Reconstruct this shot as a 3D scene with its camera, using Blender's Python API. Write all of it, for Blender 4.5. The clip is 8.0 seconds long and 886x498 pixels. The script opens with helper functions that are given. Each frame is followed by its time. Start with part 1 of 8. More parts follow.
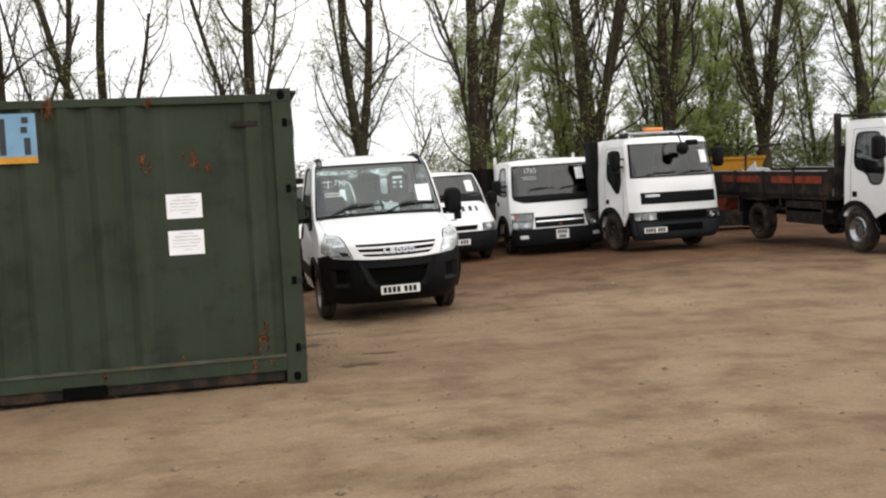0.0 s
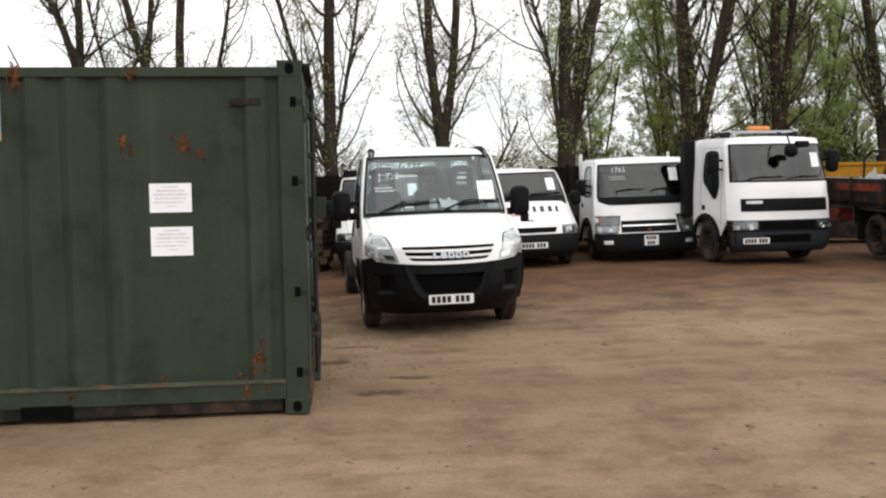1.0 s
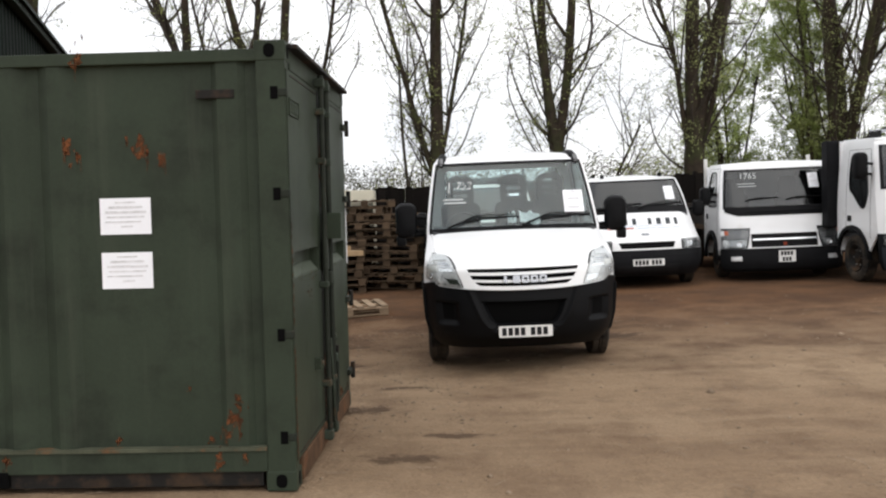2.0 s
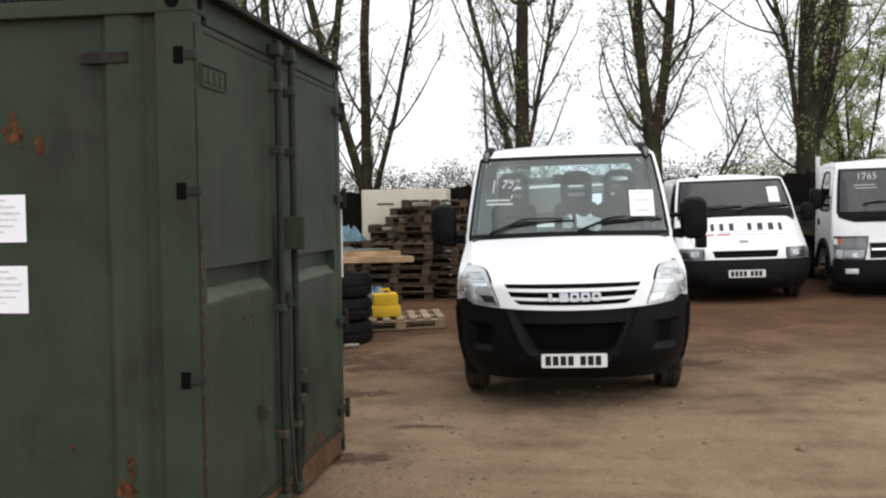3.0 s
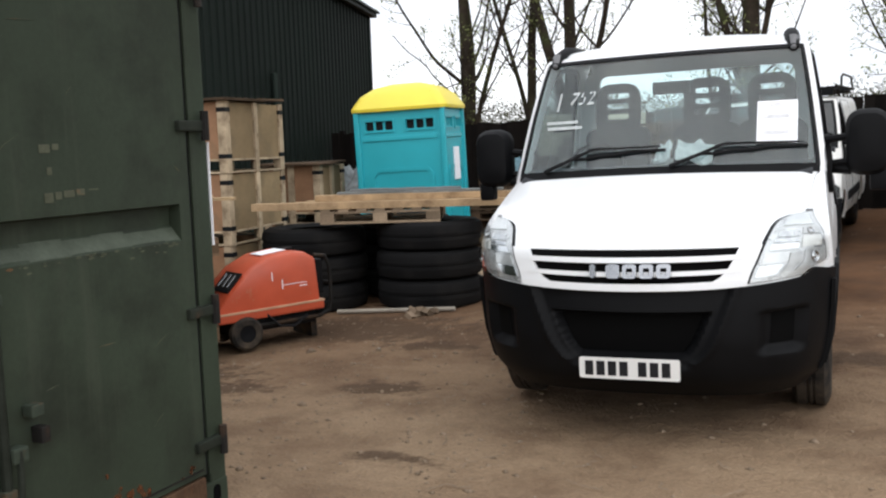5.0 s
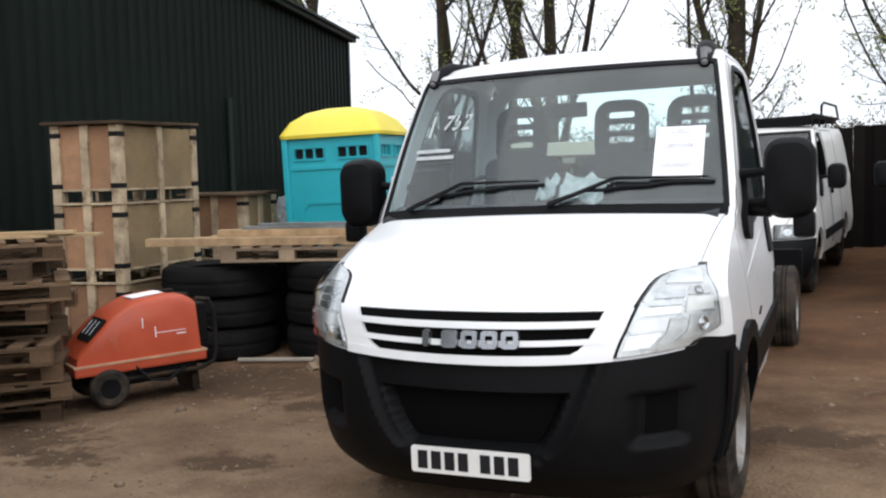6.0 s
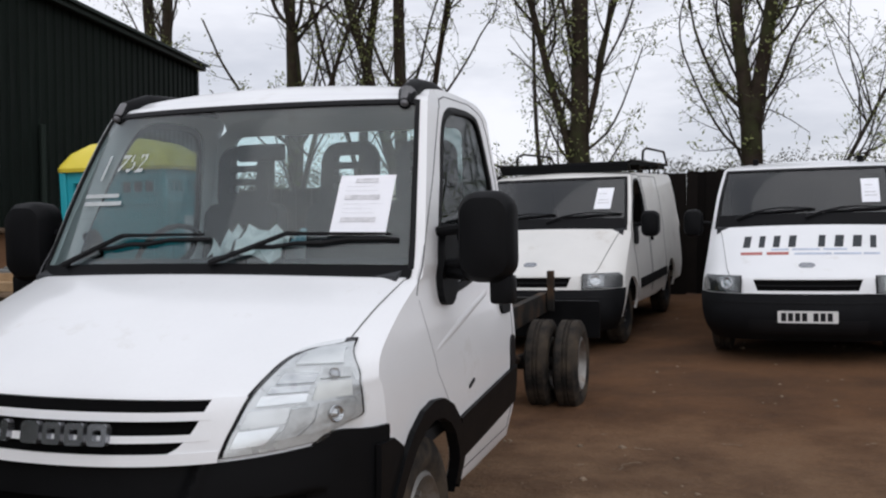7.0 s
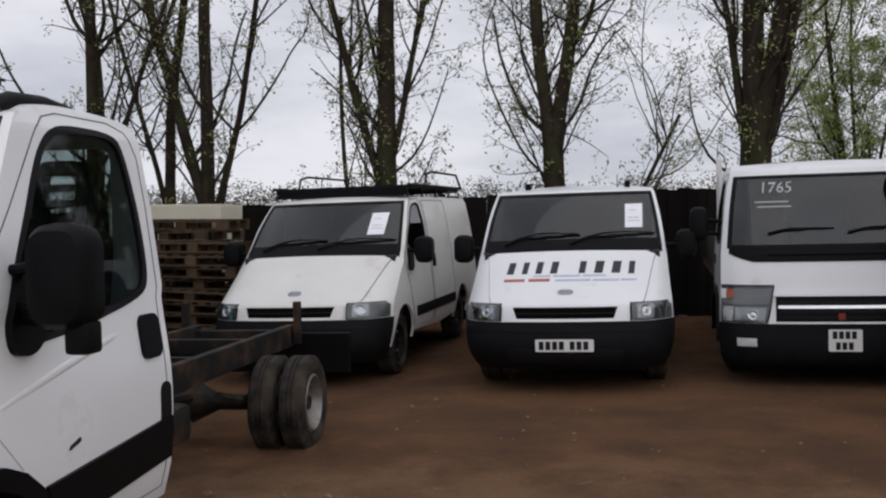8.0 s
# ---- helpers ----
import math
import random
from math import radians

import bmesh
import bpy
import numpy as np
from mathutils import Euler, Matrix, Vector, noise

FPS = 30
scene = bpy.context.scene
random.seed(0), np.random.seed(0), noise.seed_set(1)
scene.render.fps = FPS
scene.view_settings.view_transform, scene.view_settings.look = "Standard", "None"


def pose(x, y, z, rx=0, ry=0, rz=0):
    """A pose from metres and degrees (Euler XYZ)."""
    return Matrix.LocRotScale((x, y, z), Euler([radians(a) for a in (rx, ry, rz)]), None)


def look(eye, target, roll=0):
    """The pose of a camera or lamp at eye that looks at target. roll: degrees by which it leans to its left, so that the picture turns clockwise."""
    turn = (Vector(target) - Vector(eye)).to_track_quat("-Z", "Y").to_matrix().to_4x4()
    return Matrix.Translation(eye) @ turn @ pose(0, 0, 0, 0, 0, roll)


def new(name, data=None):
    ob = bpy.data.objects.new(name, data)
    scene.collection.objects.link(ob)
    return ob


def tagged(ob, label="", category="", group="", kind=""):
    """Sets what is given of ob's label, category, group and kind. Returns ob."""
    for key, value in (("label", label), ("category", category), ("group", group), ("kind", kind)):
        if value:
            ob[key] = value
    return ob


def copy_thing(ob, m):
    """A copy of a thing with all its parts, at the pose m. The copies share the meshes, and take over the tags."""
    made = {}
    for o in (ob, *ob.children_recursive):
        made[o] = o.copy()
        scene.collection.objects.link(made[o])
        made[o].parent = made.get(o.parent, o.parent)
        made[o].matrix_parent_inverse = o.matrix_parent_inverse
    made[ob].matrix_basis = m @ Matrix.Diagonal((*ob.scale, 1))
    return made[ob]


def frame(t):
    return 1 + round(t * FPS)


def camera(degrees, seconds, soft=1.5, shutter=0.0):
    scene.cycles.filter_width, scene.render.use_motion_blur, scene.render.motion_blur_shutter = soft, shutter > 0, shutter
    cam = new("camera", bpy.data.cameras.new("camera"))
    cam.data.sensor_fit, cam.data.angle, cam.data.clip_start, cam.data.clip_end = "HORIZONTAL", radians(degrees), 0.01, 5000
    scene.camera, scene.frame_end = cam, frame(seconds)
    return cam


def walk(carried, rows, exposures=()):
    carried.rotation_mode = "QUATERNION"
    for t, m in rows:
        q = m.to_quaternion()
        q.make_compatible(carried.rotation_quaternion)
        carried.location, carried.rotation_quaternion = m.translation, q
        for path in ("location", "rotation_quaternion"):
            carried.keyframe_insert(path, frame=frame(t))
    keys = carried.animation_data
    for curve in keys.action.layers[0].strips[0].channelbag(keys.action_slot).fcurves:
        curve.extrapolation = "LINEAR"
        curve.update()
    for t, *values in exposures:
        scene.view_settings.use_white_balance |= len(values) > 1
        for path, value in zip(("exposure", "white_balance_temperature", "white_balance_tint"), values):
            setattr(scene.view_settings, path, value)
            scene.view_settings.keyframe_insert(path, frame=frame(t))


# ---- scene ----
cam = camera(49.8, 8.0, 2.2)
PATH = [
    (0, (-0.593, -8.473, 1.544), (-0.16, -6.523, 1.441), -3.1),
    (0.5, (-0.194, -7.826, 1.556), (0.151, -5.859, 1.444), -2.6),
    (1, (0.197, -7.051, 1.576), (0.426, -5.067, 1.469), -1.0),
    (1.5, (0.638, -6.208, 1.581), (0.717, -4.212, 1.488), -1.2),
    (2.8, (1.534, -4.18, 1.632), (1.282, -2.198, 1.559), -0.9),
    (3, (1.625, -3.85, 1.614), (1.331, -1.873, 1.536), -0.8),
    (3.5, (1.899, -3.067, 1.612), (1.473, -1.116, 1.506), -0.7),
    (4, (2.141, -2.316, 1.584), (1.572, -0.405, 1.433), -0.9),
    (4.2, (2.269, -2.059, 1.593), (1.639, -0.169, 1.422), -1.2),
    (5.3, (2.898, -0.548, 1.566), (1.997, 1.225, 1.354), -2.0),
    (5.5, (2.971, -0.271, 1.557), (2.058, 1.497, 1.357), -1.9),
    (6, (3.138, 0.339, 1.574), (2.255, 2.127, 1.423), -1.4),
    (6.5, (3.466, 0.932, 1.61), (2.646, 2.753, 1.498), -0.8),
    (7, (3.79, 1.319, 1.646), (3.112, 3.198, 1.562), -0.2),
    (7.5, (4.215, 1.704, 1.669), (3.673, 3.629, 1.609), -0.4),
    (8, (4.627, 2.06, 1.69), (4.225, 4.018, 1.649), -0.3),
]
walk(cam, [(t, look(eye, target, roll)) for t, eye, target, roll in PATH],
     exposures=((0, 0.50, 6750, 10), (1.5, 0.50, 6600, 10), (3.0, 0.48, 6480, 11), (4.2, 0.50, 6380, 10), (5.5, 0.62, 6260, 10), (6.3, 0.50, 6200, 11), (7.0, -0.08, 6200, 13), (7.5, -0.32, 6200, 13), (8.0, -0.36, 6250, 14)))

# ---- world and sun ----
from mathutils.geometry import tessellate_polygon

SUN_EL, SUN_AZ = 48, 135
world = bpy.data.worlds.new("world")
scene.world = world
world.use_nodes = True
wn, wl = world.node_tree.nodes, world.node_tree.links
wn.clear()
w_out, w_bg = wn.new("ShaderNodeOutputWorld"), wn.new("ShaderNodeBackground")
w_sky, w_mix = wn.new("ShaderNodeTexSky"), wn.new("ShaderNodeMixRGB")
w_sky.sky_type, w_sky.sun_disc = "NISHITA", False
w_sky.sun_elevation, w_sky.sun_rotation = radians(SUN_EL), radians(SUN_AZ)
w_co, w_map, w_noise, w_ramp = (wn.new("ShaderNode" + k) for k in ("TexCoord", "Mapping", "TexNoise", "ValToRGB"))
w_map.inputs["Scale"].default_value = (1.0, 1.0, 3.4)
w_noise.inputs["Scale"].default_value, w_noise.inputs["Detail"].default_value = 2.6, 7
w_noise.inputs["Roughness"].default_value = 0.55
w_ramp.color_ramp.elements[0].position, w_ramp.color_ramp.elements[0].color = 0.36, (7.2, 7.4, 7.8, 1)
w_ramp.color_ramp.elements[1].position, w_ramp.color_ramp.elements[1].color = 0.60, (10.6, 10.6, 10.7, 1)
w_mix.inputs["Fac"].default_value = 0.94
w_bg.inputs["Strength"].default_value = 0.10
wl.new(w_co.outputs["Generated"], w_map.inputs["Vector"])
wl.new(w_map.outputs["Vector"], w_noise.inputs["Vector"])
wl.new(w_noise.outputs["Fac"], w_ramp.inputs["Fac"])
wl.new(w_sky.outputs["Color"], w_mix.inputs["Color1"])
wl.new(w_ramp.outputs["Color"], w_mix.inputs["Color2"])
wl.new(w_mix.outputs["Color"], w_bg.inputs["Color"])
wl.new(w_bg.outputs["Background"], w_out.inputs["Surface"])
sun_data = bpy.data.lights.new("sun", "SUN")
sun_data.energy, sun_data.angle, sun_data.color = 0.9, radians(110), (1.0, 0.96, 0.9)
sun = new("sun", sun_data)
sun.matrix_world = look((0, 0, 30), (0 - 30 * math.sin(radians(SUN_AZ)) / math.tan(radians(SUN_EL)), -30 * math.cos(radians(SUN_AZ)) / math.tan(radians(SUN_EL)), 0))


# ---- materials ----
def mat(name, base, rough=0.6, metal=0.0, var=0.15, scale=6.0, bump=0.0, bscale=80.0, spot=None, spot_at=(0.6, 0.7), spot_scale=3.0, coat=0.0, island=0.0, streak=None):
    """A surface with broad and fine variation, an optional stain colour of its own shape, and fine relief."""
    m = bpy.data.materials.new(name)
    m.use_nodes = True
    nt = m.node_tree
    n, l = nt.nodes, nt.links
    b = n["Principled BSDF"]
    co = n.new("ShaderNodeTexCoord")
    big, fine = n.new("ShaderNodeTexNoise"), n.new("ShaderNodeTexNoise")
    big.inputs["Scale"].default_value, big.inputs["Detail"].default_value = scale, 6
    fine.inputs["Scale"].default_value, fine.inputs["Detail"].default_value = bscale, 4
    for k in (big, fine):
        l.new(co.outputs["Object"], k.inputs["Vector"])
    add = n.new("ShaderNodeMath")
    add.operation = "MULTIPLY_ADD"
    add.inputs[1].default_value = 0.35
    l.new(fine.outputs["Fac"], add.inputs[0])
    l.new(big.outputs["Fac"], add.inputs[2])
    ramp = n.new("ShaderNodeValToRGB")
    lo, hi = [c * (1 - var) for c in base], [min(1, c * (1 + var)) for c in base]
    ramp.color_ramp.elements[0].position, ramp.color_ramp.elements[0].color = 0.45, (*lo, 1)
    ramp.color_ramp.elements[1].position, ramp.color_ramp.elements[1].color = 0.90, (*hi, 1)
    l.new(add.outputs[0], ramp.inputs["Fac"])
    colour = ramp.outputs["Color"]
    if island:
        geo, hsv, mr = n.new("ShaderNodeObjectInfo"), n.new("ShaderNodeHueSaturation"), n.new("ShaderNodeMapRange")
        mr.inputs["To Min"].default_value, mr.inputs["To Max"].default_value = 1 - island, 1 + island
        l.new(geo.outputs["Random"], mr.inputs["Value"])
        l.new(mr.outputs["Result"], hsv.inputs["Value"])
        l.new(colour, hsv.inputs["Color"])
        colour = hsv.outputs["Color"]
    if spot:
        sp, sr, mx = n.new("ShaderNodeTexNoise"), n.new("ShaderNodeValToRGB"), n.new("ShaderNodeMixRGB")
        sp.inputs["Scale"].default_value, sp.inputs["Detail"].default_value = spot_scale, 8
        sp.inputs["Roughness"].default_value = 0.65
        sr.color_ramp.elements[0].position, sr.color_ramp.elements[1].position = spot_at
        l.new(co.outputs["Object"], sp.inputs["Vector"])
        l.new(sp.outputs["Fac"], sr.inputs["Fac"])
        l.new(sr.outputs["Color"], mx.inputs["Fac"])
        l.new(colour, mx.inputs["Color1"])
        mx.inputs["Color2"].default_value = (*spot, 1)
        colour = mx.outputs["Color"]
    if streak:
        mp, sn, sr2, mx2 = n.new("ShaderNodeMapping"), n.new("ShaderNodeTexNoise"), n.new("ShaderNodeValToRGB"), n.new("ShaderNodeMixRGB")
        mp.inputs["Scale"].default_value = (1, 1, 0.07)
        l.new(co.outputs["Object"], mp.inputs["Vector"])
        l.new(mp.outputs["Vector"], sn.inputs["Vector"])
        sn.inputs["Scale"].default_value, sn.inputs["Detail"].default_value, sn.inputs["Roughness"].default_value = streak[1], 7, 0.7
        sr2.color_ramp.elements[0].position, sr2.color_ramp.elements[1].position = streak[2]
        sr2.color_ramp.elements[1].color = (streak[3],) * 3 + (1,)
        l.new(sn.outputs["Fac"], sr2.inputs["Fac"])
        l.new(sr2.outputs["Color"], mx2.inputs["Fac"])
        l.new(colour, mx2.inputs["Color1"])
        mx2.inputs["Color2"].default_value = (*streak[0], 1)
        colour = mx2.outputs["Color"]
    l.new(colour, b.inputs["Base Color"])
    rr = n.new("ShaderNodeMapRange")
    rr.inputs["To Min"].default_value, rr.inputs["To Max"].default_value = max(0.02, rough * 0.8), min(1, rough * 1.2)
    l.new(big.outputs["Fac"], rr.inputs["Value"])
    l.new(rr.outputs["Result"], b.inputs["Roughness"])
    b.inputs["Metallic"].default_value = metal
    b.inputs["Specular IOR Level"].default_value = 0.5 if rough < 0.45 else 0.10
    b.inputs["Coat Weight"].default_value = coat
    b.inputs["Coat Roughness"].default_value = 0.08
    if bump:
        bp = n.new("ShaderNodeBump")
        bp.inputs["Strength"].default_value, bp.inputs["Distance"].default_value = bump, 0.01
        l.new(add.outputs[0], bp.inputs["Height"])
        l.new(bp.outputs["Normal"], b.inputs["Normal"])
    return m


def glass_mat(name, tint, gloss=0.045, rim=0.62):
    """A window pane: a clear body with a glossy face on top."""
    m = bpy.data.materials.new(name)
    m.use_nodes = True
    n, l = m.node_tree.nodes, m.node_tree.links
    n.clear()
    out, tr, gl, mx, lw, pw, sc = (n.new("ShaderNode" + k) for k in ("OutputMaterial", "BsdfTransparent", "BsdfGlossy", "MixShader", "LayerWeight", "Math", "Math"))
    tr.inputs["Color"].default_value = (*tint, 1)
    gl.inputs["Roughness"].default_value = 0.02
    pw.operation, sc.operation = "POWER", "MULTIPLY_ADD"
    pw.inputs[1].default_value = 4.0
    sc.inputs[1].default_value, sc.inputs[2].default_value = rim, gloss
    l.new(lw.outputs["Facing"], pw.inputs[0])
    l.new(pw.outputs[0], sc.inputs[0])
    l.new(sc.outputs[0], mx.inputs["Fac"])
    l.new(tr.outputs["BSDF"], mx.inputs[1])
    l.new(gl.outputs["BSDF"], mx.inputs[2])
    l.new(mx.outputs["Shader"], out.inputs["Surface"])
    return m


M_WHITE = mat("white_paint", (0.84, 0.85, 0.86), 0.32, 0, 0.03, 2.0, coat=0.5, spot=(0.62, 0.60, 0.56), spot_at=(0.60, 0.85), spot_scale=4)
M_CREAM = mat("aged_white_paint", (0.74, 0.73, 0.70), 0.42, 0, 0.05, 2.0, coat=0.25, spot=(0.50, 0.46, 0.40), spot_at=(0.56, 0.85), spot_scale=3)
M_BLACK = mat("black_plastic", (0.0048, 0.0050, 0.0057), 0.5, 0, 0.25, 4, bump=0.08, bscale=220)
M_DARK = mat("dark_plastic", (0.0080, 0.0083, 0.0094), 0.6, 0, 0.3, 5, bump=0.05, bscale=160)
M_SEAL = mat("rubber_seal", (0.012, 0.012, 0.013), 0.5, 0, 0.2, 5)
M_TYRE = mat("tyre_rubber", (0.022, 0.021, 0.020), 0.85, 0, 0.3, 5, bump=0.3, bscale=60, spot=(0.085, 0.066, 0.048), spot_at=(0.40, 0.70), spot_scale=5)
M_RIM = mat("dull_steel", (0.25, 0.24, 0.225), 0.45, 0.7, 0.25, 8, bump=0.1, spot=(0.16, 0.10, 0.06), spot_at=(0.55, 0.75), spot_scale=9)
M_CHROME = mat("chrome", (0.75, 0.76, 0.78), 0.18, 1.0, 0.06, 8)
M_LENS = mat("lamp_lens", (0.78, 0.79, 0.80), 0.22, 0.35, 0.12, 14, coat=0.6)
M_AMBER = mat("amber_lens", (0.75, 0.22, 0.03), 0.2, 0, 0.1, 9, coat=0.8)
M_RED = mat("red_lens", (0.45, 0.03, 0.02), 0.25, 0, 0.1, 9, coat=0.8)
M_GLASS = glass_mat("windscreen_glass", (0.89, 0.95, 0.95), 0.06)
M_DGLASS = glass_mat("dusky_glass", (0.36, 0.39, 0.40), 0.075)
# Near-black fill: the shade inside openings, painted on as a surface colour.
M_OPENING_SHADE = mat("opening_shade", (0.0015, 0.0015, 0.0016), 0.95, 0, 0.2, 5)
M_SGLASS = glass_mat("side_glass", (0.52, 0.56, 0.56), 0.04, 0.35)
M_PAPER = mat("paper", (0.90, 0.91, 0.95), 0.8, 0, 0.03, 5)
M_INK = mat("ink_bars", (0.66, 0.66, 0.68), 0.8, 0, 0.2, 30)
M_PLATE = mat("plate_white", (0.80, 0.80, 0.78), 0.35, 0, 0.03, 6)
M_PINK = mat("plate_black", (0.02, 0.02, 0.022), 0.45, 0, 0.1, 20)
M_SEAT = mat("seat_cloth", (0.035, 0.036, 0.04), 0.9, 0, 0.25, 8)
M_FRAME = mat("chassis_black", (0.019, 0.0178, 0.0165), 0.6, 0.1, 0.3, 4, bump=0.2, bscale=60, spot=(0.085, 0.050, 0.028), spot_at=(0.50, 0.72), spot_scale=4)
M_GREEN = mat("olive_paint", (0.037, 0.048, 0.033), 0.50, 0, 0.16, 1.6, bump=0.10, bscale=50, spot=(0.023, 0.027, 0.020), spot_at=(0.48, 0.72), spot_scale=2.2, streak=((0.060, 0.068, 0.050), 7.0, (0.56, 0.80), 0.7))
M_RUST = mat("rust", (0.135, 0.052, 0.022), 0.85, 0, 0.5, 12, bump=0.5, bscale=90)


def ragged_film(m, scale, at):
    """Breaks a thin film of rust into specks, with the paint below showing between them."""
    n, l = m.node_tree.nodes, m.node_tree.links
    co, no, ra = n.new("ShaderNodeTexCoord"), n.new("ShaderNodeTexNoise"), n.new("ShaderNodeValToRGB")
    no.inputs["Scale"].default_value, no.inputs["Detail"].default_value, no.inputs["Roughness"].default_value = scale, 8, 0.7
    ra.color_ramp.elements[0].position, ra.color_ramp.elements[1].position = at
    l.new(co.outputs["Object"], no.inputs["Vector"])
    l.new(no.outputs["Fac"], ra.inputs["Fac"])
    l.new(ra.outputs["Color"], n["Principled BSDF"].inputs["Alpha"])


ragged_film(M_RUST, 26.0, (0.40, 0.60))
M_BARK = mat("bark", (0.040, 0.030, 0.022), 0.95, 0, 0.4, 5, bump=0.9, bscale=30, spot=(0.050, 0.056, 0.024), spot_at=(0.48, 0.68), spot_scale=2)
M_TWIG = mat("twig_bark", (0.050, 0.041, 0.032), 0.95, 0, 0.3, 5)
M_LEAF = mat("young_leaf", (0.20, 0.22, 0.085), 0.7, 0, 0.35, 0.8)
M_LEAF2 = mat("fresh_leaf", (0.30, 0.37, 0.12), 0.7, 0, 0.35, 0.6)
M_BUSH = mat("bush_leaf", (0.085, 0.112, 0.040), 0.8, 0, 0.4, 0.5)
M_HEDGE = mat("hedge_leaf", (0.062, 0.062, 0.036), 0.8, 0, 0.4, 0.7)
M_WOOD = mat("pallet_wood", (0.27, 0.20, 0.135), 0.85, 0, 0.35, 3, bump=0.4, bscale=70, island=0.35)
M_OLDWOOD = mat("weathered_wood", (0.080, 0.054, 0.035), 0.9, 0, 0.35, 3, bump=0.4, bscale=70, island=0.35)
M_FENCE = mat("creosoted_wood", (0.0075, 0.0060, 0.0051), 0.9, 0, 0.35, 3, bump=0.4, bscale=70, island=0.3)
M_PLANK = mat("new_plank", (0.42, 0.30, 0.17), 0.75, 0, 0.2, 3, bump=0.25, bscale=60, island=0.15)
M_PLY = mat("plywood", (0.31, 0.175, 0.100), 0.75, 0, 0.2, 2.5, bump=0.15, bscale=60, island=0.28, spot=(0.22, 0.15, 0.09), spot_at=(0.5, 0.75), spot_scale=3)
M_SHED = mat("dark_cladding", (0.021, 0.030, 0.025), 0.6, 0, 0.2, 0.6)
M_TURQ = mat("turquoise_plastic", (0.025, 0.40, 0.47), 0.4, 0, 0.08, 2, bump=0.05, bscale=120)
M_YELLOW = mat("yellow_plastic", (0.80, 0.66, 0.06), 0.4, 0, 0.08, 2)
M_ORANGE = mat("orange_paint", (0.50, 0.082, 0.034), 0.42, 0, 0.12, 4, spot=(0.35, 0.20, 0.12), spot_at=(0.6, 0.8), spot_scale=7)
M_STONE = mat("pebble", (0.215, 0.16, 0.112), 0.9, 0, 0.4, 3, spot=(0.30, 0.26, 0.21), spot_at=(0.62, 0.68), spot_scale=9)


# ---- building tools ----
def part(name, bm, material, parent=None, label="", smooth=False):
    """One mesh object from a bmesh, under its parent."""
    me = bpy.data.meshes.new(name)
    bmesh.ops.recalc_face_normals(bm, faces=bm.faces[:])
    bm.to_mesh(me)
    bm.free()
    me.materials.append(material)
    if smooth:
        me.shade_smooth()
        me.set_sharp_from_angle(angle=radians(35))
    ob = new(name, me)
    if parent:
        ob.parent = parent
    if label:
        ob["label"] = label
    return ob


def thing(name, m, label, category, group="", kind=""):
    ob = new(name)
    ob.matrix_basis = m
    return tagged(ob, label, category, group, kind)


def box(bm, x0, x1, y0, y1, z0, z1, bev=0.0, m=None):
    r = bmesh.ops.create_cube(bm, size=1.0)
    vs = r["verts"]
    bmesh.ops.transform(bm, matrix=Matrix.LocRotScale(((x0 + x1) / 2, (y0 + y1) / 2, (z0 + z1) / 2), None, (abs(x1 - x0), abs(y1 - y0), abs(z1 - z0))), verts=vs)
    if bev:
        es = list({e for v in vs for e in v.link_edges})
        out = bmesh.ops.bevel(bm, geom=es, offset=bev, segments=2, affect="EDGES", profile=0.6)
        vs = list({v for f in out["faces"] for v in f.verts} | {v for v in vs if v.is_valid})
    if m is not None:
        bmesh.ops.transform(bm, matrix=m, verts=[v for v in vs if v.is_valid])
    return bm


def boxes(*rows, bev=0.0):
    bm = bmesh.new()
    for row in rows:
        box(bm, *row, bev=bev)
    return bm


def tube(bm, pts, radii, n=8, cap=True):
    """A round bar through points."""
    pts = [Vector(p) for p in pts]
    if not hasattr(radii, "__len__"):
        radii = [radii] * len(pts)
    rings, ref = [], None
    for i, p in enumerate(pts):
        d = (pts[min(i + 1, len(pts) - 1)] - pts[max(i - 1, 0)]).normalized()
        if ref is None:
            ref = Vector((0, 0, 1)) if abs(d.z) < 0.9 else Vector((1, 0, 0))
        a = d.cross(ref).normalized()
        ref = a.cross(d).normalized()
        rings.append([bm.verts.new(p + radii[i] * (math.cos(t) * a + math.sin(t) * ref)) for t in (2 * math.pi * k / n for k in range(n))])
    for r0, r1 in zip(rings, rings[1:]):
        for k in range(n):
            bm.faces.new((r0[k], r0[(k + 1) % n], r1[(k + 1) % n], r1[k]))
    if cap:
        bm.faces.new(rings[0][::-1])
        bm.faces.new(rings[-1])
    return bm


def lathe(bm, prof, n=28, axis="x", m=None):
    """A turned shape: (along, radius) points round an axis."""
    rings = []
    for a, r in prof:
        ring = []
        for k in range(n):
            t = 2 * math.pi * k / n
            p = Vector((a, r * math.cos(t), r * math.sin(t))) if axis == "x" else Vector((r * math.cos(t), r * math.sin(t), a))
            ring.append(bm.verts.new(m @ p if m is not None else p))
        rings.append(ring)
    for r0, r1 in zip(rings, rings[1:]):
        for k in range(n):
            bm.faces.new((r0[k], r0[(k + 1) % n], r1[(k + 1) % n], r1[k]))
    return bm


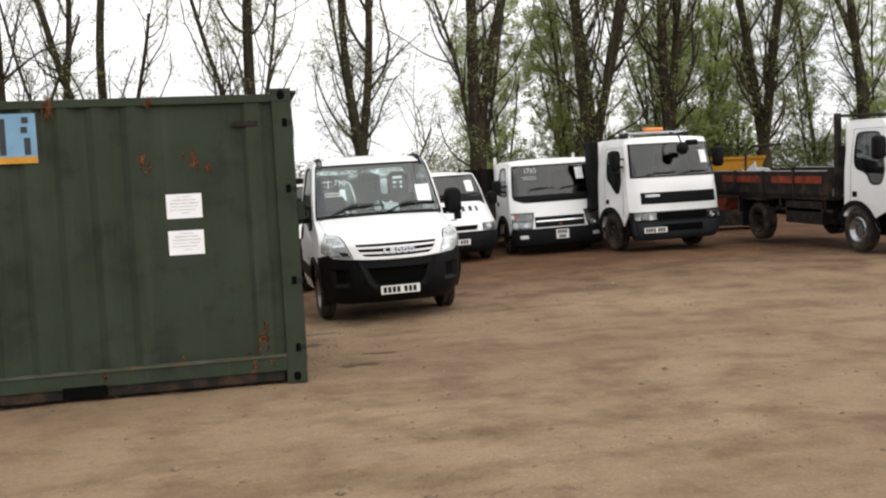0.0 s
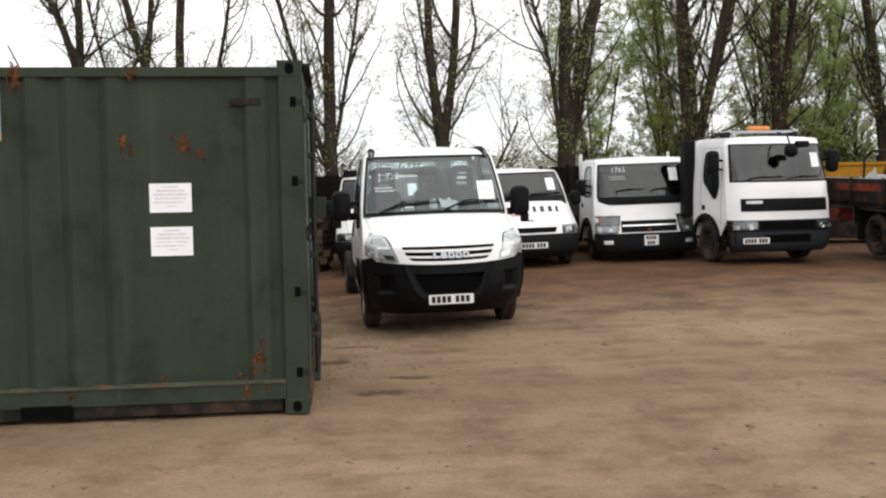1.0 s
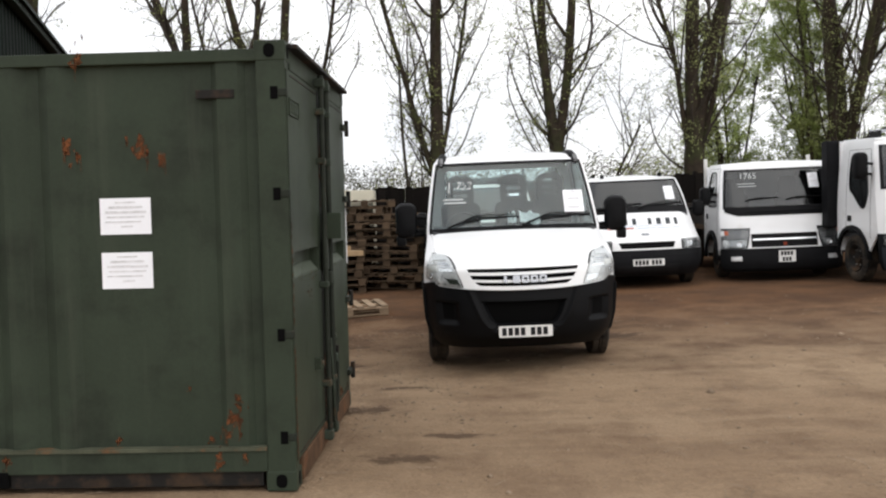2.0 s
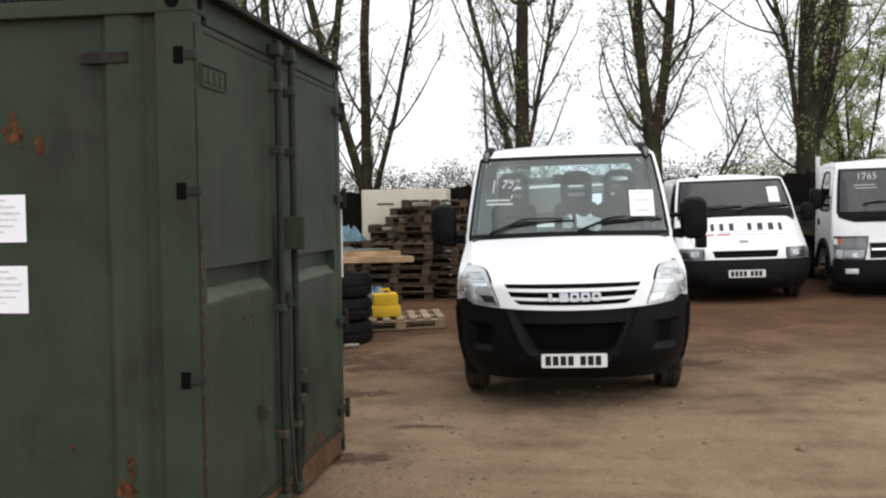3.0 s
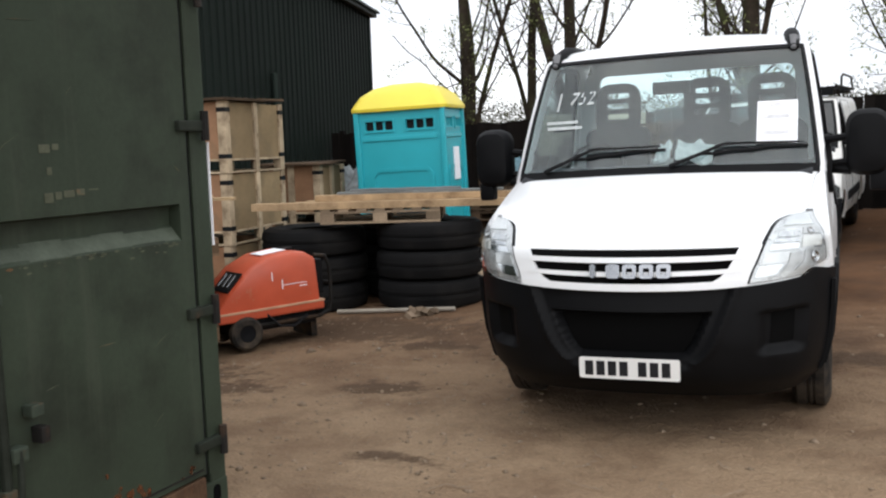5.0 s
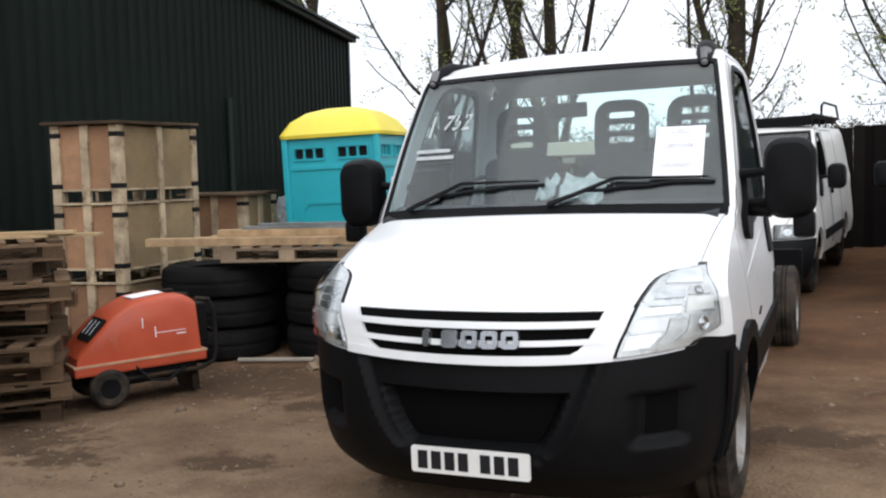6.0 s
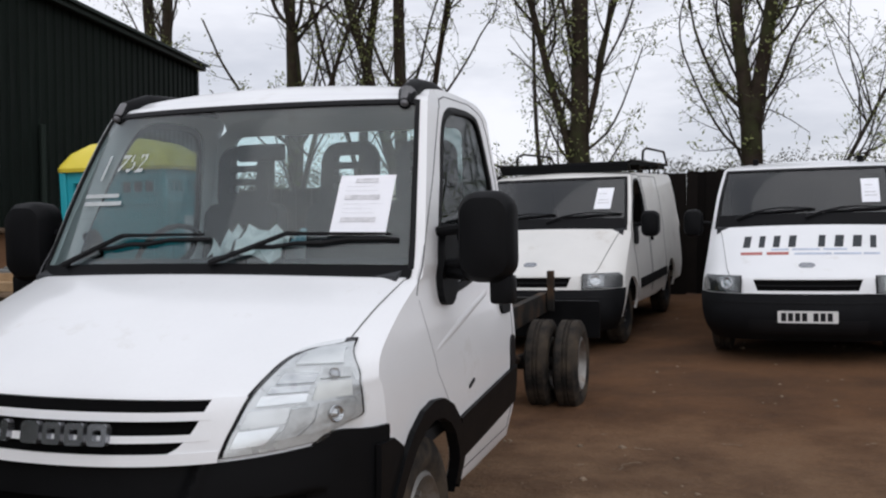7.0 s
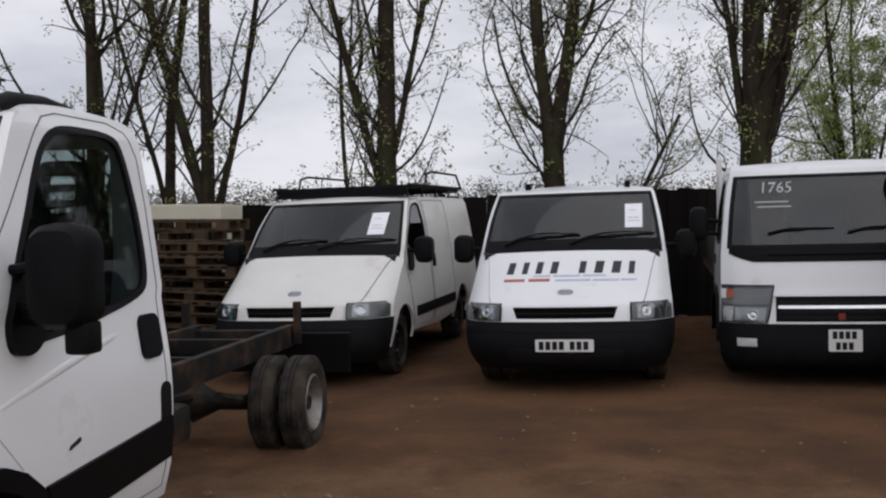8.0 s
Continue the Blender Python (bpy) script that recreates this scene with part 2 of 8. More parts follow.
def sheet(bm, outline, holes, fmap, thick):
    """A plate with holes: loops in a plane, mapped into space, with a given thickness along fmap's third argument."""
    loops = [list(outline)] + [list(h) for h in holes]
    tris = tessellate_polygon([[Vector((u, v, 0)) for u, v in lp] for lp in loops])
    flat = [p for lp in loops for p in lp]
    top = [bm.verts.new(fmap(u, v, 0.0)) for u, v in flat]
    low = [bm.verts.new(fmap(u, v, thick)) for u, v in flat]
    for a, b, c in tris:
        if len({a, b, c}) == 3:
            bm.faces.new((top[a], top[b], top[c]))
            bm.faces.new((low[c], low[b], low[a]))
    k = 0
    for lp in loops:
        m = len(lp)
        for i in range(m):
            a, b = k + i, k + (i + 1) % m
            bm.faces.new((top[a], top[b], low[b], low[a]))
        k += m
    return bm


def rounded(u0, u1, v0, v1, r, n=4):
    """A rectangle with rounded corners, as a loop."""
    out = []
    for cu, cv, a0 in ((u1 - r, v1 - r, 0), (u0 + r, v1 - r, 90), (u0 + r, v0 + r, 180), (u1 - r, v0 + r, 270)):
        out += [(cu + r * math.cos(radians(a0 + 90 * k / n)), cv + r * math.sin(radians(a0 + 90 * k / n))) for k in range(n + 1)]
    return out


def lerp_table(rows, x):
    if x <= rows[0][0]:
        return rows[0][1]
    for (a, va), (b, vb) in zip(rows, rows[1:]):
        if x <= b:
            t = (x - a) / (b - a)
            return va + (vb - va) * t
    return rows[-1][1]


def smooth01(a, b, x):
    t = min(1, max(0, (x - a) / (b - a)))
    return t * t * (3 - 2 * t)


def gz(x, y):
    """Height of the yard: level by the container, rising gently to the back and to one side."""
    w = smooth01(1.0, 6.0, y)
    return w * (0.020 * (min(y, 30) - 4) + 0.026 * (max(-8, min(x, 4.0)) - 1.5) + 0.020 * (max(4.0, min(x, 8.0)) - 4.0)) if y < 400 else 0


def stand(x, y, yaw=0.0, lift=0.0):
    """A pose on the ground, tilted with it."""
    e = 0.8
    n = Vector((gz(x - e, y) - gz(x + e, y), gz(x, y - e) - gz(x, y + e), 2 * e)).normalized()
    tilt = Vector((0, 0, 1)).rotation_difference(n).to_matrix().to_4x4()
    return Matrix.Translation((x, y, gz(x, y) + lift)) @ tilt @ pose(0, 0, 0, 0, 0, yaw)


# ---- the yard ----
def ground_mat():
    """Dry tan earth, darker and redder towards the back, mottled at three sizes, with dark spots."""
    m = bpy.data.materials.new("packed_earth")
    m.use_nodes = True
    n, l = m.node_tree.nodes, m.node_tree.links
    b = n["Principled BSDF"]
    co = n.new("ShaderNodeTexCoord")

    def noise_at(scale, detail, rough=0.6):
        k = n.new("ShaderNodeTexNoise")
        k.inputs["Scale"].default_value, k.inputs["Detail"].default_value, k.inputs["Roughness"].default_value = scale, detail, rough
        l.new(co.outputs["Object"], k.inputs["Vector"])
        return k.outputs["Fac"]

    def ramp(fac, p0, c0, p1, c1):
        r = n.new("ShaderNodeValToRGB")
        r.color_ramp.elements[0].position, r.color_ramp.elements[0].color = p0, c0
        r.color_ramp.elements[1].position, r.color_ramp.elements[1].color = p1, c1
        l.new(fac, r.inputs["Fac"])
        return r.outputs["Color"]

    def mix(fac, c1, c2, blend="MIX"):
        x = n.new("ShaderNodeMixRGB")
        x.blend_type = blend
        for s, v in ((0, fac), (1, c1), (2, c2)):
            if hasattr(v, "links"):
                l.new(v, x.inputs[s])
            else:
                x.inputs[s].default_value = v
        return x.outputs["Color"]

    def damp_shade(fac):
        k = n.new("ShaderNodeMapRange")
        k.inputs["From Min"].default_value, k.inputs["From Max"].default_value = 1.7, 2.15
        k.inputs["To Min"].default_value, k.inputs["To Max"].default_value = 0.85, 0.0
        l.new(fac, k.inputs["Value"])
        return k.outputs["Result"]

    broad, mid, fine, grit = noise_at(0.22, 5), noise_at(1.1, 7, 0.65), noise_at(6.0, 6, 0.7), noise_at(45.0, 3)
    dry = ramp(broad, 0.35, (0.225, 0.149, 0.090, 1), 0.66, (0.325, 0.232, 0.147, 1))
    stain = ramp(mid, 0.46, (0, 0, 0, 1), 0.68, (1, 1, 1, 1))
    tone = mix(stain, dry, (0.162, 0.102, 0.061, 1))
    clump = ramp(noise_at(2.6, 8, 0.72), 0.50, (0, 0, 0, 1), 0.68, (0.42, 0.42, 0.42, 1))
    tone = mix(clump, tone, (0.140, 0.086, 0.049, 1))
    rut = n.new("ShaderNodeMapping")
    rut.inputs["Rotation"].default_value = (0, 0, -0.30)
    rut.inputs["Scale"].default_value = (0.09, 0.85, 1)
    l.new(co.outputs["Object"], rut.inputs["Vector"])
    rn = n.new("ShaderNodeTexNoise")
    rn.inputs["Scale"].default_value, rn.inputs["Detail"].default_value, rn.inputs["Roughness"].default_value = 2.2, 6, 0.6
    l.new(rut.outputs["Vector"], rn.inputs["Vector"])
    tone = mix(ramp(rn.outputs["Fac"], 0.52, (0, 0, 0, 1), 0.66, (0.5, 0.5, 0.5, 1)), tone, (0.32, 0.230, 0.146, 1))
    tone = mix(ramp(rn.outputs["Fac"], 0.34, (0.36, 0.36, 0.36, 1), 0.46, (0, 0, 0, 1)), tone, (0.150, 0.096, 0.058, 1))
    pale = ramp(fine, 0.60, (0, 0, 0, 1), 0.78, (0.32, 0.32, 0.32, 1))
    tone = mix(pale, tone, (0.30, 0.235, 0.165, 1))
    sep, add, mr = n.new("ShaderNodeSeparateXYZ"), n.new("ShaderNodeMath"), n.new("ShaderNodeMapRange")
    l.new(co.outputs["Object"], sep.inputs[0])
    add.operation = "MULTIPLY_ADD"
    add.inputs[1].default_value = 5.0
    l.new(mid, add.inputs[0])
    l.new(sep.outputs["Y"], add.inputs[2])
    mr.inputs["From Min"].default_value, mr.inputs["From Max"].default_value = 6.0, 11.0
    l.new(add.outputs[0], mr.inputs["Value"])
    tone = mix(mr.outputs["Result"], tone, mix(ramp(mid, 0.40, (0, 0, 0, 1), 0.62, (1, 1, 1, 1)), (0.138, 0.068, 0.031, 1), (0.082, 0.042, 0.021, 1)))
    # Damp spots; the two broad ones by the stores paint shade there.
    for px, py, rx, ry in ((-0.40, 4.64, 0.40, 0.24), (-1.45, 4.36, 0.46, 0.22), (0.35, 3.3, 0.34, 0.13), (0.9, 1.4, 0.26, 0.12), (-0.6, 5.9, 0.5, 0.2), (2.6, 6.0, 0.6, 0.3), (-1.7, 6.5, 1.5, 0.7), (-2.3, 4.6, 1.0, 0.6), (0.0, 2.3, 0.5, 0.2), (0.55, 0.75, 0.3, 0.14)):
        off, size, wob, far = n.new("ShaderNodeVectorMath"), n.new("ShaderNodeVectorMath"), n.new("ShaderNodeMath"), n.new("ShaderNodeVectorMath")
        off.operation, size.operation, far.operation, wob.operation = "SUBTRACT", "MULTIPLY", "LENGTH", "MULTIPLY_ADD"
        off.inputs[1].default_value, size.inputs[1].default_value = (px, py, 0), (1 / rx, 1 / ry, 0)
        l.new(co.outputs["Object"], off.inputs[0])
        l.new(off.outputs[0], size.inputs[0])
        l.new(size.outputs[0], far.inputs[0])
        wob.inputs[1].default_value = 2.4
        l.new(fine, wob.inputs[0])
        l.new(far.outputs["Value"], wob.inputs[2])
        tone = mix(damp_shade(wob.outputs[0]), tone, (0.075, 0.045, 0.026, 1))
    g = ramp(grit, 0.35, (0.86, 0.86, 0.86, 1), 0.70, (1.09, 1.09, 1.09, 1))
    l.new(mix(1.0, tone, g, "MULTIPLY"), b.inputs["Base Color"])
    b.inputs["Roughness"].default_value = 0.95
    b.inputs["Specular IOR Level"].default_value = 0.25
    h, bp = n.new("ShaderNodeMath"), n.new("ShaderNodeBump")
    h.operation = "MULTIPLY_ADD"
    h.inputs[1].default_value = 0.25
    l.new(grit, h.inputs[0])
    l.new(fine, h.inputs[2])
    bp.inputs["Strength"].default_value, bp.inputs["Distance"].default_value = 1.0, 0.05
    l.new(h.outputs[0], bp.inputs["Height"])
    l.new(bp.outputs["Normal"], b.inputs["Normal"])
    return m


def build_ground():
    xs = sorted({*np.arange(-14, 26, 0.25).round(3), *np.arange(-60, 80, 4.0).round(3), -1500, -500, -200, 200, 500, 1500})
    ys = sorted({*np.arange(-10, 22, 0.25).round(3), *np.arange(-60, 80, 4.0).round(3), -1500, -500, -200, 200, 500, 1500})
    verts = []
    for y in ys:
        for x in xs:
            z = gz(x, y) if abs(x) < 100 else gz(0, min(y, 100))
            if -14 <= x <= 26 and -10 <= y <= 22:
                z += 0.035 * noise.noise((x * 0.35, y * 0.35, 1)) + 0.016 * noise.noise((x * 1.3, y * 1.3, 5)) + 0.008 * noise.noise((x * 3.1, y * 3.1, 9)) - 0.012
            verts.append((x, y, z))
    nx = len(xs)
    faces = [(j * nx + i, j * nx + i + 1, (j + 1) * nx + i + 1, (j + 1) * nx + i) for j in range(len(ys) - 1) for i in range(nx - 1)]
    me = bpy.data.meshes.new("ground")
    me.from_pydata(verts, [], faces)
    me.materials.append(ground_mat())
    me.shade_smooth()
    tagged(new("ground", me), "bare brown packed earth yard with ruts, damp patches and painted shade", "ground", kind="structure")


build_ground()


# ---- vehicle shells ----
class Shell:
    """The front of a vehicle: rows of (y, z, half width, bow, corner, crown) from the bumper over bonnet and screen to the roof."""

    def __init__(self, rows, sweep=0.0):
        self.sweep = sweep
        self.rows = [np.array(r, float) for r in rows]
        self.n = len(rows) - 1

    def row(self, v):
        v = min(max(v, 0), self.n)
        i = min(int(v), self.n - 1)
        t = v - i
        p = [self.rows[min(max(i + k, 0), self.n)] for k in (-1, 0, 1, 2)]
        return 0.5 * (2 * p[1] + (p[2] - p[0]) * t + (2 * p[0] - 5 * p[1] + 4 * p[2] - p[3]) * t * t + (3 * p[1] - p[0] - 3 * p[2] + p[3]) * t ** 3)

    def at(self, s, v):
        y, z, w, bow, corner, crown = self.row(v)
        a = abs(s)
        z += self.sweep * a ** 2.2 * (1 - 0.55 * smooth01(0.90, 1.0, a)) * math.exp(-((z - 0.83) / 0.16) ** 2) - crown * a * a
        return Vector((s * w, y + bow * a * a + corner * (0.8 * a ** 6 + 0.2 * a ** 24), z))

    def normal(self, s, v):
        e = 0.02
        du = self.at(s + e, v) - self.at(s - e, v)
        dv = self.at(s, min(v + e, self.n)) - self.at(s, max(v - e, 0))
        n = du.cross(dv)
        return n.normalized() if n.length > 1e-9 else Vector((0, -1, 0))

    def half(self, z):
        """Half width of the flank at a height."""
        return lerp_table([(r[1] - r[5], r[2]) for r in self.rows if True], z)

    def edge(self, v0, v1, n=24):
        """The (y, z) line where front and flank meet."""
        out = []
        for k in range(n + 1):
            p = self.at(1.0, v0 + (v1 - v0) * k / n)
            out.append((p.y, p.z))
        return out


def patch(sh, v0, v1, s0, s1, nv=8, ns=16, off=0.0, thick=0.012, bm=None):
    """A panel on the shell between two heights and two sides; s0 and s1 may follow the height."""
    bm = bm or bmesh.new()
    fs = [(f if callable(f) else (lambda v, f=f: f)) for f in (s0, s1)]
    top, low = [], []
    for i in range(nv + 1):
        v = v0 + (v1 - v0) * i / nv
        a, b = fs[0](v), fs[1](v)
        rt, rl = [], []
        for k in range(ns + 1):
            s = a + (b - a) * k / ns
            p, n = sh.at(s, v), sh.normal(s, v)
            o = off(s, v) if callable(off) else off
            rt.append(bm.verts.new(p + o * n))
            rl.append(bm.verts.new(p + (o - thick) * n))
        top.append(rt)
        low.append(rl)
    for i in range(nv):
        for k in range(ns):
            bm.faces.new((top[i][k], top[i][k + 1], top[i + 1][k + 1], top[i + 1][k]))
            bm.faces.new((low[i][k + 1], low[i][k], low[i + 1][k], low[i + 1][k + 1]))
    for i in range(nv):
        for k in (0, ns):
            bm.faces.new((top[i][k], top[i + 1][k], low[i + 1][k], low[i][k]))
    for k in range(ns):
        for i in (0, nv):
            bm.faces.new((top[i][k], top[i][k + 1], low[i][k + 1], low[i][k]))
    return bm


def arch(yc, zc, r, z0, n=12):
    """The (y, z) points of a wheel arch, from front to back."""
    out = []
    for k in range(n + 1):
        t = math.pi * (1 - k / n)
        out.append((yc + r * math.cos(t), zc + r * math.sin(t)))
    return [(yc - r, z0)] + out + [(yc + r, z0)]


def flank(sh, side, outline, holes=(), off=0.0, thick=0.02, bm=None):
    """A side panel that follows the shell's width, cut at the heights where that width bends."""
    f = sheet(bmesh.new(), outline, holes, lambda y, z, d: Vector((off - d, y, z)), thick)
    zs = [z for _, z in outline]
    for r in sh.rows:
        z = r[1] - r[5]
        if min(zs) + 0.004 < z < max(zs) - 0.004:
            bmesh.ops.bisect_plane(f, geom=f.verts[:] + f.edges[:] + f.faces[:], dist=0.0005, plane_co=(0, 0, z), plane_no=(0, 0, 1))
    for q in f.verts:
        q.co.x = side * (sh.half(q.co.z) + q.co.x)
    if bm is None:
        return f
    at = {q: bm.verts.new(q.co) for q in f.verts}
    for face in f.faces:
        bm.faces.new([at[q] for q in face.verts])
    f.free()
    return bm


def soft(loop, n=2, cut=0.22):
    """Rounds the corners of a loop."""
    for _ in range(n):
        out = []
        for k, (x, y) in enumerate(loop):
            u, v = loop[(k + 1) % len(loop)]
            out += [(x + cut * (u - x), y + cut * (v - y)), (u - cut * (u - x), v - cut * (v - y))]
        loop = out
    return loop


def wheel(parent, x, y, r, width, side, rim_r, material=None, dual=False, bolts=6):
    """A wheel with a tyre and a dished rim; side is +1 or -1 for the flank it shows on."""
    w = new("wheel")
    w.parent = parent
    w.matrix_basis = Matrix.Translation((x, y, r))
    h = width / 2
    prof = [(-h * 0.75, rim_r), (-h, rim_r + 0.04), (-h * 1.04, (rim_r + r) / 2), (-h * 0.92, r - 0.03), (-h * 0.72, r), (-h * 0.25, r), (-h * 0.2, r - 0.012), (-h * 0.1, r - 0.012), (-h * 0.06, r), (h * 0.06, r), (h * 0.1, r - 0.012), (h * 0.2, r - 0.012), (h * 0.25, r), (h * 0.72, r), (h * 0.92, r - 0.03), (h * 1.04, (rim_r + r) / 2), (h, rim_r + 0.04), (h * 0.75, rim_r)]
    part("tyre", lathe(bmesh.new(), prof, 32), M_TYRE, w, smooth=True)
    d = side * h
    dish = -0.55 if dual else 0.25
    rp = [(d * 0.8, rim_r + 0.005), (d * 0.92, rim_r - 0.012), (d * 0.55, rim_r - 0.04), (d * dish, rim_r * 0.72), (d * dish, rim_r * 0.45), (d * (dish + 0.35), rim_r * 0.40), (d * (dish + 0.40), 0.0)]
    rim = part("rim", lathe(bmesh.new(), rp, 24), material or M_RIM, w, "pressed steel rim", smooth=True)
    for k in range(bolts):
        t = 2 * math.pi * k / bolts
        c = Vector((d * dish, rim_r * 0.58 * math.cos(t), rim_r * 0.58 * math.sin(t)))
        part("wheel_nut", tube(bmesh.new(), [c, c + Vector((side * 0.03, 0, 0))], 0.014, 6), M_RIM, rim)
    return w


def plate(parent, bm_fn, w, h, rows=1):
    """A number plate: a white board with dark bars in place of its writing."""
    p = part("number_plate", sheet(bmesh.new(), rounded(-w / 2, w / 2, -h / 2, h / 2, 0.012), [], lambda u, v, d: bm_fn(u, v, 0.006 - d), 0.008), M_PLATE, parent, "white number plate")
    bh = h / rows
    for r in range(rows):
        vc = h / 2 - bh * (r + 0.5)
        wid = w * (0.44 if rows == 1 else 0.38)
        for k in range(7 if rows == 1 else 4 - r):
            n = 7.6 if rows == 1 else 4
            u0 = -wid + 2 * wid * (k + (0.6 if rows == 1 and k > 3 else 0) + 0.5 * r) / n
            u1 = u0 + 2 * wid / n * 0.72
            part("plate_bar", sheet(bmesh.new(), [(u0, vc - bh * 0.34), (u1, vc - bh * 0.34), (u1, vc + bh * 0.34), (u0, vc + bh * 0.34)], [], lambda u, v, d: bm_fn(u, v, 0.0085 - d), 0.002), M_PINK, p)
    return p


M_CLEAR = glass_mat("clear_lens", (0.95, 0.96, 0.96))
M_DULLAMBER = mat("dull_amber_lens", (0.42, 0.085, 0.025), 0.3, 0, 0.2, 9, coat=0.5)
M_VALANCE = mat("grey_moulding", (0.028, 0.031, 0.037), 0.6, 0, 0.2, 5)
M_BADGE = mat("badge_grey", (0.35, 0.36, 0.38), 0.25, 0.9, 0.1, 9)
M_CHALK = mat("white_marker", (0.52, 0.55, 0.55), 0.9, 0, 0.1, 40)
M_TEAL = mat("printed_paper", (0.84, 0.90, 0.92), 0.8, 0, 0.25, 18)
M_LETTER = mat("dark_vinyl", (0.05, 0.055, 0.06), 0.5, 0, 0.1, 9)
M_REDINK = mat("red_vinyl", (0.45, 0.16, 0.14), 0.6, 0, 0.2, 30)
M_BLUEINK = mat("pale_vinyl", (0.50, 0.55, 0.66), 0.6, 0, 0.2, 30)
M_REFL = mat("lamp_reflector", (0.30, 0.31, 0.32), 0.25, 0.7, 0.25, 16)
M_FACET = mat("faceted_reflector", (0.55, 0.56, 0.58), 0.16, 0.9, 0.2, 30, bump=0.25, bscale=26)
M_LENSBACK = mat("silver_lamp_shell", (0.62, 0.63, 0.64), 0.28, 0.45, 0.2, 14, coat=0.4)
M_MARKER = mat("smoky_marker_lens", (0.11, 0.11, 0.115), 0.4, 0.1, 0.25, 22, coat=0.5)
M_PALE = mat("pale_indicator", (0.72, 0.72, 0.70), 0.35, 0.0, 0.08, 20, coat=0.5)
M_LAMPGREY = mat("grey_lamp_shell", (0.54, 0.545, 0.55), 0.3, 0.3, 0.3, 22, bump=0.4, bscale=50)
M_SMOKE = mat("smoked_lamp_shell", (0.032, 0.033, 0.035), 0.3, 0.1, 0.3, 12)
M_SEAM = mat("pale_seam", (0.42, 0.42, 0.43), 0.6, 0, 0.1, 5)
M_GAP = mat("panel_gap", (0.10, 0.10, 0.105), 0.7, 0, 0.2, 5)
M_REDWORN = mat("worn_red_paint", (0.22, 0.045, 0.025), 0.7, 0, 0.4, 5, spot=(0.06, 0.03, 0.02), spot_at=(0.5, 0.65), spot_scale=4)
M_CABIN = mat("cabin_grey", (0.05, 0.052, 0.056), 0.8, 0, 0.2, 6)


def crossing(sh, z, v0=0.0, v1=None):
    """The place along the shell at which its middle line passes a height."""
    v1 = sh.n if v1 is None else v1
    for k in range(400):
        v = v0 + (v1 - v0) * k / 400
        if sh.row(v)[1] >= z:
            return v
    return v1


def on_shell(sh, off):
    """A map from (x, z) on the front to space, lying off the surface."""

    def f(x, z, d):
        v = crossing(sh, z)
        s = max(-1, min(1, x / sh.row(v)[2]))
        return sh.at(s, v) + (off + d) * sh.normal(s, v)

    return f


def writing(text, size, fmap, parent, material, u, v, slant=0.0, name="writing"):
    """Letters laid on a surface."""
    cu = bpy.data.curves.new("letters", "FONT")
    cu.body, cu.size, cu.resolution_u = text, size, 2
    ob = bpy.data.objects.new("letters", cu)
    scene.collection.objects.link(ob)
    me = bpy.data.meshes.new_from_object(ob.evaluated_get(bpy.context.evaluated_depsgraph_get()))
    bpy.data.objects.remove(ob)
    for q in me.vertices:
        x, y = q.co.x, q.co.y
        q.co = fmap(u + x + slant * y, v + y, 0.0)
    me.name = name
    me.materials.append(material)
    w = new(name, me)
    w.parent = parent
    return w


def bars(fmap, rows, material, parent, name="writing_bar"):
    """Plain bars in place of writing that cannot be read, one part a bar."""
    for u0, u1, v0, v1 in rows:
        bm = bmesh.new()
        n = max(1, int((u1 - u0) / 0.08))
        for k in range(n):
            a, b = u0 + (u1 - u0) * k / n, u0 + (u1 - u0) * (k + 1) / n
            sheet(bm, [(a, v0), (b, v0), (b, v1), (a, v1)], [], lambda u, v, d: fmap(u, v, -d), 0.0015)
        bmesh.ops.remove_doubles(bm, verts=bm.verts[:], dist=0.0002)
        part(name, bm, material, parent)


def note(sh, parent, x0, x1, z0, z1, off=0.006, lines=6):
    """A sheet of paper behind the screen, with print as bars."""
    f = on_shell(sh, off)
    p = part("paper_notice", patchxy(f, x0, x1, z0, z1), M_PAPER, parent, "white printed notice behind the glass")
    rows = []
    for k in range(lines):
        z = z1 - (z1 - z0) * (0.12 + 0.75 * k / lines)
        rows.append((x0 + (x1 - x0) * (0.15 if k else 0.3), x1 - (x1 - x0) * (0.15 + 0.07 * ((k * 3) % 4) if k else 0.3), z - 0.003, z + 0.003))
    bars(on_shell(sh, off + 0.0035), rows, M_INK, p, "print_bar")


def patchxy(f, x0, x1, z0, z1, nx=4, nz=4, thick=0.002):
    bm = bmesh.new()
    g = [[bm.verts.new(f(x0 + (x1 - x0) * i / nx, z0 + (z1 - z0) * k / nz, 0)) for i in range(nx + 1)] for k in range(nz + 1)]
    h = [[bm.verts.new(f(x0 + (x1 - x0) * i / nx, z0 + (z1 - z0) * k / nz, -thick)) for i in range(nx + 1)] for k in range(nz + 1)]
    for k in range(nz):
        for i in range(nx):
            bm.faces.new((g[k][i], g[k][i + 1], g[k + 1][i + 1], g[k + 1][i]))
            bm.faces.new((h[k][i + 1], h[k][i], h[k + 1][i], h[k + 1][i + 1]))
    return bm


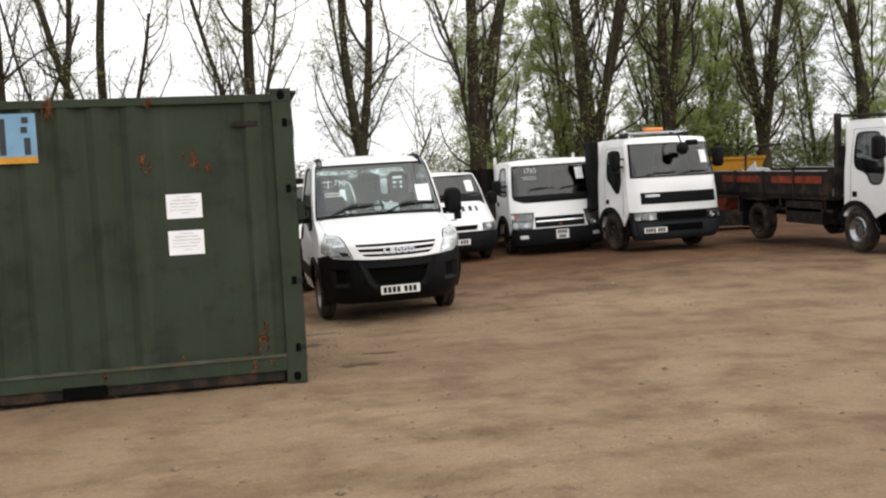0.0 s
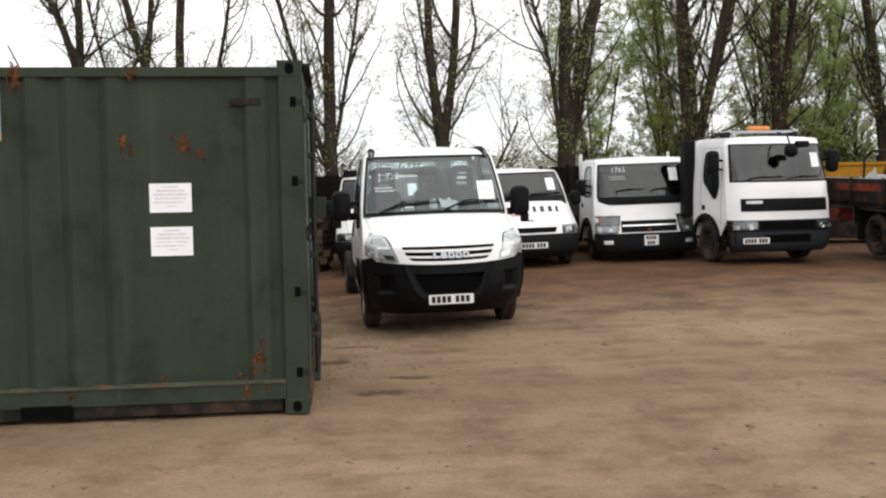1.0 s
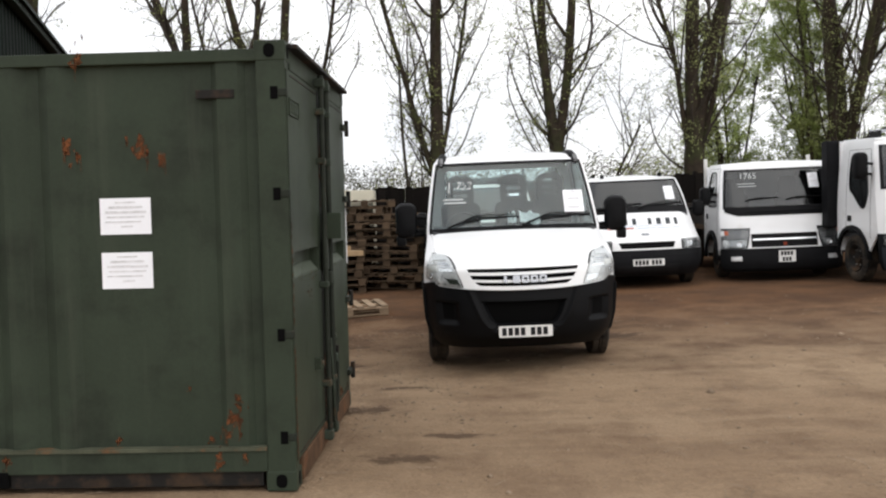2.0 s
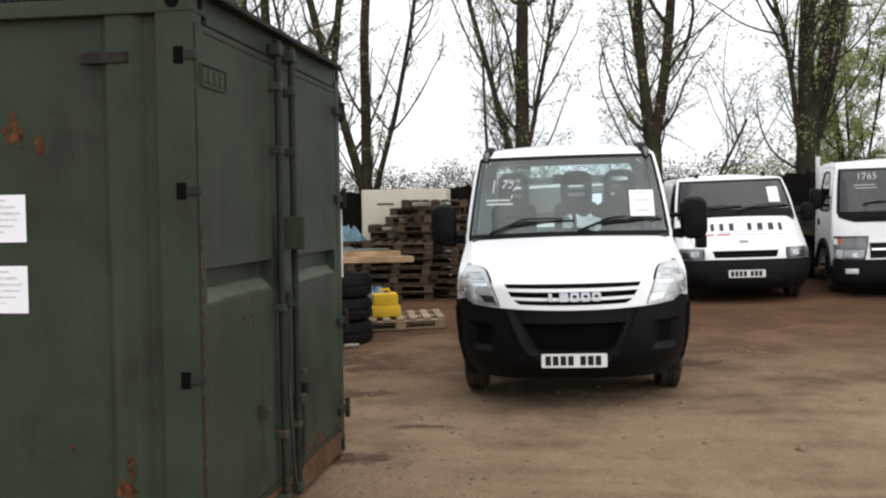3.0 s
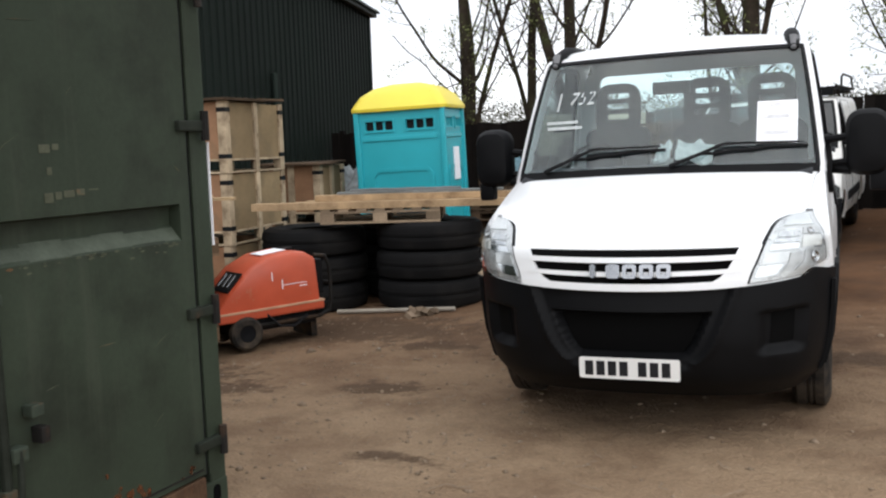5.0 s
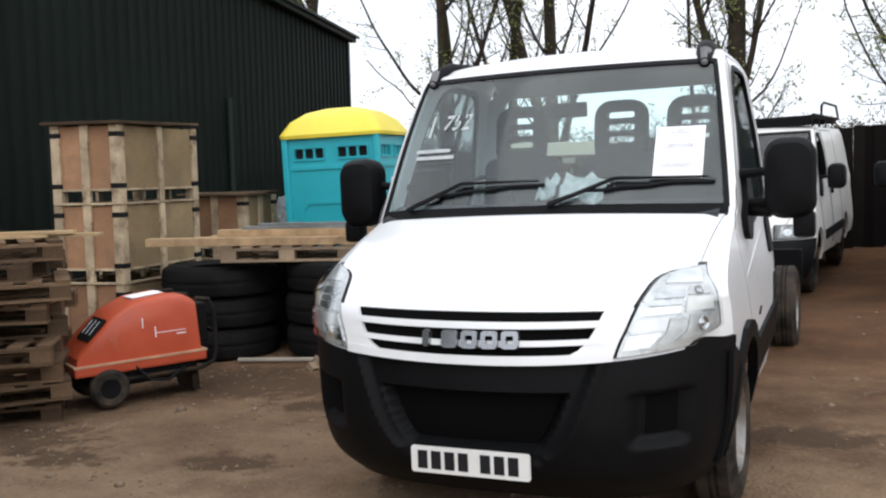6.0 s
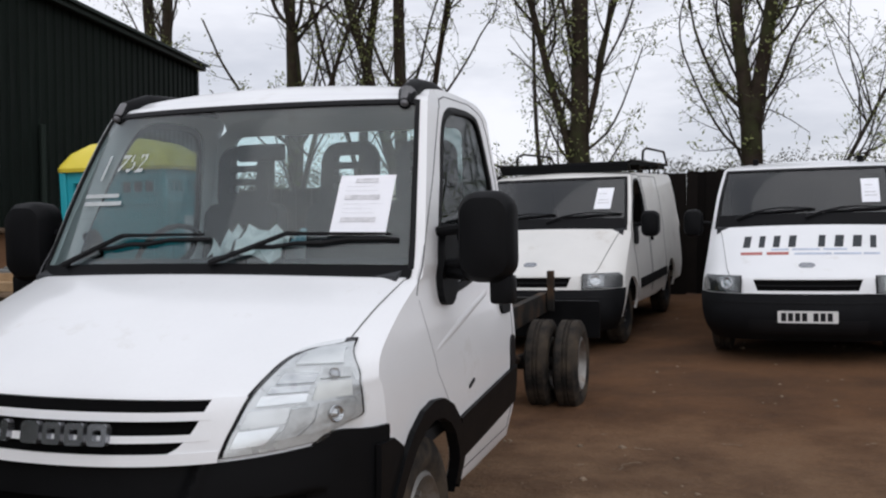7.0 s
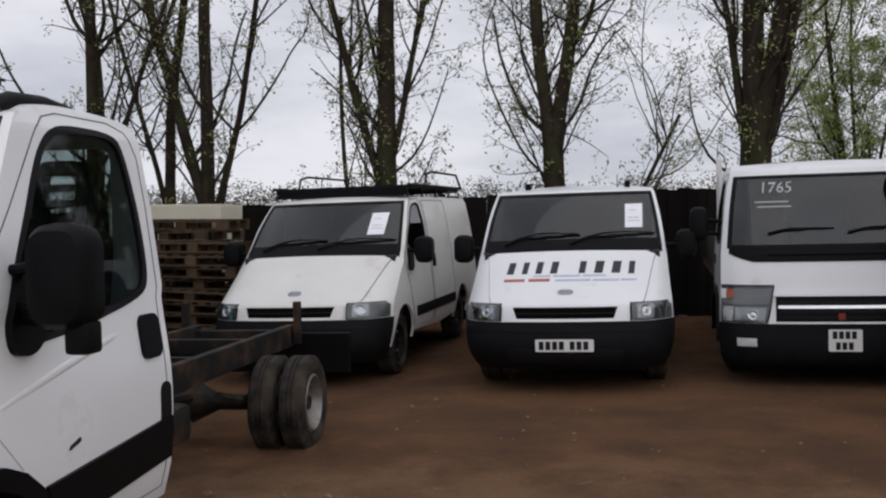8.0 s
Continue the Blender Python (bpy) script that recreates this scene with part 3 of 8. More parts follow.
def wipers(sh, parent, z, arms, rise=0.10):
    """Bent arms that rise from the scuttle and long blades lying on the glass."""
    for x0, x1 in arms:
        f = on_shell(sh, 0.022)
        bend = x0 + 0.42 * (x1 - x0)
        way = [(x0, z), (x0 + 0.5 * (bend - x0), z + 0.55 * rise), (bend, z + 0.98 * rise), (bend + 0.3 * (x1 - bend), z + 1.05 * rise), (x1, z + 0.98 * rise)]
        a = part("wiper", tube(bmesh.new(), [f(x, q, 0) for x, q in way], [0.013, 0.012, 0.011, 0.008, 0.006], 6), M_SEAL, parent)
        f2, s0 = on_shell(sh, 0.010), x0 + 0.22 * (x1 - x0)
        part("blade", tube(bmesh.new(), [f2(s0 + (x1 + 0.03 - s0) * k / 6, z + rise * (0.62 + 0.34 * k / 6), 0) for k in range(7)], 0.010, 5), M_SEAL, a)


def seat(parent, x, y, z, slots=True):
    s = new("seat")
    s.parent = parent
    s.matrix_basis = Matrix.Translation((x, y, z))
    part("cushion", boxes((-0.24, 0.24, -0.25, 0.25, 0, 0.16), bev=0.05), M_SEAT, s, smooth=True)
    back = rounded(-0.23, 0.23, 0.1, 0.66, 0.08) 
    part("backrest", sheet(bmesh.new(), back, [], lambda u, v, d: Vector((u, 0.20 + 0.16 * v + d, v)), 0.12), M_SEAT, s)
    head = rounded(-0.16, 0.16, 0.60, 0.98, 0.10)
    holes = [rounded(-0.085, 0.085, 0.72 + 0.075 * k, 0.76 + 0.075 * k, 0.014, 2) for k in range(3)] if slots else []
    part("headrest", sheet(bmesh.new(), head, holes, lambda u, v, d: Vector((u, 0.21 + 0.16 * v + d, v)), 0.07), M_SEAT, s)
    return s


def mirror(parent, side, x, y, z, w=0.20, h=0.36, arms=2):
    m = new("door_mirror")
    m.parent = parent
    m.matrix_basis = Matrix.Translation((side * x, y, z))
    bm = bmesh.new()
    rings = []
    for q, y in ((0.55, -0.085), (0.85, -0.070), (0.97, -0.035), (1.0, 0.02), (0.96, 0.085)):
        rings.append([bm.verts.new((u * q, y, v * q)) for u, v in rounded(-w / 2, w / 2, -h / 2, h / 2, w * 0.36, 5)])
    for r0, r1 in zip(rings, rings[1:]):
        for k in range(len(r0)):
            bm.faces.new((r0[k], r0[(k + 1) % len(r0)], r1[(k + 1) % len(r0)], r1[k]))
    bm.faces.new(rings[0])
    bm.faces.new(rings[-1][::-1])
    part("housing", bm, M_BLACK, m, smooth=True)
    part("mirror_glass", sheet(bmesh.new(), rounded(-w / 2 + 0.025, w / 2 - 0.025, -h / 2 + 0.03, h / 2 - 0.03, w * 0.25), [], lambda u, v, d: Vector((u, 0.087 + d, v)), 0.003), M_CHROME, m, "mirror glass")
    for k in range(arms):
        zz = (-h * 0.28, h * 0.10)[k] if arms == 2 else 0
        part("arm", tube(bmesh.new(), [(-side * w / 2 * 0.8, 0.03, zz), (-side * (w / 2 + 0.16), 0.06, zz - 0.02)], 0.022, 8), M_BLACK, m)


def side_window(sh, side, parent, loop, glass, seal=0.03, off=0.004):
    loop = soft(loop)
    cx, cz = sum(p[0] for p in loop) / len(loop), sum(p[1] for p in loop) / len(loop)
    inner = []
    for y, z in loop:
        d = math.hypot(y - cx, z - cz)
        inner.append((y + (cx - y) / d * seal, z + (cz - z) / d * seal))
    w = part("side_window", flank(sh, side, inner, off=-0.008, thick=0.004), glass, parent, "dark side window")
    part("window_seal", flank(sh, side, loop, [inner], off=off, thick=0.02), M_SEAL, w)
    return w


def strip(sh, side, pts, width=0.006, off=0.003):
    """A narrow dark gap line along (y, z) points of a flank."""
    bm = bmesh.new()
    for (y0, z0), (y1, z1) in zip(pts, pts[1:]):
        d = math.hypot(y1 - y0, z1 - z0)
        ny, nz = -(z1 - z0) / d * width / 2, (y1 - y0) / d * width / 2
        flank(sh, side, [(y0 - ny, z0 - nz), (y1 - ny, z1 - nz), (y1 + ny, z1 + nz), (y0 + ny, z0 + nz)], off=off, thick=0.004, bm=bm)
    return bm


def headlamp(sh, parent, side, v0, v1, inner, outer, cells, housing=None, rim=0.012):
    """A lamp set into the front: dark rim, housing, reflector cells as (across, across, up, up, material) and a clear cover."""
    h = new("headlamp")
    h.parent = parent
    span = v1 - v0
    part("lamp_seal", patch(sh, v0 - 0.02, v1 + 0.10, *edges(side, lambda v: inner(min(max(v, v0), v1)) - rim, lambda v: outer(min(max(v, v0), v1)) + 0.004), 34, 8, 0.0095, 0.02), M_SEAL, h)
    part("reflector", patch(sh, v0, v1, *edges(side, inner, outer), 32, 10, 0.011, 0.01), housing or M_REFL, h, smooth=True)
    for u0, u1, w0, w1, material in cells:
        across = lambda v, u: inner(v) + (outer(v) - inner(v)) * u
        part("lamp_cell", patch(sh, v0 + span * w0, v0 + span * w1, *edges(side, lambda v: across(v, u0), lambda v: across(v, u1)), 8, 5, 0.019, 0.008), material, h, smooth=True)
    part("cover", patch(sh, v0, v1, *edges(side, inner, outer), 32, 8, 0.030, 0.004), M_CLEAR, h, smooth=True)
    return h


def edges(side, lo, hi):
    """The two sides of a patch, mirrored for the other flank."""
    return (lo, hi) if side > 0 else ((lambda v: -hi(v)), (lambda v: -lo(v)))


def bulb(sh, parent, s, v, r, material):
    p, n = sh.at(s, v), sh.normal(s, v)
    m = Matrix.Translation(p + 0.014 * n) @ Vector((0, 0, 1)).rotation_difference(n).to_matrix().to_4x4()
    return part("lamp_bowl", lathe(bmesh.new(), [(0.010, r), (0.014, r * 0.9), (0.004, r * 0.55), (0.010, r * 0.25), (0.012, 0.0)], 18, "z", m), material, parent, smooth=True)


def iveco():
    """White cab with bare chassis behind it."""
    t = thing("chassis_cab_truck", stand(1.541, 3.79, 2.3), "white chassis cab truck with black bumper and bare rear frame", "truck", "parked vehicles")
    sh = Shell([(0.16, 0.245, 0.84, 0.13, 0.36, 0), (0.04, 0.365, 0.91, 0.16, 0.38, 0), (0.0, 0.52, 0.95, 0.17, 0.40, 0), (0.0, 0.68, 0.965, 0.17, 0.40, 0), (0.02, 0.80, 0.97, 0.16, 0.38, 0), (0.04, 0.90, 0.97, 0.15, 0.36, 0), (0.07, 1.0, 0.965, 0.14, 0.33, 0), (0.13, 1.06, 0.96, 0.14, 0.25, 0.01), (0.28, 1.15, 0.95, 0.14, 0.16, 0.02), (0.55, 1.27, 0.935, 0.14, 0.12, 0.03), (0.82, 1.36, 0.925, 0.14, 0.09, 0.03), (0.90, 1.41, 0.93, 0.14, 0.08, 0.02), (1.12, 1.76, 0.885, 0.13, 0.06, 0), (1.34, 2.085, 0.832, 0.12, 0.05, 0), (1.46, 2.16, 0.805, 0.10, 0.05, 0.02), (1.62, 2.215, 0.785, 0.06, 0.03, 0.04), (2.0, 2.245, 0.77, 0, 0, 0.05), (2.44, 2.225, 0.765, 0, 0, 0.05), (2.53, 2.13, 0.77, 0, 0, 0.02)], 0.074)
    mouth = lambda v: 0.27 + 0.15 * max(0.0, (v - 1.6) / 1.5) ** 0.55

    def relief(q, v):
        """A ridge round the sunken mouth, the mouth itself, and a pocket in each corner."""
        q = abs(q)
        rim = mouth(v) + 0.065
        o = 0.012 - 0.022 * (1 - smooth01(rim - 0.035, rim + 0.01, q)) * smooth01(1.30, 1.55, v)
        o += 0.010 * math.exp(-((q - rim - 0.015) / 0.022) ** 2) * smooth01(1.3, 1.7, v)
        o -= 0.075 * (1 - smooth01(mouth(v) - 0.03, mouth(v) + 0.01, q)) * smooth01(1.62, 1.82, v) * (1 - smooth01(3.10, 3.22, v))
        o -= 0.050 * smooth01(0.64, 0.72, q) * (1 - smooth01(0.855, 0.875, q)) * smooth01(1.75, 2.05, v) * (1 - smooth01(3.0, 3.12, v))
        return o - 0.012 * smooth01(0.0, 1.2, 1.2 - v)

    bumper = part("bumper", patch(sh, 0, 4.12, -1, 1, 60, 120, relief, 0.012), M_BLACK, t, "black moulded plastic bumper", smooth=True)
    # Sheets behind the mouth and pockets, coloured as their shade.
    part("air_intake", patch(sh, 1.78, 3.14, lambda v: -mouth(v) + 0.03, lambda v: mouth(v) - 0.03, 8, 14, -0.066, 0.004), M_OPENING_SHADE, bumper)
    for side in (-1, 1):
        part("fog_recess", patch(sh, 2.08, 2.98, *sorted((side * 0.735, side * 0.85)), 4, 5, -0.034, 0.003), M_OPENING_SHADE, bumper)
    part("wing_panel", patch(sh, 4.12, 10.35, -1, 1, 24, 36), M_WHITE, t, smooth=True)
    lift = lambda v: min(1, max(0, (sh.row(v)[1] - 0.83) / 0.345))
    bulge = [(0, 0), (0.16, 0.07), (0.31, 0.15), (0.45, 0.22), (0.57, 0.285), (0.70, 0.36), (0.83, 0.45), (0.90, 0.53), (0.945, 0.62), (0.975, 0.75), (0.99, 0.88), (1, 1)]
    inn = lambda v: 0.608 + 0.285 * lerp_table(bulge, lift(v)) + 0.016 * smooth01(7.7, 8.3, v) ** 2
    outr = lambda v: 0.855 + 0.102 * smooth01(4.05, 5.1, v) - 0.040 * smooth01(6.8, 8.3, v) ** 1.8
    bw = lambda v: inn(v) - 0.016 if v < 8.3 else 0.894 + 0.03 * (v - 8.3)
    part("bonnet", patch(sh, 6.30, 10.25, lambda v: -bw(v), bw, 40, 30, 0.008, 0.02), M_WHITE, t, "white sloping bonnet", smooth=True)
    part("bonnet_gap", patch(sh, 6.24, 10.3, lambda v: -bw(v) - 0.003, lambda v: bw(v) + 0.003, 40, 30, 0.0015, 0.01), M_GAP, t)
    slot = lambda v: 0.40 + 0.165 * min(1, max(0, (v - 4.45) / 1.8)) ** 0.45
    grille = part("grille", patch(sh, 4.42, 6.28, lambda v: -slot(v) - 0.02, lambda v: slot(v) + 0.02, 8, 20, 0.003, 0.012), M_OPENING_SHADE, t, "black grille with white bars")
    for v0, v1 in ((4.86, 5.10), (5.52, 5.78)):
        part("grille_bar", patch(sh, v0, v1, -0.57, 0.57, 3, 20, 0.022, 0.024), M_WHITE, grille, smooth=True)
    part("grille_lip", patch(sh, 4.14, 4.50, lambda v: -inn(v) + 0.014, lambda v: inn(v) - 0.014, 4, 24, 0.024, 0.03), M_WHITE, grille, smooth=True)
    for side in (-1, 1):
        part("grille_corner", patch(sh, 4.48, 6.30, *edges(side, slot, lambda v: inn(v) - 0.014), 10, 6, 0.020, 0.028), M_WHITE, grille, smooth=True)
    f = on_shell(sh, 0.045)
    for k in range(5):
        u = -0.19 + 0.085 * k
        w = 0.03 if k == 0 else 0.07
        bm = sheet(bmesh.new(), rounded(u, u + w, 0.875, 0.945, 0.012, 2), [rounded(u + 0.02, u + w - 0.02, 0.893, 0.927, 0.006, 2)] if k > 1 else [], lambda a, b, d: f(a, b, -d), 0.03)
        part("badge_block", bm, M_BADGE, grille, "grey metal badge")
    plate(bumper, lambda u, v, d: sh.at(0, 1.35) + Vector((u, -0.022 - d, v)), 0.52, 0.111)
    for side in (-1, 1):
        lamp = headlamp(sh, t, side, 4.25, 8.25, inn, outr, ((0.05, 0.40, 0.06, 0.20, M_CHROME), (0.05, 0.44, 0.22, 0.36, M_LENS), (0.46, 0.66, 0.08, 0.34, M_LAMPGREY), (0.68, 0.95, 0.08, 0.36, M_LAMPGREY), (0.10, 0.56, 0.40, 0.50, M_CHROME), (0.14, 0.56, 0.53, 0.62, M_FACET), (0.62, 0.93, 0.40, 0.66, M_PALE), (0.16, 0.58, 0.66, 0.76, M_FACET), (0.62, 0.92, 0.70, 0.80, M_LAMPGREY), (0.20, 0.85, 0.84, 0.96, M_LENS)), M_LENSBACK, 0.022)
        part("bumper_corner", patch(sh, 4.10, 4.42, *edges(side, lambda v: outr(v) - 0.006, lambda v: 1.0), 8, 6, 0.0135, 0.02), M_BLACK, bumper, smooth=True)
        bulb(sh, lamp, side * 0.90, 5.15, 0.028, M_FACET)
        bulb(sh, lamp, side * 0.895, 7.2, 0.020, M_FACET)
    part("scuttle", patch(sh, 10.3, 11.02, -0.96, 0.96, 4, 20, 0.006, 0.02), M_BLACK, t, smooth=True)
    ws = part("windscreen", patch(sh, 10.95, 13.05, -0.955, 0.955, 10, 24, 0.0, 0.006), M_GLASS, t, "clear windscreen with papers behind it", smooth=True)
    for a, b in ((-0.965, -0.943), (0.943, 0.965)):
        part("screen_seal", patch(sh, 10.95, 13.12, a, b, 10, 2, 0.005, 0.012), M_SEAL, ws)
    part("screen_seal", patch(sh, 13.0, 13.14, -0.95, 0.95, 2, 20, 0.005, 0.012), M_SEAL, ws)
    for a, b in ((-1, -0.957), (0.957, 1)):
        part("pillar", patch(sh, 10.3, 13.1, a, b, 12, 3, 0.0, 0.03), M_WHITE, t, smooth=True)
    part("roof", patch(sh, 13.08, 18, -1, 1, 18, 20), M_WHITE, t, smooth=True)
    note(sh, t, 0.555, 0.775, 1.52, 1.765, lines=8)
    g = on_shell(sh, 0.004)
    writing("1", 0.15, g, ws, M_CHALK, -0.71, 1.78, 0.12)
    writing("752", 0.115, g, ws, M_CHALK, -0.60, 1.81, 0.25)
    bars(g, [(-0.74 + 0.01 * (k % 2), -0.52 + 0.03 * (k % 3), 1.70 - 0.035 * k, 1.705 - 0.035 * k) for k in range(4)], M_CHALK, ws)
    wipers(sh, t, 1.40, ((-0.70, 0.02), (0.08, 0.80)), 0.11)
    rng = np.random.default_rng(4)
    for cx, wdt in ((0.0, 0.09), (0.19, 0.22)):
        bm = bmesh.new()
        g2 = [[bm.verts.new((cx + wdt * (i / 5 - 0.5), 1.16 + 0.16 * (k / 4 - 0.5) + rng.normal(0, 0.008), 1.435 + 0.105 * (k / 4) + rng.normal(0, 0.024))) for i in range(6)] for k in range(5)]
        for k in range(4):
            for i in range(5):
                bm.faces.new((g2[k][i], g2[k][i + 1], g2[k + 1][i + 1], g2[k + 1][i]))
        bmesh.ops.solidify(bm, geom=bm.faces[:], thickness=0.004)
        part("crumpled_paper", bm, M_TEAL, t, "crumpled pale blue papers on the dashboard")
    for side in (-1, 1):
        pod = part("roof_pod", tube(bmesh.new(), [(side * 0.745, 1.45, 2.085), (side * 0.738, 1.51, 2.135), (side * 0.722, 1.66, 2.178), (side * 0.712, 1.90, 2.192), (side * 0.705, 2.10, 2.185), (side * 0.70, 2.30, 2.165)], [0.028, 0.042, 0.048, 0.046, 0.036, 0.010], 12), M_BLACK, t, "black plastic roof fairing", smooth=True)
        part("marker_lens", tube(bmesh.new(), [(side * 0.746, 1.432, 2.082), (side * 0.744, 1.452, 2.094), (side * 0.738, 1.515, 2.137)], [0.010, 0.025, 0.0425], 12), M_MARKER, pod, "grey marker lamp", smooth=True)
        win = [(1.28, 1.34), (1.34, 1.48), (1.60, 1.94), (1.72, 2.065), (1.86, 2.11), (2.24, 2.11), (2.35, 2.05), (2.40, 1.62), (2.39, 1.42), (2.30, 1.34), (1.78, 1.26), (1.38, 1.23)]
        out = sh.edge(4.12, 17.9, 60) + [(2.53, 1.2), (2.53, 0.36), (1.95, 0.34), (1.50, 0.36)] + arch(1.04, 0.36, 0.43, 0.42)[::-1]
        part("side_panel", flank(sh, side, out, [soft(win)], 0.0, 0.03), M_WHITE, t, "white cab side with faint scuffs", True)
        side_window(sh, side, t, win, M_SGLASS, 0.035)
        part("wing_gap", strip(sh, side, [(1.30, 0.80), (1.16, 0.95), (1.04, 1.26)], 0.004, 0.0015), M_SEAM, t)
        door = [(1.02, 1.28), (1.20, 1.52), (1.58, 1.98), (1.66, 2.075), (1.74, 2.13), (1.86, 2.155), (2.28, 2.155), (2.41, 2.12), (2.47, 2.0), (2.47, 0.42), (1.60, 0.42)]
        part("door_gap", strip(sh, side, door, 0.005, 0.002), M_GAP, t)
        part("rub_strip", flank(sh, side, [(1.50, 0.50), (2.50, 0.56), (2.50, 0.76), (1.44, 0.70)], off=0.018, thick=0.02), M_BLACK, t, "black side moulding")
        part("bumper_side", flank(sh, side, [(0.47, 0.822), (0.60, 0.815), (0.70, 0.76), (0.69, 0.64), (0.64, 0.52), (0.62, 0.38), (0.49, 0.34)], off=0.013, thick=0.02), M_BLACK, t, "black bumper end before the wheel")
        flare = arch(1.04, 0.36, 0.50, 0.40)
        part("arch_flare", flank(sh, side, flare + arch(1.04, 0.36, 0.42, 0.40)[::-1], off=0.025, thick=0.05), M_BLACK, t)
        part("crease", tube(bmesh.new(), [(side * (sh.half(z) - q), y, z) for y, z, q in ((0.95, 0.98, 0.038), (1.2, 1.04, 0.030), (1.6, 1.12, 0.026), (2.0, 1.19, 0.028), (2.16, 1.205, 0.036))], 0.032, 14), M_WHITE, t, smooth=True)
        part("door_handle", flank(sh, side, rounded(2.25, 2.44, 1.06, 1.265, 0.045), off=0.015, thick=0.02), M_BLACK, t, "black door handle")
        part("side_marker", flank(sh, side, [(1.60, 0.80), (1.68, 0.82), (1.68, 0.835), (1.61, 0.815)], off=0.008, thick=0.01), M_SEAL, t)
        part("fuel_recess", flank(sh, side, rounded(2.40, 2.505, 0.68, 0.93, 0.045), off=0.006, thick=0.01), M_SEAL, t)
        part("mirror_foot", tube(bmesh.new(), [(side * (sh.half(1.3) - 0.01), 1.38, 1.36), (side * 1.06, 1.33, 1.34)], [0.035, 0.028], 10), M_BLACK, t)
        part("mirror_base", flank(sh, side, soft([(1.27, 1.22), (1.40, 1.20), (1.52, 1.28), (1.56, 1.48), (1.44, 1.58), (1.30, 1.42)]), off=0.03, thick=0.03), M_BLACK, t)
        mirror(t, side, 1.15, 1.30, 1.50, 0.235, 0.385)
        part("mirror_nib", boxes((side * 1.21 - 0.05, side * 1.21 + 0.05, 1.27, 1.37, 1.22, 1.34), bev=0.02), M_BLACK, t, smooth=True)
        a, b = sorted((side * 0.565, side * 0.60))
        # Liner closes the view through the arch, in the painted shade colour.
        part("wheel_liner", boxes((a, b, 0.50, 1.56, 0.25, 0.92)), M_OPENING_SHADE, t, "black inner wheel arch")
        wheel(t, side * 0.845, 1.04, 0.35, 0.2, side, 0.21)
        for k in (0.62, 0.85):
            wheel(t, side * k, 4.95, 0.35, 0.19, side, 0.21, dual=True)
        part("chassis_rail", boxes((side * 0.42 - 0.035, side * 0.42 + 0.035, 2.2, 6.0, 0.64, 0.82), bev=0.008), M_FRAME, t, "rusty black chassis rail")
        part("leaf_spring", tube(bmesh.new(), [(side * 0.48, 4.25, 0.52), (side * 0.48, 4.65, 0.42), (side * 0.48, 4.95, 0.40), (side * 0.48, 5.25, 0.42), (side * 0.48, 5.65, 0.54)], 0.035, 6), M_FRAME, t)
        part("stake", boxes((side * 0.50 - 0.03, side * 0.50 + 0.03, 5.90, 5.96, 0.66, 1.02), bev=0.006), M_FRAME, t)
        part("tail_lamp", boxes((side * 0.80 - 0.10, side * 0.80 + 0.10, 6.10, 6.14, 0.50, 0.62), bev=0.01), M_RED, t)
    for y in (2.7, 3.6, 4.3, 5.3, 5.92):
        part("cross_member", boxes((-0.40, 0.40, y - 0.04, y + 0.04, 0.66, 0.78), bev=0.006), M_FRAME, t)
    part("rear_axle", tube(bmesh.new(), [(-0.9, 4.95, 0.35), (-0.2, 4.95, 0.35), (0, 4.95, 0.35), (0.2, 4.95, 0.35), (0.9, 4.95, 0.35)], [0.05, 0.06, 0.16, 0.06, 0.05], 10), M_FRAME, t, smooth=True)
    part("prop_shaft", tube(bmesh.new(), [(0, 2.4, 0.6), (0, 4.85, 0.4)], 0.045, 8), M_FRAME, t)
    part("fuel_tank", boxes((0.47, 0.70, 2.75, 3.35, 0.44, 0.66), bev=0.05), M_FRAME, t, smooth=True)
    part("battery_box", boxes((-0.72, -0.47, 2.6, 3.1, 0.44, 0.68), bev=0.03), M_DARK, t)
    part("lamp_board", boxes((-0.92, 0.92, 6.04, 6.08, 0.40, 0.74), bev=0.008), M_BLACK, t, "black rear lamp board")
    back = [(x, z) for x, z in ((-0.93, 0.45), (0.93, 0.45), (0.95, 1.0), (0.92, 1.4), (0.82, 2.04), (0.68, 2.16), (-0.68, 2.16), (-0.82, 2.04), (-0.92, 1.4), (-0.95, 1.0))]
    rear = rounded(-0.70, 0.70, 1.42, 2.06, 0.06)
    part("rear_panel", sheet(bmesh.new(), back, [rear], lambda x, z, d: Vector((x, 2.52 - d, z)), 0.03), M_WHITE, t)
    part("rear_window", sheet(bmesh.new(), rear, [], lambda x, z, d: Vector((x, 2.51 - d, z)), 0.005), M_GLASS, t)
    # Unseen block for the engine mass, added to darken the ground below.
    part("underbody", boxes((-0.55, 0.55, 0.45, 2.3, 0.26, 0.5), bev=0.03), M_FRAME, t, "dark block for engine tray and gearbox, added to deepen shade")
    part("cabin_floor", boxes((-0.88, 0.88, 0.9, 2.46, 0.62, 0.68)), M_CABIN, t)
    dash = [(0.98, 0.70), (0.98, 1.36), (1.20, 1.42), (1.42, 1.36), (1.46, 1.10), (1.30, 0.70)]
    part("dashboard", sheet(bmesh.new(), dash, [], lambda y, z, d: Vector((0.86 - d, y, z)), 1.72), M_CABIN, t, "dark grey dashboard")
    for x in (-0.52, 0.12, 0.56):
        seat(t, x, 1.92, 1.01)
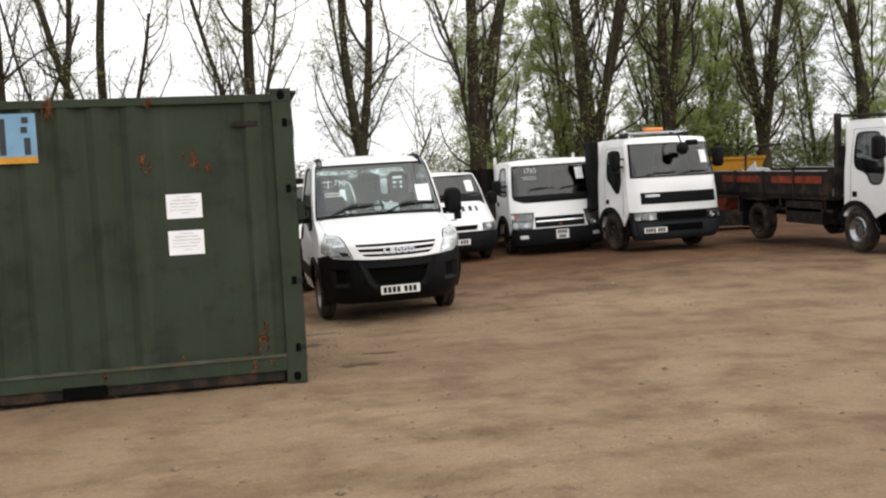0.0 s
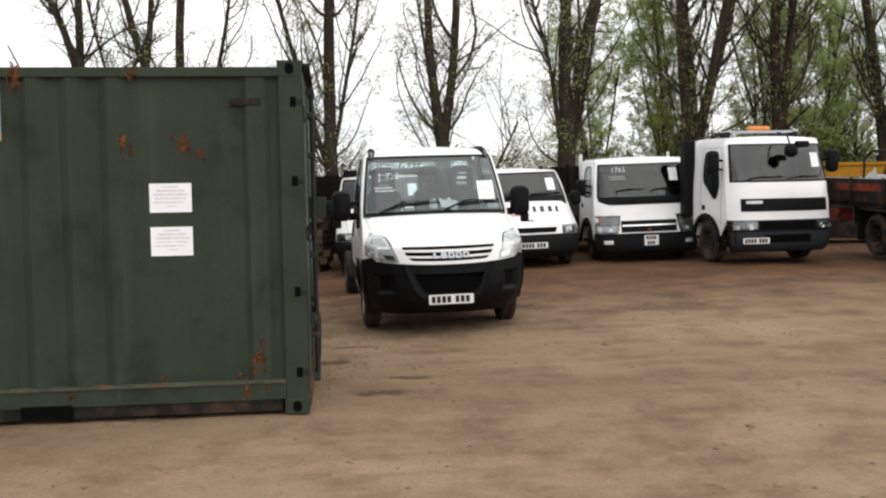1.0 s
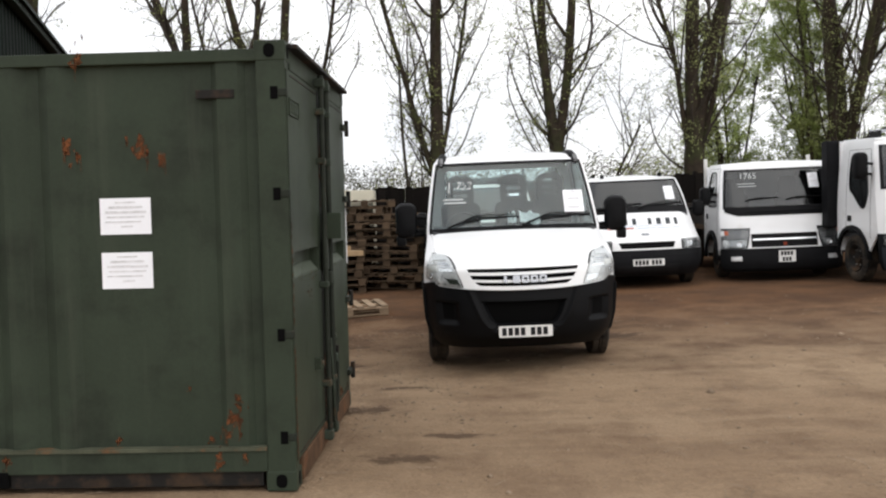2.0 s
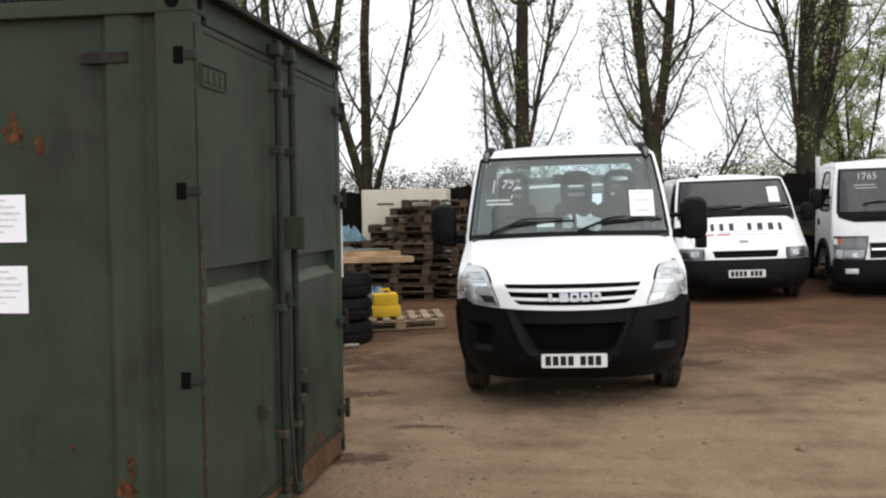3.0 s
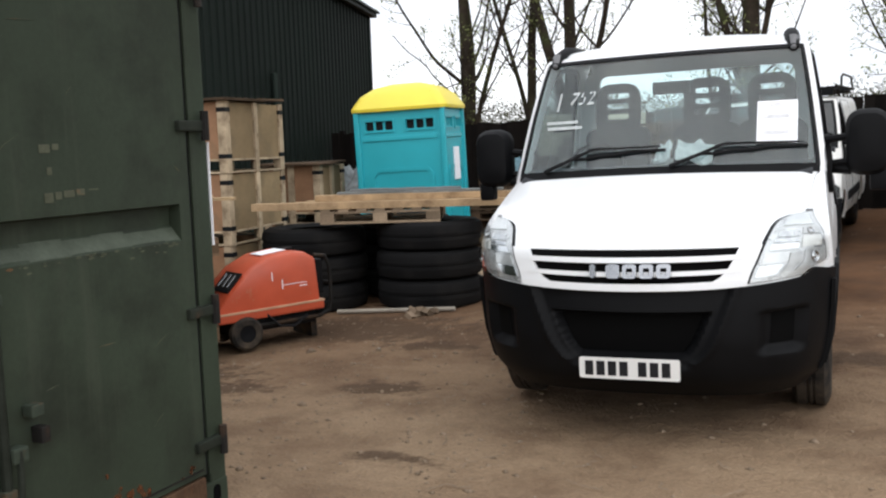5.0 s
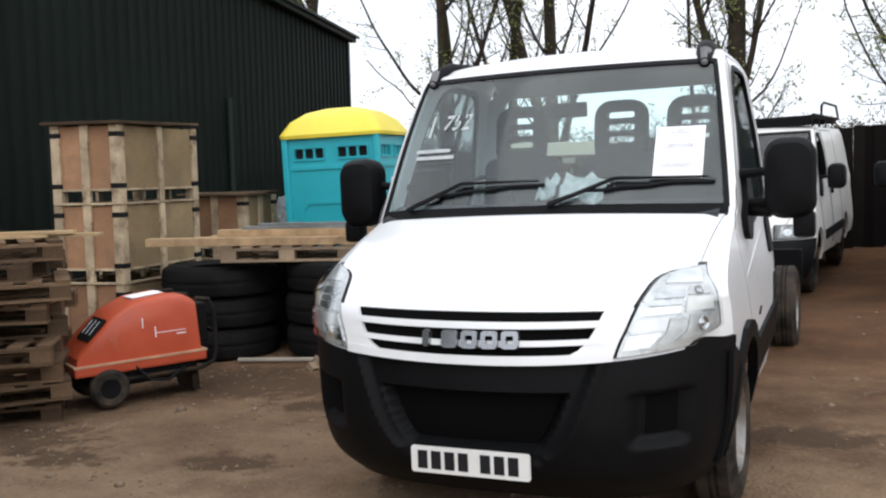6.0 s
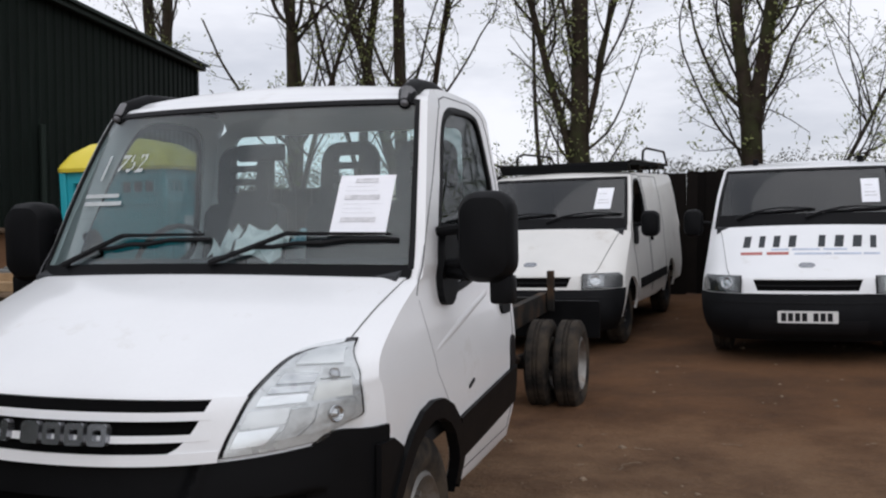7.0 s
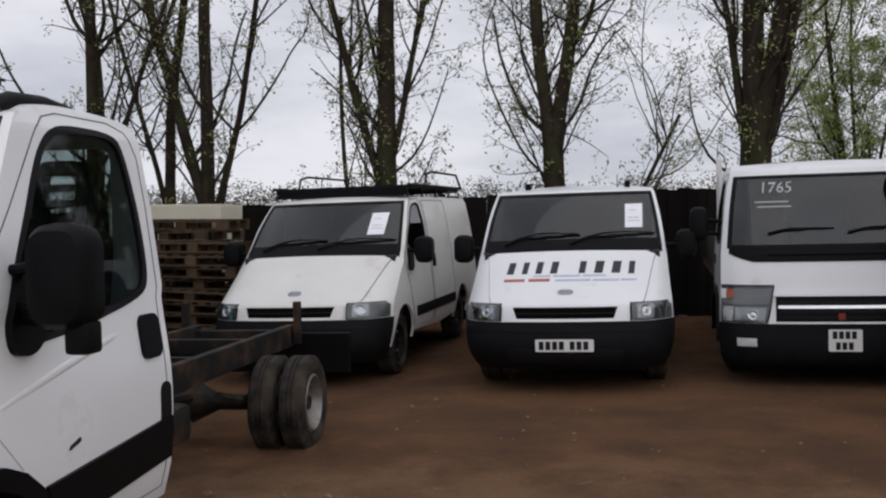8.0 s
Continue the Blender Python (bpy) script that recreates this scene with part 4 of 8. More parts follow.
    ring = [(-0.52 + 0.2 * math.cos(a), 1.52 + 0.09 * math.sin(a), 1.38 + 0.18 * math.sin(a)) for a in (2 * math.pi * k / 20 for k in range(21))]
    part("steering_wheel", tube(bmesh.new(), ring, 0.014, 6), M_SEAL, t)
    part("column", tube(bmesh.new(), [(-0.52, 1.52, 1.38), (-0.52, 1.38, 1.2)], 0.03, 6), M_SEAL, t)
    part("inner_mirror", boxes((-0.12, 0.12, 1.50, 1.53, 1.86, 1.94), bev=0.01), M_SEAL, t)
    return t


iveco()


def transit(x, y, yaw, label, material, sign=False, rack=False, notice=(0.52, 0.70)):
    """A short panel van with a sloping nose."""
    t = thing("panel_van", stand(x, y, yaw), label, "van", "parked vehicles")
    sh = Shell([(0.12, 0.22, 0.86, 0.10, 0.22, 0), (0.02, 0.33, 0.92, 0.12, 0.26, 0), (0.0, 0.45, 0.95, 0.12, 0.28, 0), (0.02, 0.57, 0.965, 0.12, 0.30, 0), (0.05, 0.665, 0.965, 0.12, 0.30, 0), (0.09, 0.81, 0.96, 0.13, 0.30, 0), (0.18, 0.90, 0.955, 0.14, 0.28, 0.01), (0.50, 1.09, 0.94, 0.14, 0.2, 0.02), (0.80, 1.27, 0.93, 0.14, 0.12, 0.03), (0.90, 1.34, 0.92, 0.14, 0.1, 0.02), (1.2, 1.62, 0.88, 0.13, 0.06, 0), (1.48, 1.86, 0.83, 0.12, 0.05, 0), (1.60, 1.92, 0.81, 0.1, 0.04, 0.02), (1.9, 1.96, 0.80, 0.04, 0.02, 0.04), (2.6, 1.98, 0.80, 0, 0, 0.05), (4.7, 1.98, 0.80, 0, 0, 0.05)])
    for r in sh.rows:
        r[1] -= 0.045 * smooth01(0.55, 0.9, r[1])
    bumper = part("bumper", patch(sh, 0, 3.95, -1, 1, 14, 30, 0.012, 0.03), M_DARK, t, "dark grey plastic bumper", smooth=True)
    part("air_intake", patch(sh, 0.7, 1.7, -0.55, 0.55, 4, 16, 0.016, 0.004), M_SEAL, bumper)
    part("bumper_line", patch(sh, 3.0, 3.1, -0.92, 0.92, 2, 24, 0.018, 0.01), M_SEAL, bumper)
    part("wing_panel", patch(sh, 3.95, 8.6, -1, 1, 20, 30), material, t, smooth=True)
    bw = lambda v: 0.70 + 0.065 * (v - 5.3)
    part("bonnet_gap", patch(sh, 5.25, 8.55, lambda v: -bw(v) - 0.007, lambda v: bw(v) + 0.007, 14, 24, 0.002, 0.01), M_GAP, t)
    part("bonnet", patch(sh, 5.30, 8.5, lambda v: -bw(v), bw, 14, 24, 0.009, 0.02), material, t, "white bonnet", smooth=True)
    slot = lambda v: 0.45 + 0.05 * (v - 4.2)
    grille = part("grille", patch(sh, 4.22, 5.02, lambda v: -slot(v), slot, 4, 18, 0.006, 0.012), M_OPENING_SHADE, t, "black slotted grille")
    part("grille_bar", patch(sh, 4.56, 4.64, -0.46, 0.46, 2, 18, 0.012, 0.01), M_SEAL, grille)
    part("grille_surround", patch(sh, 3.97, 4.22, -0.57, 0.57, 2, 18, 0.020, 0.026), material, grille, smooth=True)
    part("grille_surround", patch(sh, 5.02, 5.22, -0.60, 0.60, 2, 18, 0.020, 0.026), material, grille, smooth=True)
    for side in (-1, 1):
        part("grille_surround", patch(sh, 4.2, 5.04, *edges(side, slot, lambda v: 0.575 + 0.02 * (v - 4.2)), 4, 4, 0.020, 0.026), material, grille, smooth=True)
    f = on_shell(sh, 0.012)
    part("badge", sheet(bmesh.new(), [(0.075 * math.cos(a), 0.895 + 0.022 * math.sin(a)) for a in (2 * math.pi * k / 20 for k in range(20))], [], lambda u, v, d: f(u, v, -d), 0.012), M_BADGE, t, "plain oval metal badge")
    for side in (-1, 1):
        lamp = headlamp(sh, t, side, 4.05, 5.42, lambda v: 0.615, lambda v: 0.975 - 0.03 * smooth01(4.9, 5.4, v), ((0.14, 0.56, 0.14, 0.84, M_REFL),), M_SMOKE)
        bulb(sh, lamp, side * 0.735, 4.7, 0.060, M_FACET)
        bulb(sh, lamp, side * 0.89, 4.75, 0.034, M_SMOKE)
    if sign:
        g = on_shell(sh, 0.012)
        rows = [(-0.60, -0.49), (-0.45, -0.36), (-0.32, -0.22), (-0.18, -0.07), (0.09, 0.19), (0.23, 0.36), (0.39, 0.52), (0.55, 0.64)]
        for k, (a, b) in enumerate(rows):
            lift = 0.010 * math.cos(1.8 * (a + b) / 2)
            z0, z1 = 1.042 + lift, 1.146 + lift
            q = 0.22 * (b - a)
            part("sign_block", sheet(bmesh.new(), [(a + q * 0.6, z0), (b - q * 1.2, z0), (b - q * 0.6, z1), (a + q * 1.2, z1)], [], lambda u, v, d: g(u, v, -d), 0.002), M_LETTER, t, "dark vinyl sign bar")
        bars(g, [(-0.32, -0.16, 1.020, 1.036), (-0.13, 0.12, 1.020, 1.036), (0.15, 0.36, 1.020, 1.036)], M_BLUEINK, t)
        bars(g, [(-0.60, -0.40, 0.984, 1.004), (-0.36, -0.16, 0.984, 1.004)], M_REDINK, t)
        bars(g, [(-0.11, 0.22, 0.984, 1.002), (0.24, 0.48, 0.984, 1.002), (0.50, 0.64, 0.984, 1.002)], M_BLUEINK, t)
        plate(bumper, lambda u, v, d: sh.at(0, 2.0) + Vector((u, -0.018 - d, v)), 0.52, 0.111)
    part("scuttle", patch(sh, 8.45, 9.32, -0.955, 0.955, 5, 18, 0.006, 0.02), M_BLACK, t, smooth=True)
    ws = part("windscreen", patch(sh, 9.0, 11.1, -0.95, 0.95, 8, 20, 0, 0.006), M_DGLASS, t, "dark windscreen with a notice", smooth=True)
    for a, b in ((-0.96, -0.925), (0.925, 0.96)):
        part("screen_seal", patch(sh, 9, 11.15, a, b, 8, 2, 0.005, 0.012), M_SEAL, ws)
    part("screen_seal", patch(sh, 10.95, 11.15, -0.95, 0.95, 2, 16, 0.005, 0.012), M_SEAL, ws)
    for a, b in ((-1, -0.95), (0.95, 1)):
        part("pillar", patch(sh, 8.5, 11.15, a, b, 10, 3, 0, 0.03), material, t, smooth=True)
    part("roof", patch(sh, 11.1, 15, -1, 1, 24, 14), material, t, smooth=True)
    note(sh, t, notice[0], notice[1], 1.46, 1.69, lines=5)
    wipers(sh, t, 1.31, ((-0.66, 0.06), (0.0, 0.78)), 0.10)
    for side in (-1, 1):
        win = [(1.20, 1.18), (1.26, 1.38), (1.60, 1.70), (1.74, 1.80), (2.02, 1.82), (2.10, 1.76), (2.12, 1.36), (2.04, 1.27), (1.48, 1.25), (1.40, 1.10), (1.24, 1.08)]
        out = sh.edge(3.95, 15, 60) + [(4.74, 1.0), (4.72, 0.40)] + arch(3.75, 0.33, 0.40, 0.40)[::-1] + [(2.6, 0.36)] + arch(0.92, 0.33, 0.40, 0.40)[::-1]
        part("side_panel", flank(sh, side, out, [soft(win)], 0, 0.03), material, t, "white ribbed van side", True)
        side_window(sh, side, t, win, M_DGLASS)
        part("door_gap", strip(sh, side, [(1.30, 0.45), (1.22, 0.9), (1.08, 1.22), (1.60, 1.76), (1.74, 1.85), (2.10, 1.86), (2.18, 1.78), (2.18, 0.45)], 0.008), M_GAP, t)
        part("door_gap", strip(sh, side, [(2.24, 0.45), (2.24, 1.84), (3.30, 1.84), (3.30, 0.45)], 0.008), M_GAP, t)
        part("door_handle", flank(sh, side, rounded(2.02, 2.15, 1.13, 1.18, 0.02), off=0.03, thick=0.03), M_BLACK, t)
        part("door_handle", flank(sh, side, rounded(2.28, 2.34, 1.05, 1.20, 0.02), off=0.03, thick=0.03), M_BLACK, t)
        part("rub_strip", flank(sh, side, [(1.40, 0.55), (3.28, 0.55), (3.28, 0.66), (1.40, 0.66)], off=0.015, thick=0.015), M_DARK, t)
        part("mirror_base", flank(sh, side, soft([(1.16, 1.06), (1.40, 1.06), (1.42, 1.26), (1.28, 1.34)]), off=0.02, thick=0.02), M_BLACK, t)
        mirror(t, side, 1.12, 1.20, 1.29, 0.20, 0.29, 1)
        wheel(t, side * 0.80, 0.92, 0.33, 0.2, side, 0.2, M_DARK)
        wheel(t, side * 0.80, 3.75, 0.33, 0.2, side, 0.2, M_DARK)
    for side in (-1, 1):
        part("rear_door", sheet(bmesh.new(), [(side * 0.006, 0.4), (side * 0.93, 0.4), (side * 0.94, 1.2), (side * 0.80, 1.86), (side * 0.006, 1.86)], [], lambda a, z, d: Vector((a, 4.72 - d, z)), 0.03), material, t)
    # Added to shut out light below the floor; stands for the chassis.
    part("underbody", boxes((-0.60, 0.60, 0.35, 4.5, 0.22, 0.5), bev=0.03), M_FRAME, t, "dark block for engine tray and chassis, added to deepen shade")
    part("cabin_floor", boxes((-0.86, 0.86, 0.9, 4.7, 0.50, 0.56)), M_CABIN, t)
    part("bulkhead", boxes((-0.80, 0.80, 2.4, 2.43, 0.56, 1.84)), M_CABIN, t)
    part("dashboard", sheet(bmesh.new(), [(0.95, 0.6), (0.95, 1.24), (1.3, 1.28), (1.42, 1.15), (1.3, 0.6)], [], lambda a, z, d: Vector((0.86 - d, a, z)), 1.72), M_CABIN, t)
    for sx in (-0.45, 0.45):
        seat(t, sx, 1.95, 0.82, False)
    if rack:
        r = new("roof_rack")
        r.parent = t
        for k, yy in enumerate((1.75, 2.4, 3.1, 3.8, 4.4)):
            part("rack_bar", tube(bmesh.new(), [(-0.80, yy, 1.88), (-0.80, yy, 1.975), (0.80, yy, 1.975), (0.80, yy, 1.88)], 0.018, 6), M_FRAME, r)
        for side in (-1, 1):
            part("side_rail", tube(bmesh.new(), [(side * 0.82, 1.72, 2.02), (side * 0.82, 4.5, 2.02)], 0.02, 6), M_FRAME, r)
            part("end_loop", tube(bmesh.new(), [(side * 0.82, 2.5, 2.04), (side * 0.82, 2.56, 2.16), (side * 0.82, 2.8, 2.20), (side * 0.82, 4.2, 2.20), (side * 0.82, 4.45, 2.04)], 0.016, 6), M_FRAME, r)
        part("wind_board", boxes((-0.78, 0.78, 1.72, 1.76, 1.90, 2.00), bev=0.008), M_BLACK, r)
        part("side_board", boxes((-0.80, 0.80, 1.76, 4.4, 1.985, 2.02), bev=0.008), M_BLACK, r)
    else:
        for sx in (-0.5, 0.55):
            part("roof_stud", boxes((sx - 0.03, sx + 0.03, 1.75, 1.83, 1.88, 1.955), bev=0.01), M_BLACK, t)
        part("aerial", tube(bmesh.new(), [(0.45, 1.65, 1.88), (0.45, 1.70, 2.02)], 0.004, 4), M_SEAL, t)
    return t


transit(3.985, 10.63, -0.5, "white panel van with dark lettering on its bonnet", M_WHITE, sign=True, notice=(0.53, 0.70))
transit(1.225, 10.99, -2.0, "aged white panel van with a black roof rack", M_CREAM, rack=True, notice=(0.50, 0.68))


def forward_cab(t, sh, vb, vg, vs, zlo, depth, win, glass, axle, r, lamps, material=M_WHITE, step=None):
    """A cab over the engine: bumper, front panel, grille, screen, roof, flanks; the v's are places along the shell."""
    bumper = part("bumper", patch(sh, 0, vb, -1, 1, 8, 24, 0.014, 0.04), M_DARK, t, "dark grey steel bumper", smooth=True)
    part("front_panel", patch(sh, vb, vs[0], -1, 1, 14, 24), material, t, smooth=True)
    grille = part("grille", patch(sh, vg[0], vg[1], -vg[2], vg[2], 5, 16, 0.010, 0.02), M_BLACK, t, "black slotted grille")
    for k in range(3):
        a = vg[0] + (vg[1] - vg[0]) * (0.2 + 0.27 * k)
        part("grille_slat", patch(sh, a, a + (vg[1] - vg[0]) * 0.09, -vg[2] * 0.94, vg[2] * 0.94, 1, 14, 0.02, 0.012), M_SEAL, grille)
    for side in (-1, 1):
        lamp = headlamp(sh, t, side, lamps[0], lamps[1], lambda v: lamps[2] - lamps[4] * (v - lamps[0]), lambda v: lamps[3], ((0.06, 0.72, 0.10, 0.50, M_REFL), (0.76, 0.96, 0.06, 0.52, M_LENSBACK), (0.04, 0.96, 0.58, 0.94, M_MARKER)), M_SMOKE)
        bulb(sh, lamp, side * (lamps[2] + 0.3 * (lamps[3] - lamps[2])), lamps[0] + 0.3 * (lamps[1] - lamps[0]), 0.05, M_CHROME)
    ws = part("windscreen", patch(sh, vs[0] + 0.03, vs[1], -0.93, 0.93, 8, 20, 0, 0.006), glass, t, "dark flat windscreen", smooth=True)
    part("screen_seal", patch(sh, vs[0], vs[0] + 0.12, -0.95, 0.95, 2, 18, 0.006, 0.016), M_SEAL, ws)
    part("screen_seal", patch(sh, vs[1] - 0.08, vs[1] + 0.03, -0.95, 0.95, 2, 18, 0.006, 0.016), M_SEAL, ws)
    for a, b in ((-0.95, -0.915), (0.915, 0.95)):
        part("screen_seal", patch(sh, vs[0], vs[1], a, b, 8, 2, 0.006, 0.012), M_SEAL, ws)
    for a, b in ((-1, -0.93), (0.93, 1)):
        part("pillar", patch(sh, vs[0], vs[1] + 0.02, a, b, 8, 3, 0, 0.03), material, t, smooth=True)
    part("roof", patch(sh, vs[1], sh.n, -1, 1, 14, 14), material, t, smooth=True)
    for side in (-1, 1):
        out = sh.edge(vb, sh.n, 40) + [(depth, zlo)] + arch(axle, r, r + 0.10, zlo)[::-1]
        part("side_panel", flank(sh, side, out, [soft(win)], 0, 0.03), material, t, "", True)
        side_window(sh, side, t, win, glass)
        y0, y1 = min(p[0] for p in win) - 0.06, max(p[0] for p in win) + 0.06
        z1 = max(p[1] for p in win) + 0.05
        part("door_gap", strip(sh, side, [(y0, zlo + 0.25), (y0, z1 - 0.35), (y0 + 0.10, z1), (y1, z1), (y1, zlo + 0.25)]), M_SEAL, t)
        part("door_handle", flank(sh, side, rounded(y1 - 0.18, y1 - 0.06, min(p[1] for p in win) - 0.22, min(p[1] for p in win) - 0.12, 0.02), off=0.012, thick=0.015), M_BLACK, t)
        part("arch_flare", flank(sh, side, arch(axle, r, r + 0.16, zlo) + arch(axle, r, r + 0.09, zlo)[::-1], off=0.03, thick=0.05), M_DARK, t)
    w = sh.half(1.5)
    part("rear_panel", boxes((-w + 0.03, w - 0.03, depth - 0.04, depth, zlo, sh.rows[-1][1] - 0.06)), material, t)
    # Plain block added under the cab to deepen the shade there.
    part("underbody", boxes((-w + 0.38, w - 0.38, 0.35, depth, 0.28, zlo + 0.2), bev=0.03), M_FRAME, t, "dark block for engine and gearbox, added to deepen shade")
    part("cabin_floor", boxes((-w + 0.05, w - 0.05, 0.3, depth - 0.05, zlo + 0.25, zlo + 0.32)), M_CABIN, t)
    zs = sh.row(vs[0])[1]
    part("dashboard", boxes((-w + 0.08, w - 0.08, 0.30, 0.62, zs - 0.5, zs + 0.02), bev=0.04), M_CABIN, t)
    for sx in (-0.48, 0.48):
        seat(t, sx, depth - 0.50, zs - 0.42, False)
    return bumper, ws


def canter():
    t = thing("flatbed_truck", stand(6.43, 11.18, -1.5) @ Matrix.Diagonal((1, 1, 0.978, 1)), "white flat-fronted flatbed truck with a chrome-lined grille", "truck", "parked vehicles")
    sh = Shell([(0.1, 0.166, 0.93, 0.05, 0.12, 0), (0.02, 0.233, 0.97, 0.06, 0.16, 0), (0.0, 0.377, 0.985, 0.06, 0.18, 0), (0.02, 0.544, 0.985, 0.06, 0.18, 0), (0.04, 0.677, 0.98, 0.06, 0.18, 0), (0.08, 0.877, 0.975, 0.07, 0.18, 0), (0.12, 1.054, 0.97, 0.07, 0.17, 0), (0.16, 1.21, 0.965, 0.08, 0.16, 0), (0.19, 1.276, 0.96, 0.08, 0.15, 0), (0.34, 1.676, 0.92, 0.08, 0.12, 0), (0.48, 1.987, 0.87, 0.08, 0.1, 0), (0.58, 2.076, 0.85, 0.06, 0.06, 0.02), (0.8, 2.12, 0.84, 0.02, 0.02, 0.03), (1.6, 2.12, 0.84, 0, 0, 0.03)])
    for r in sh.rows:
        r[2] *= 1.055
    win = [(0.62, 1.30), (0.66, 1.42), (0.82, 1.86), (0.92, 1.96), (1.30, 1.96), (1.38, 1.88), (1.40, 1.40), (1.30, 1.30)]
    b, ws = forward_cab(t, sh, 3.2, (3.3, 4.8, 0.54), (8.0, 9.92), 0.42, 1.6, win, M_DGLASS, 0.95, 0.36, (3.25, 5.2, 0.62, 0.985, 0.03))
    for v, w in ((3.22, 0.56), (4.2, 0.52), (4.74, 0.56)):
        part("chrome_bar", patch(sh, v, v + 0.14, -w, w, 2, 14, 0.026, 0.02), M_CHROME if w < 0.55 else M_WHITE, t, "bright grille bar", smooth=True)
    part("lower_black_band", patch(sh, 6.55, 8.05, lambda v: -0.93 + 0.20 * max(0, (7.3 - v) / 0.75) ** 2, lambda v: 0.93 - 0.20 * max(0, (7.3 - v) / 0.75) ** 2, 8, 18, 0.008, 0.02), M_BLACK, t, "black panel under the screen", smooth=True)
    part("vent_line", patch(sh, 6.95, 7.05, -0.6, 0.6, 2, 14, 0.014, 0.01), M_OPENING_SHADE, t)
    part("badge", patch(sh, 3.5, 3.95, -0.028, 0.028, 2, 3, 0.03, 0.02), M_REDWORN, t, "plain red badge")
    plate(b, lambda u, v, d: sh.at(0.02, 2.3) + Vector((u, -0.022 - d, v)), 0.285, 0.203, 2)
    for side in (-1, 1):
        part("fog_lamp", patch(sh, 1.9, 2.35, *sorted((side * 0.70, side * 0.86)), 2, 4, 0.02, 0.01), M_LENS, b)
        part("indicator", patch(sh, 4.68, 5.05, *sorted((side * 0.885, side * 0.935)), 4, 4, 0.034, 0.012), M_DULLAMBER, t, "amber corner lamp", smooth=True)
        part("corner_lens", patch(sh, 4.62, 5.07, *sorted((side * 0.938, side * 0.975)), 3, 3, 0.034, 0.012), M_LENS, t)
        mirror(t, side, 1.21, 0.62, 1.52, 0.17, 0.34, 2)
        wheel(t, side * 0.86, 0.95, 0.37, 0.2, side, 0.22, M_FRAME)
        wheel(t, side * 0.80, 3.6, 0.37, 0.22, side, 0.22, dual=True)
        part("chassis_rail", boxes((side * 0.40 - 0.03, side * 0.40 + 0.03, 1.5, 5.3, 0.62, 0.80)), M_FRAME, t)
        part("drop_side", boxes((side * 0.98 - 0.02, side * 0.98 + 0.02, 1.75, 5.3, 0.95, 1.35), bev=0.008), M_FRAME, t, "brown steel drop side")
    part("load_floor", boxes((-1.0, 1.0, 1.72, 5.3, 0.86, 0.95)), M_OLDWOOD, t)
    hb = new("headboard")
    hb.parent = t
    for x in (-0.95, -0.3, 0.3, 0.95):
        part("upright", boxes((x - 0.03, x + 0.03, 1.68, 1.74, 0.86, 2.22 if abs(x) > 0.5 else 2.1), bev=0.006), M_CREAM, hb)
    part("mesh_panel", boxes((-0.93, 0.93, 1.70, 1.72, 0.95, 2.05)), M_FRAME, hb)
    note(sh, t, 0.52, 0.70, 1.60, 1.86, lines=5)
    g = on_shell(sh, 0.004)
    writing("1765", 0.15, g, ws, M_CHALK, -0.66, 1.80, 0.12)
    bars(g, [(-0.70, -0.40, 1.705, 1.716), (-0.68, -0.38, 1.665, 1.675)], M_CHALK, ws)
    wipers(sh, t, 1.40, ((-0.60, -0.05), (0.10, 0.66)), 0.05)


canter()


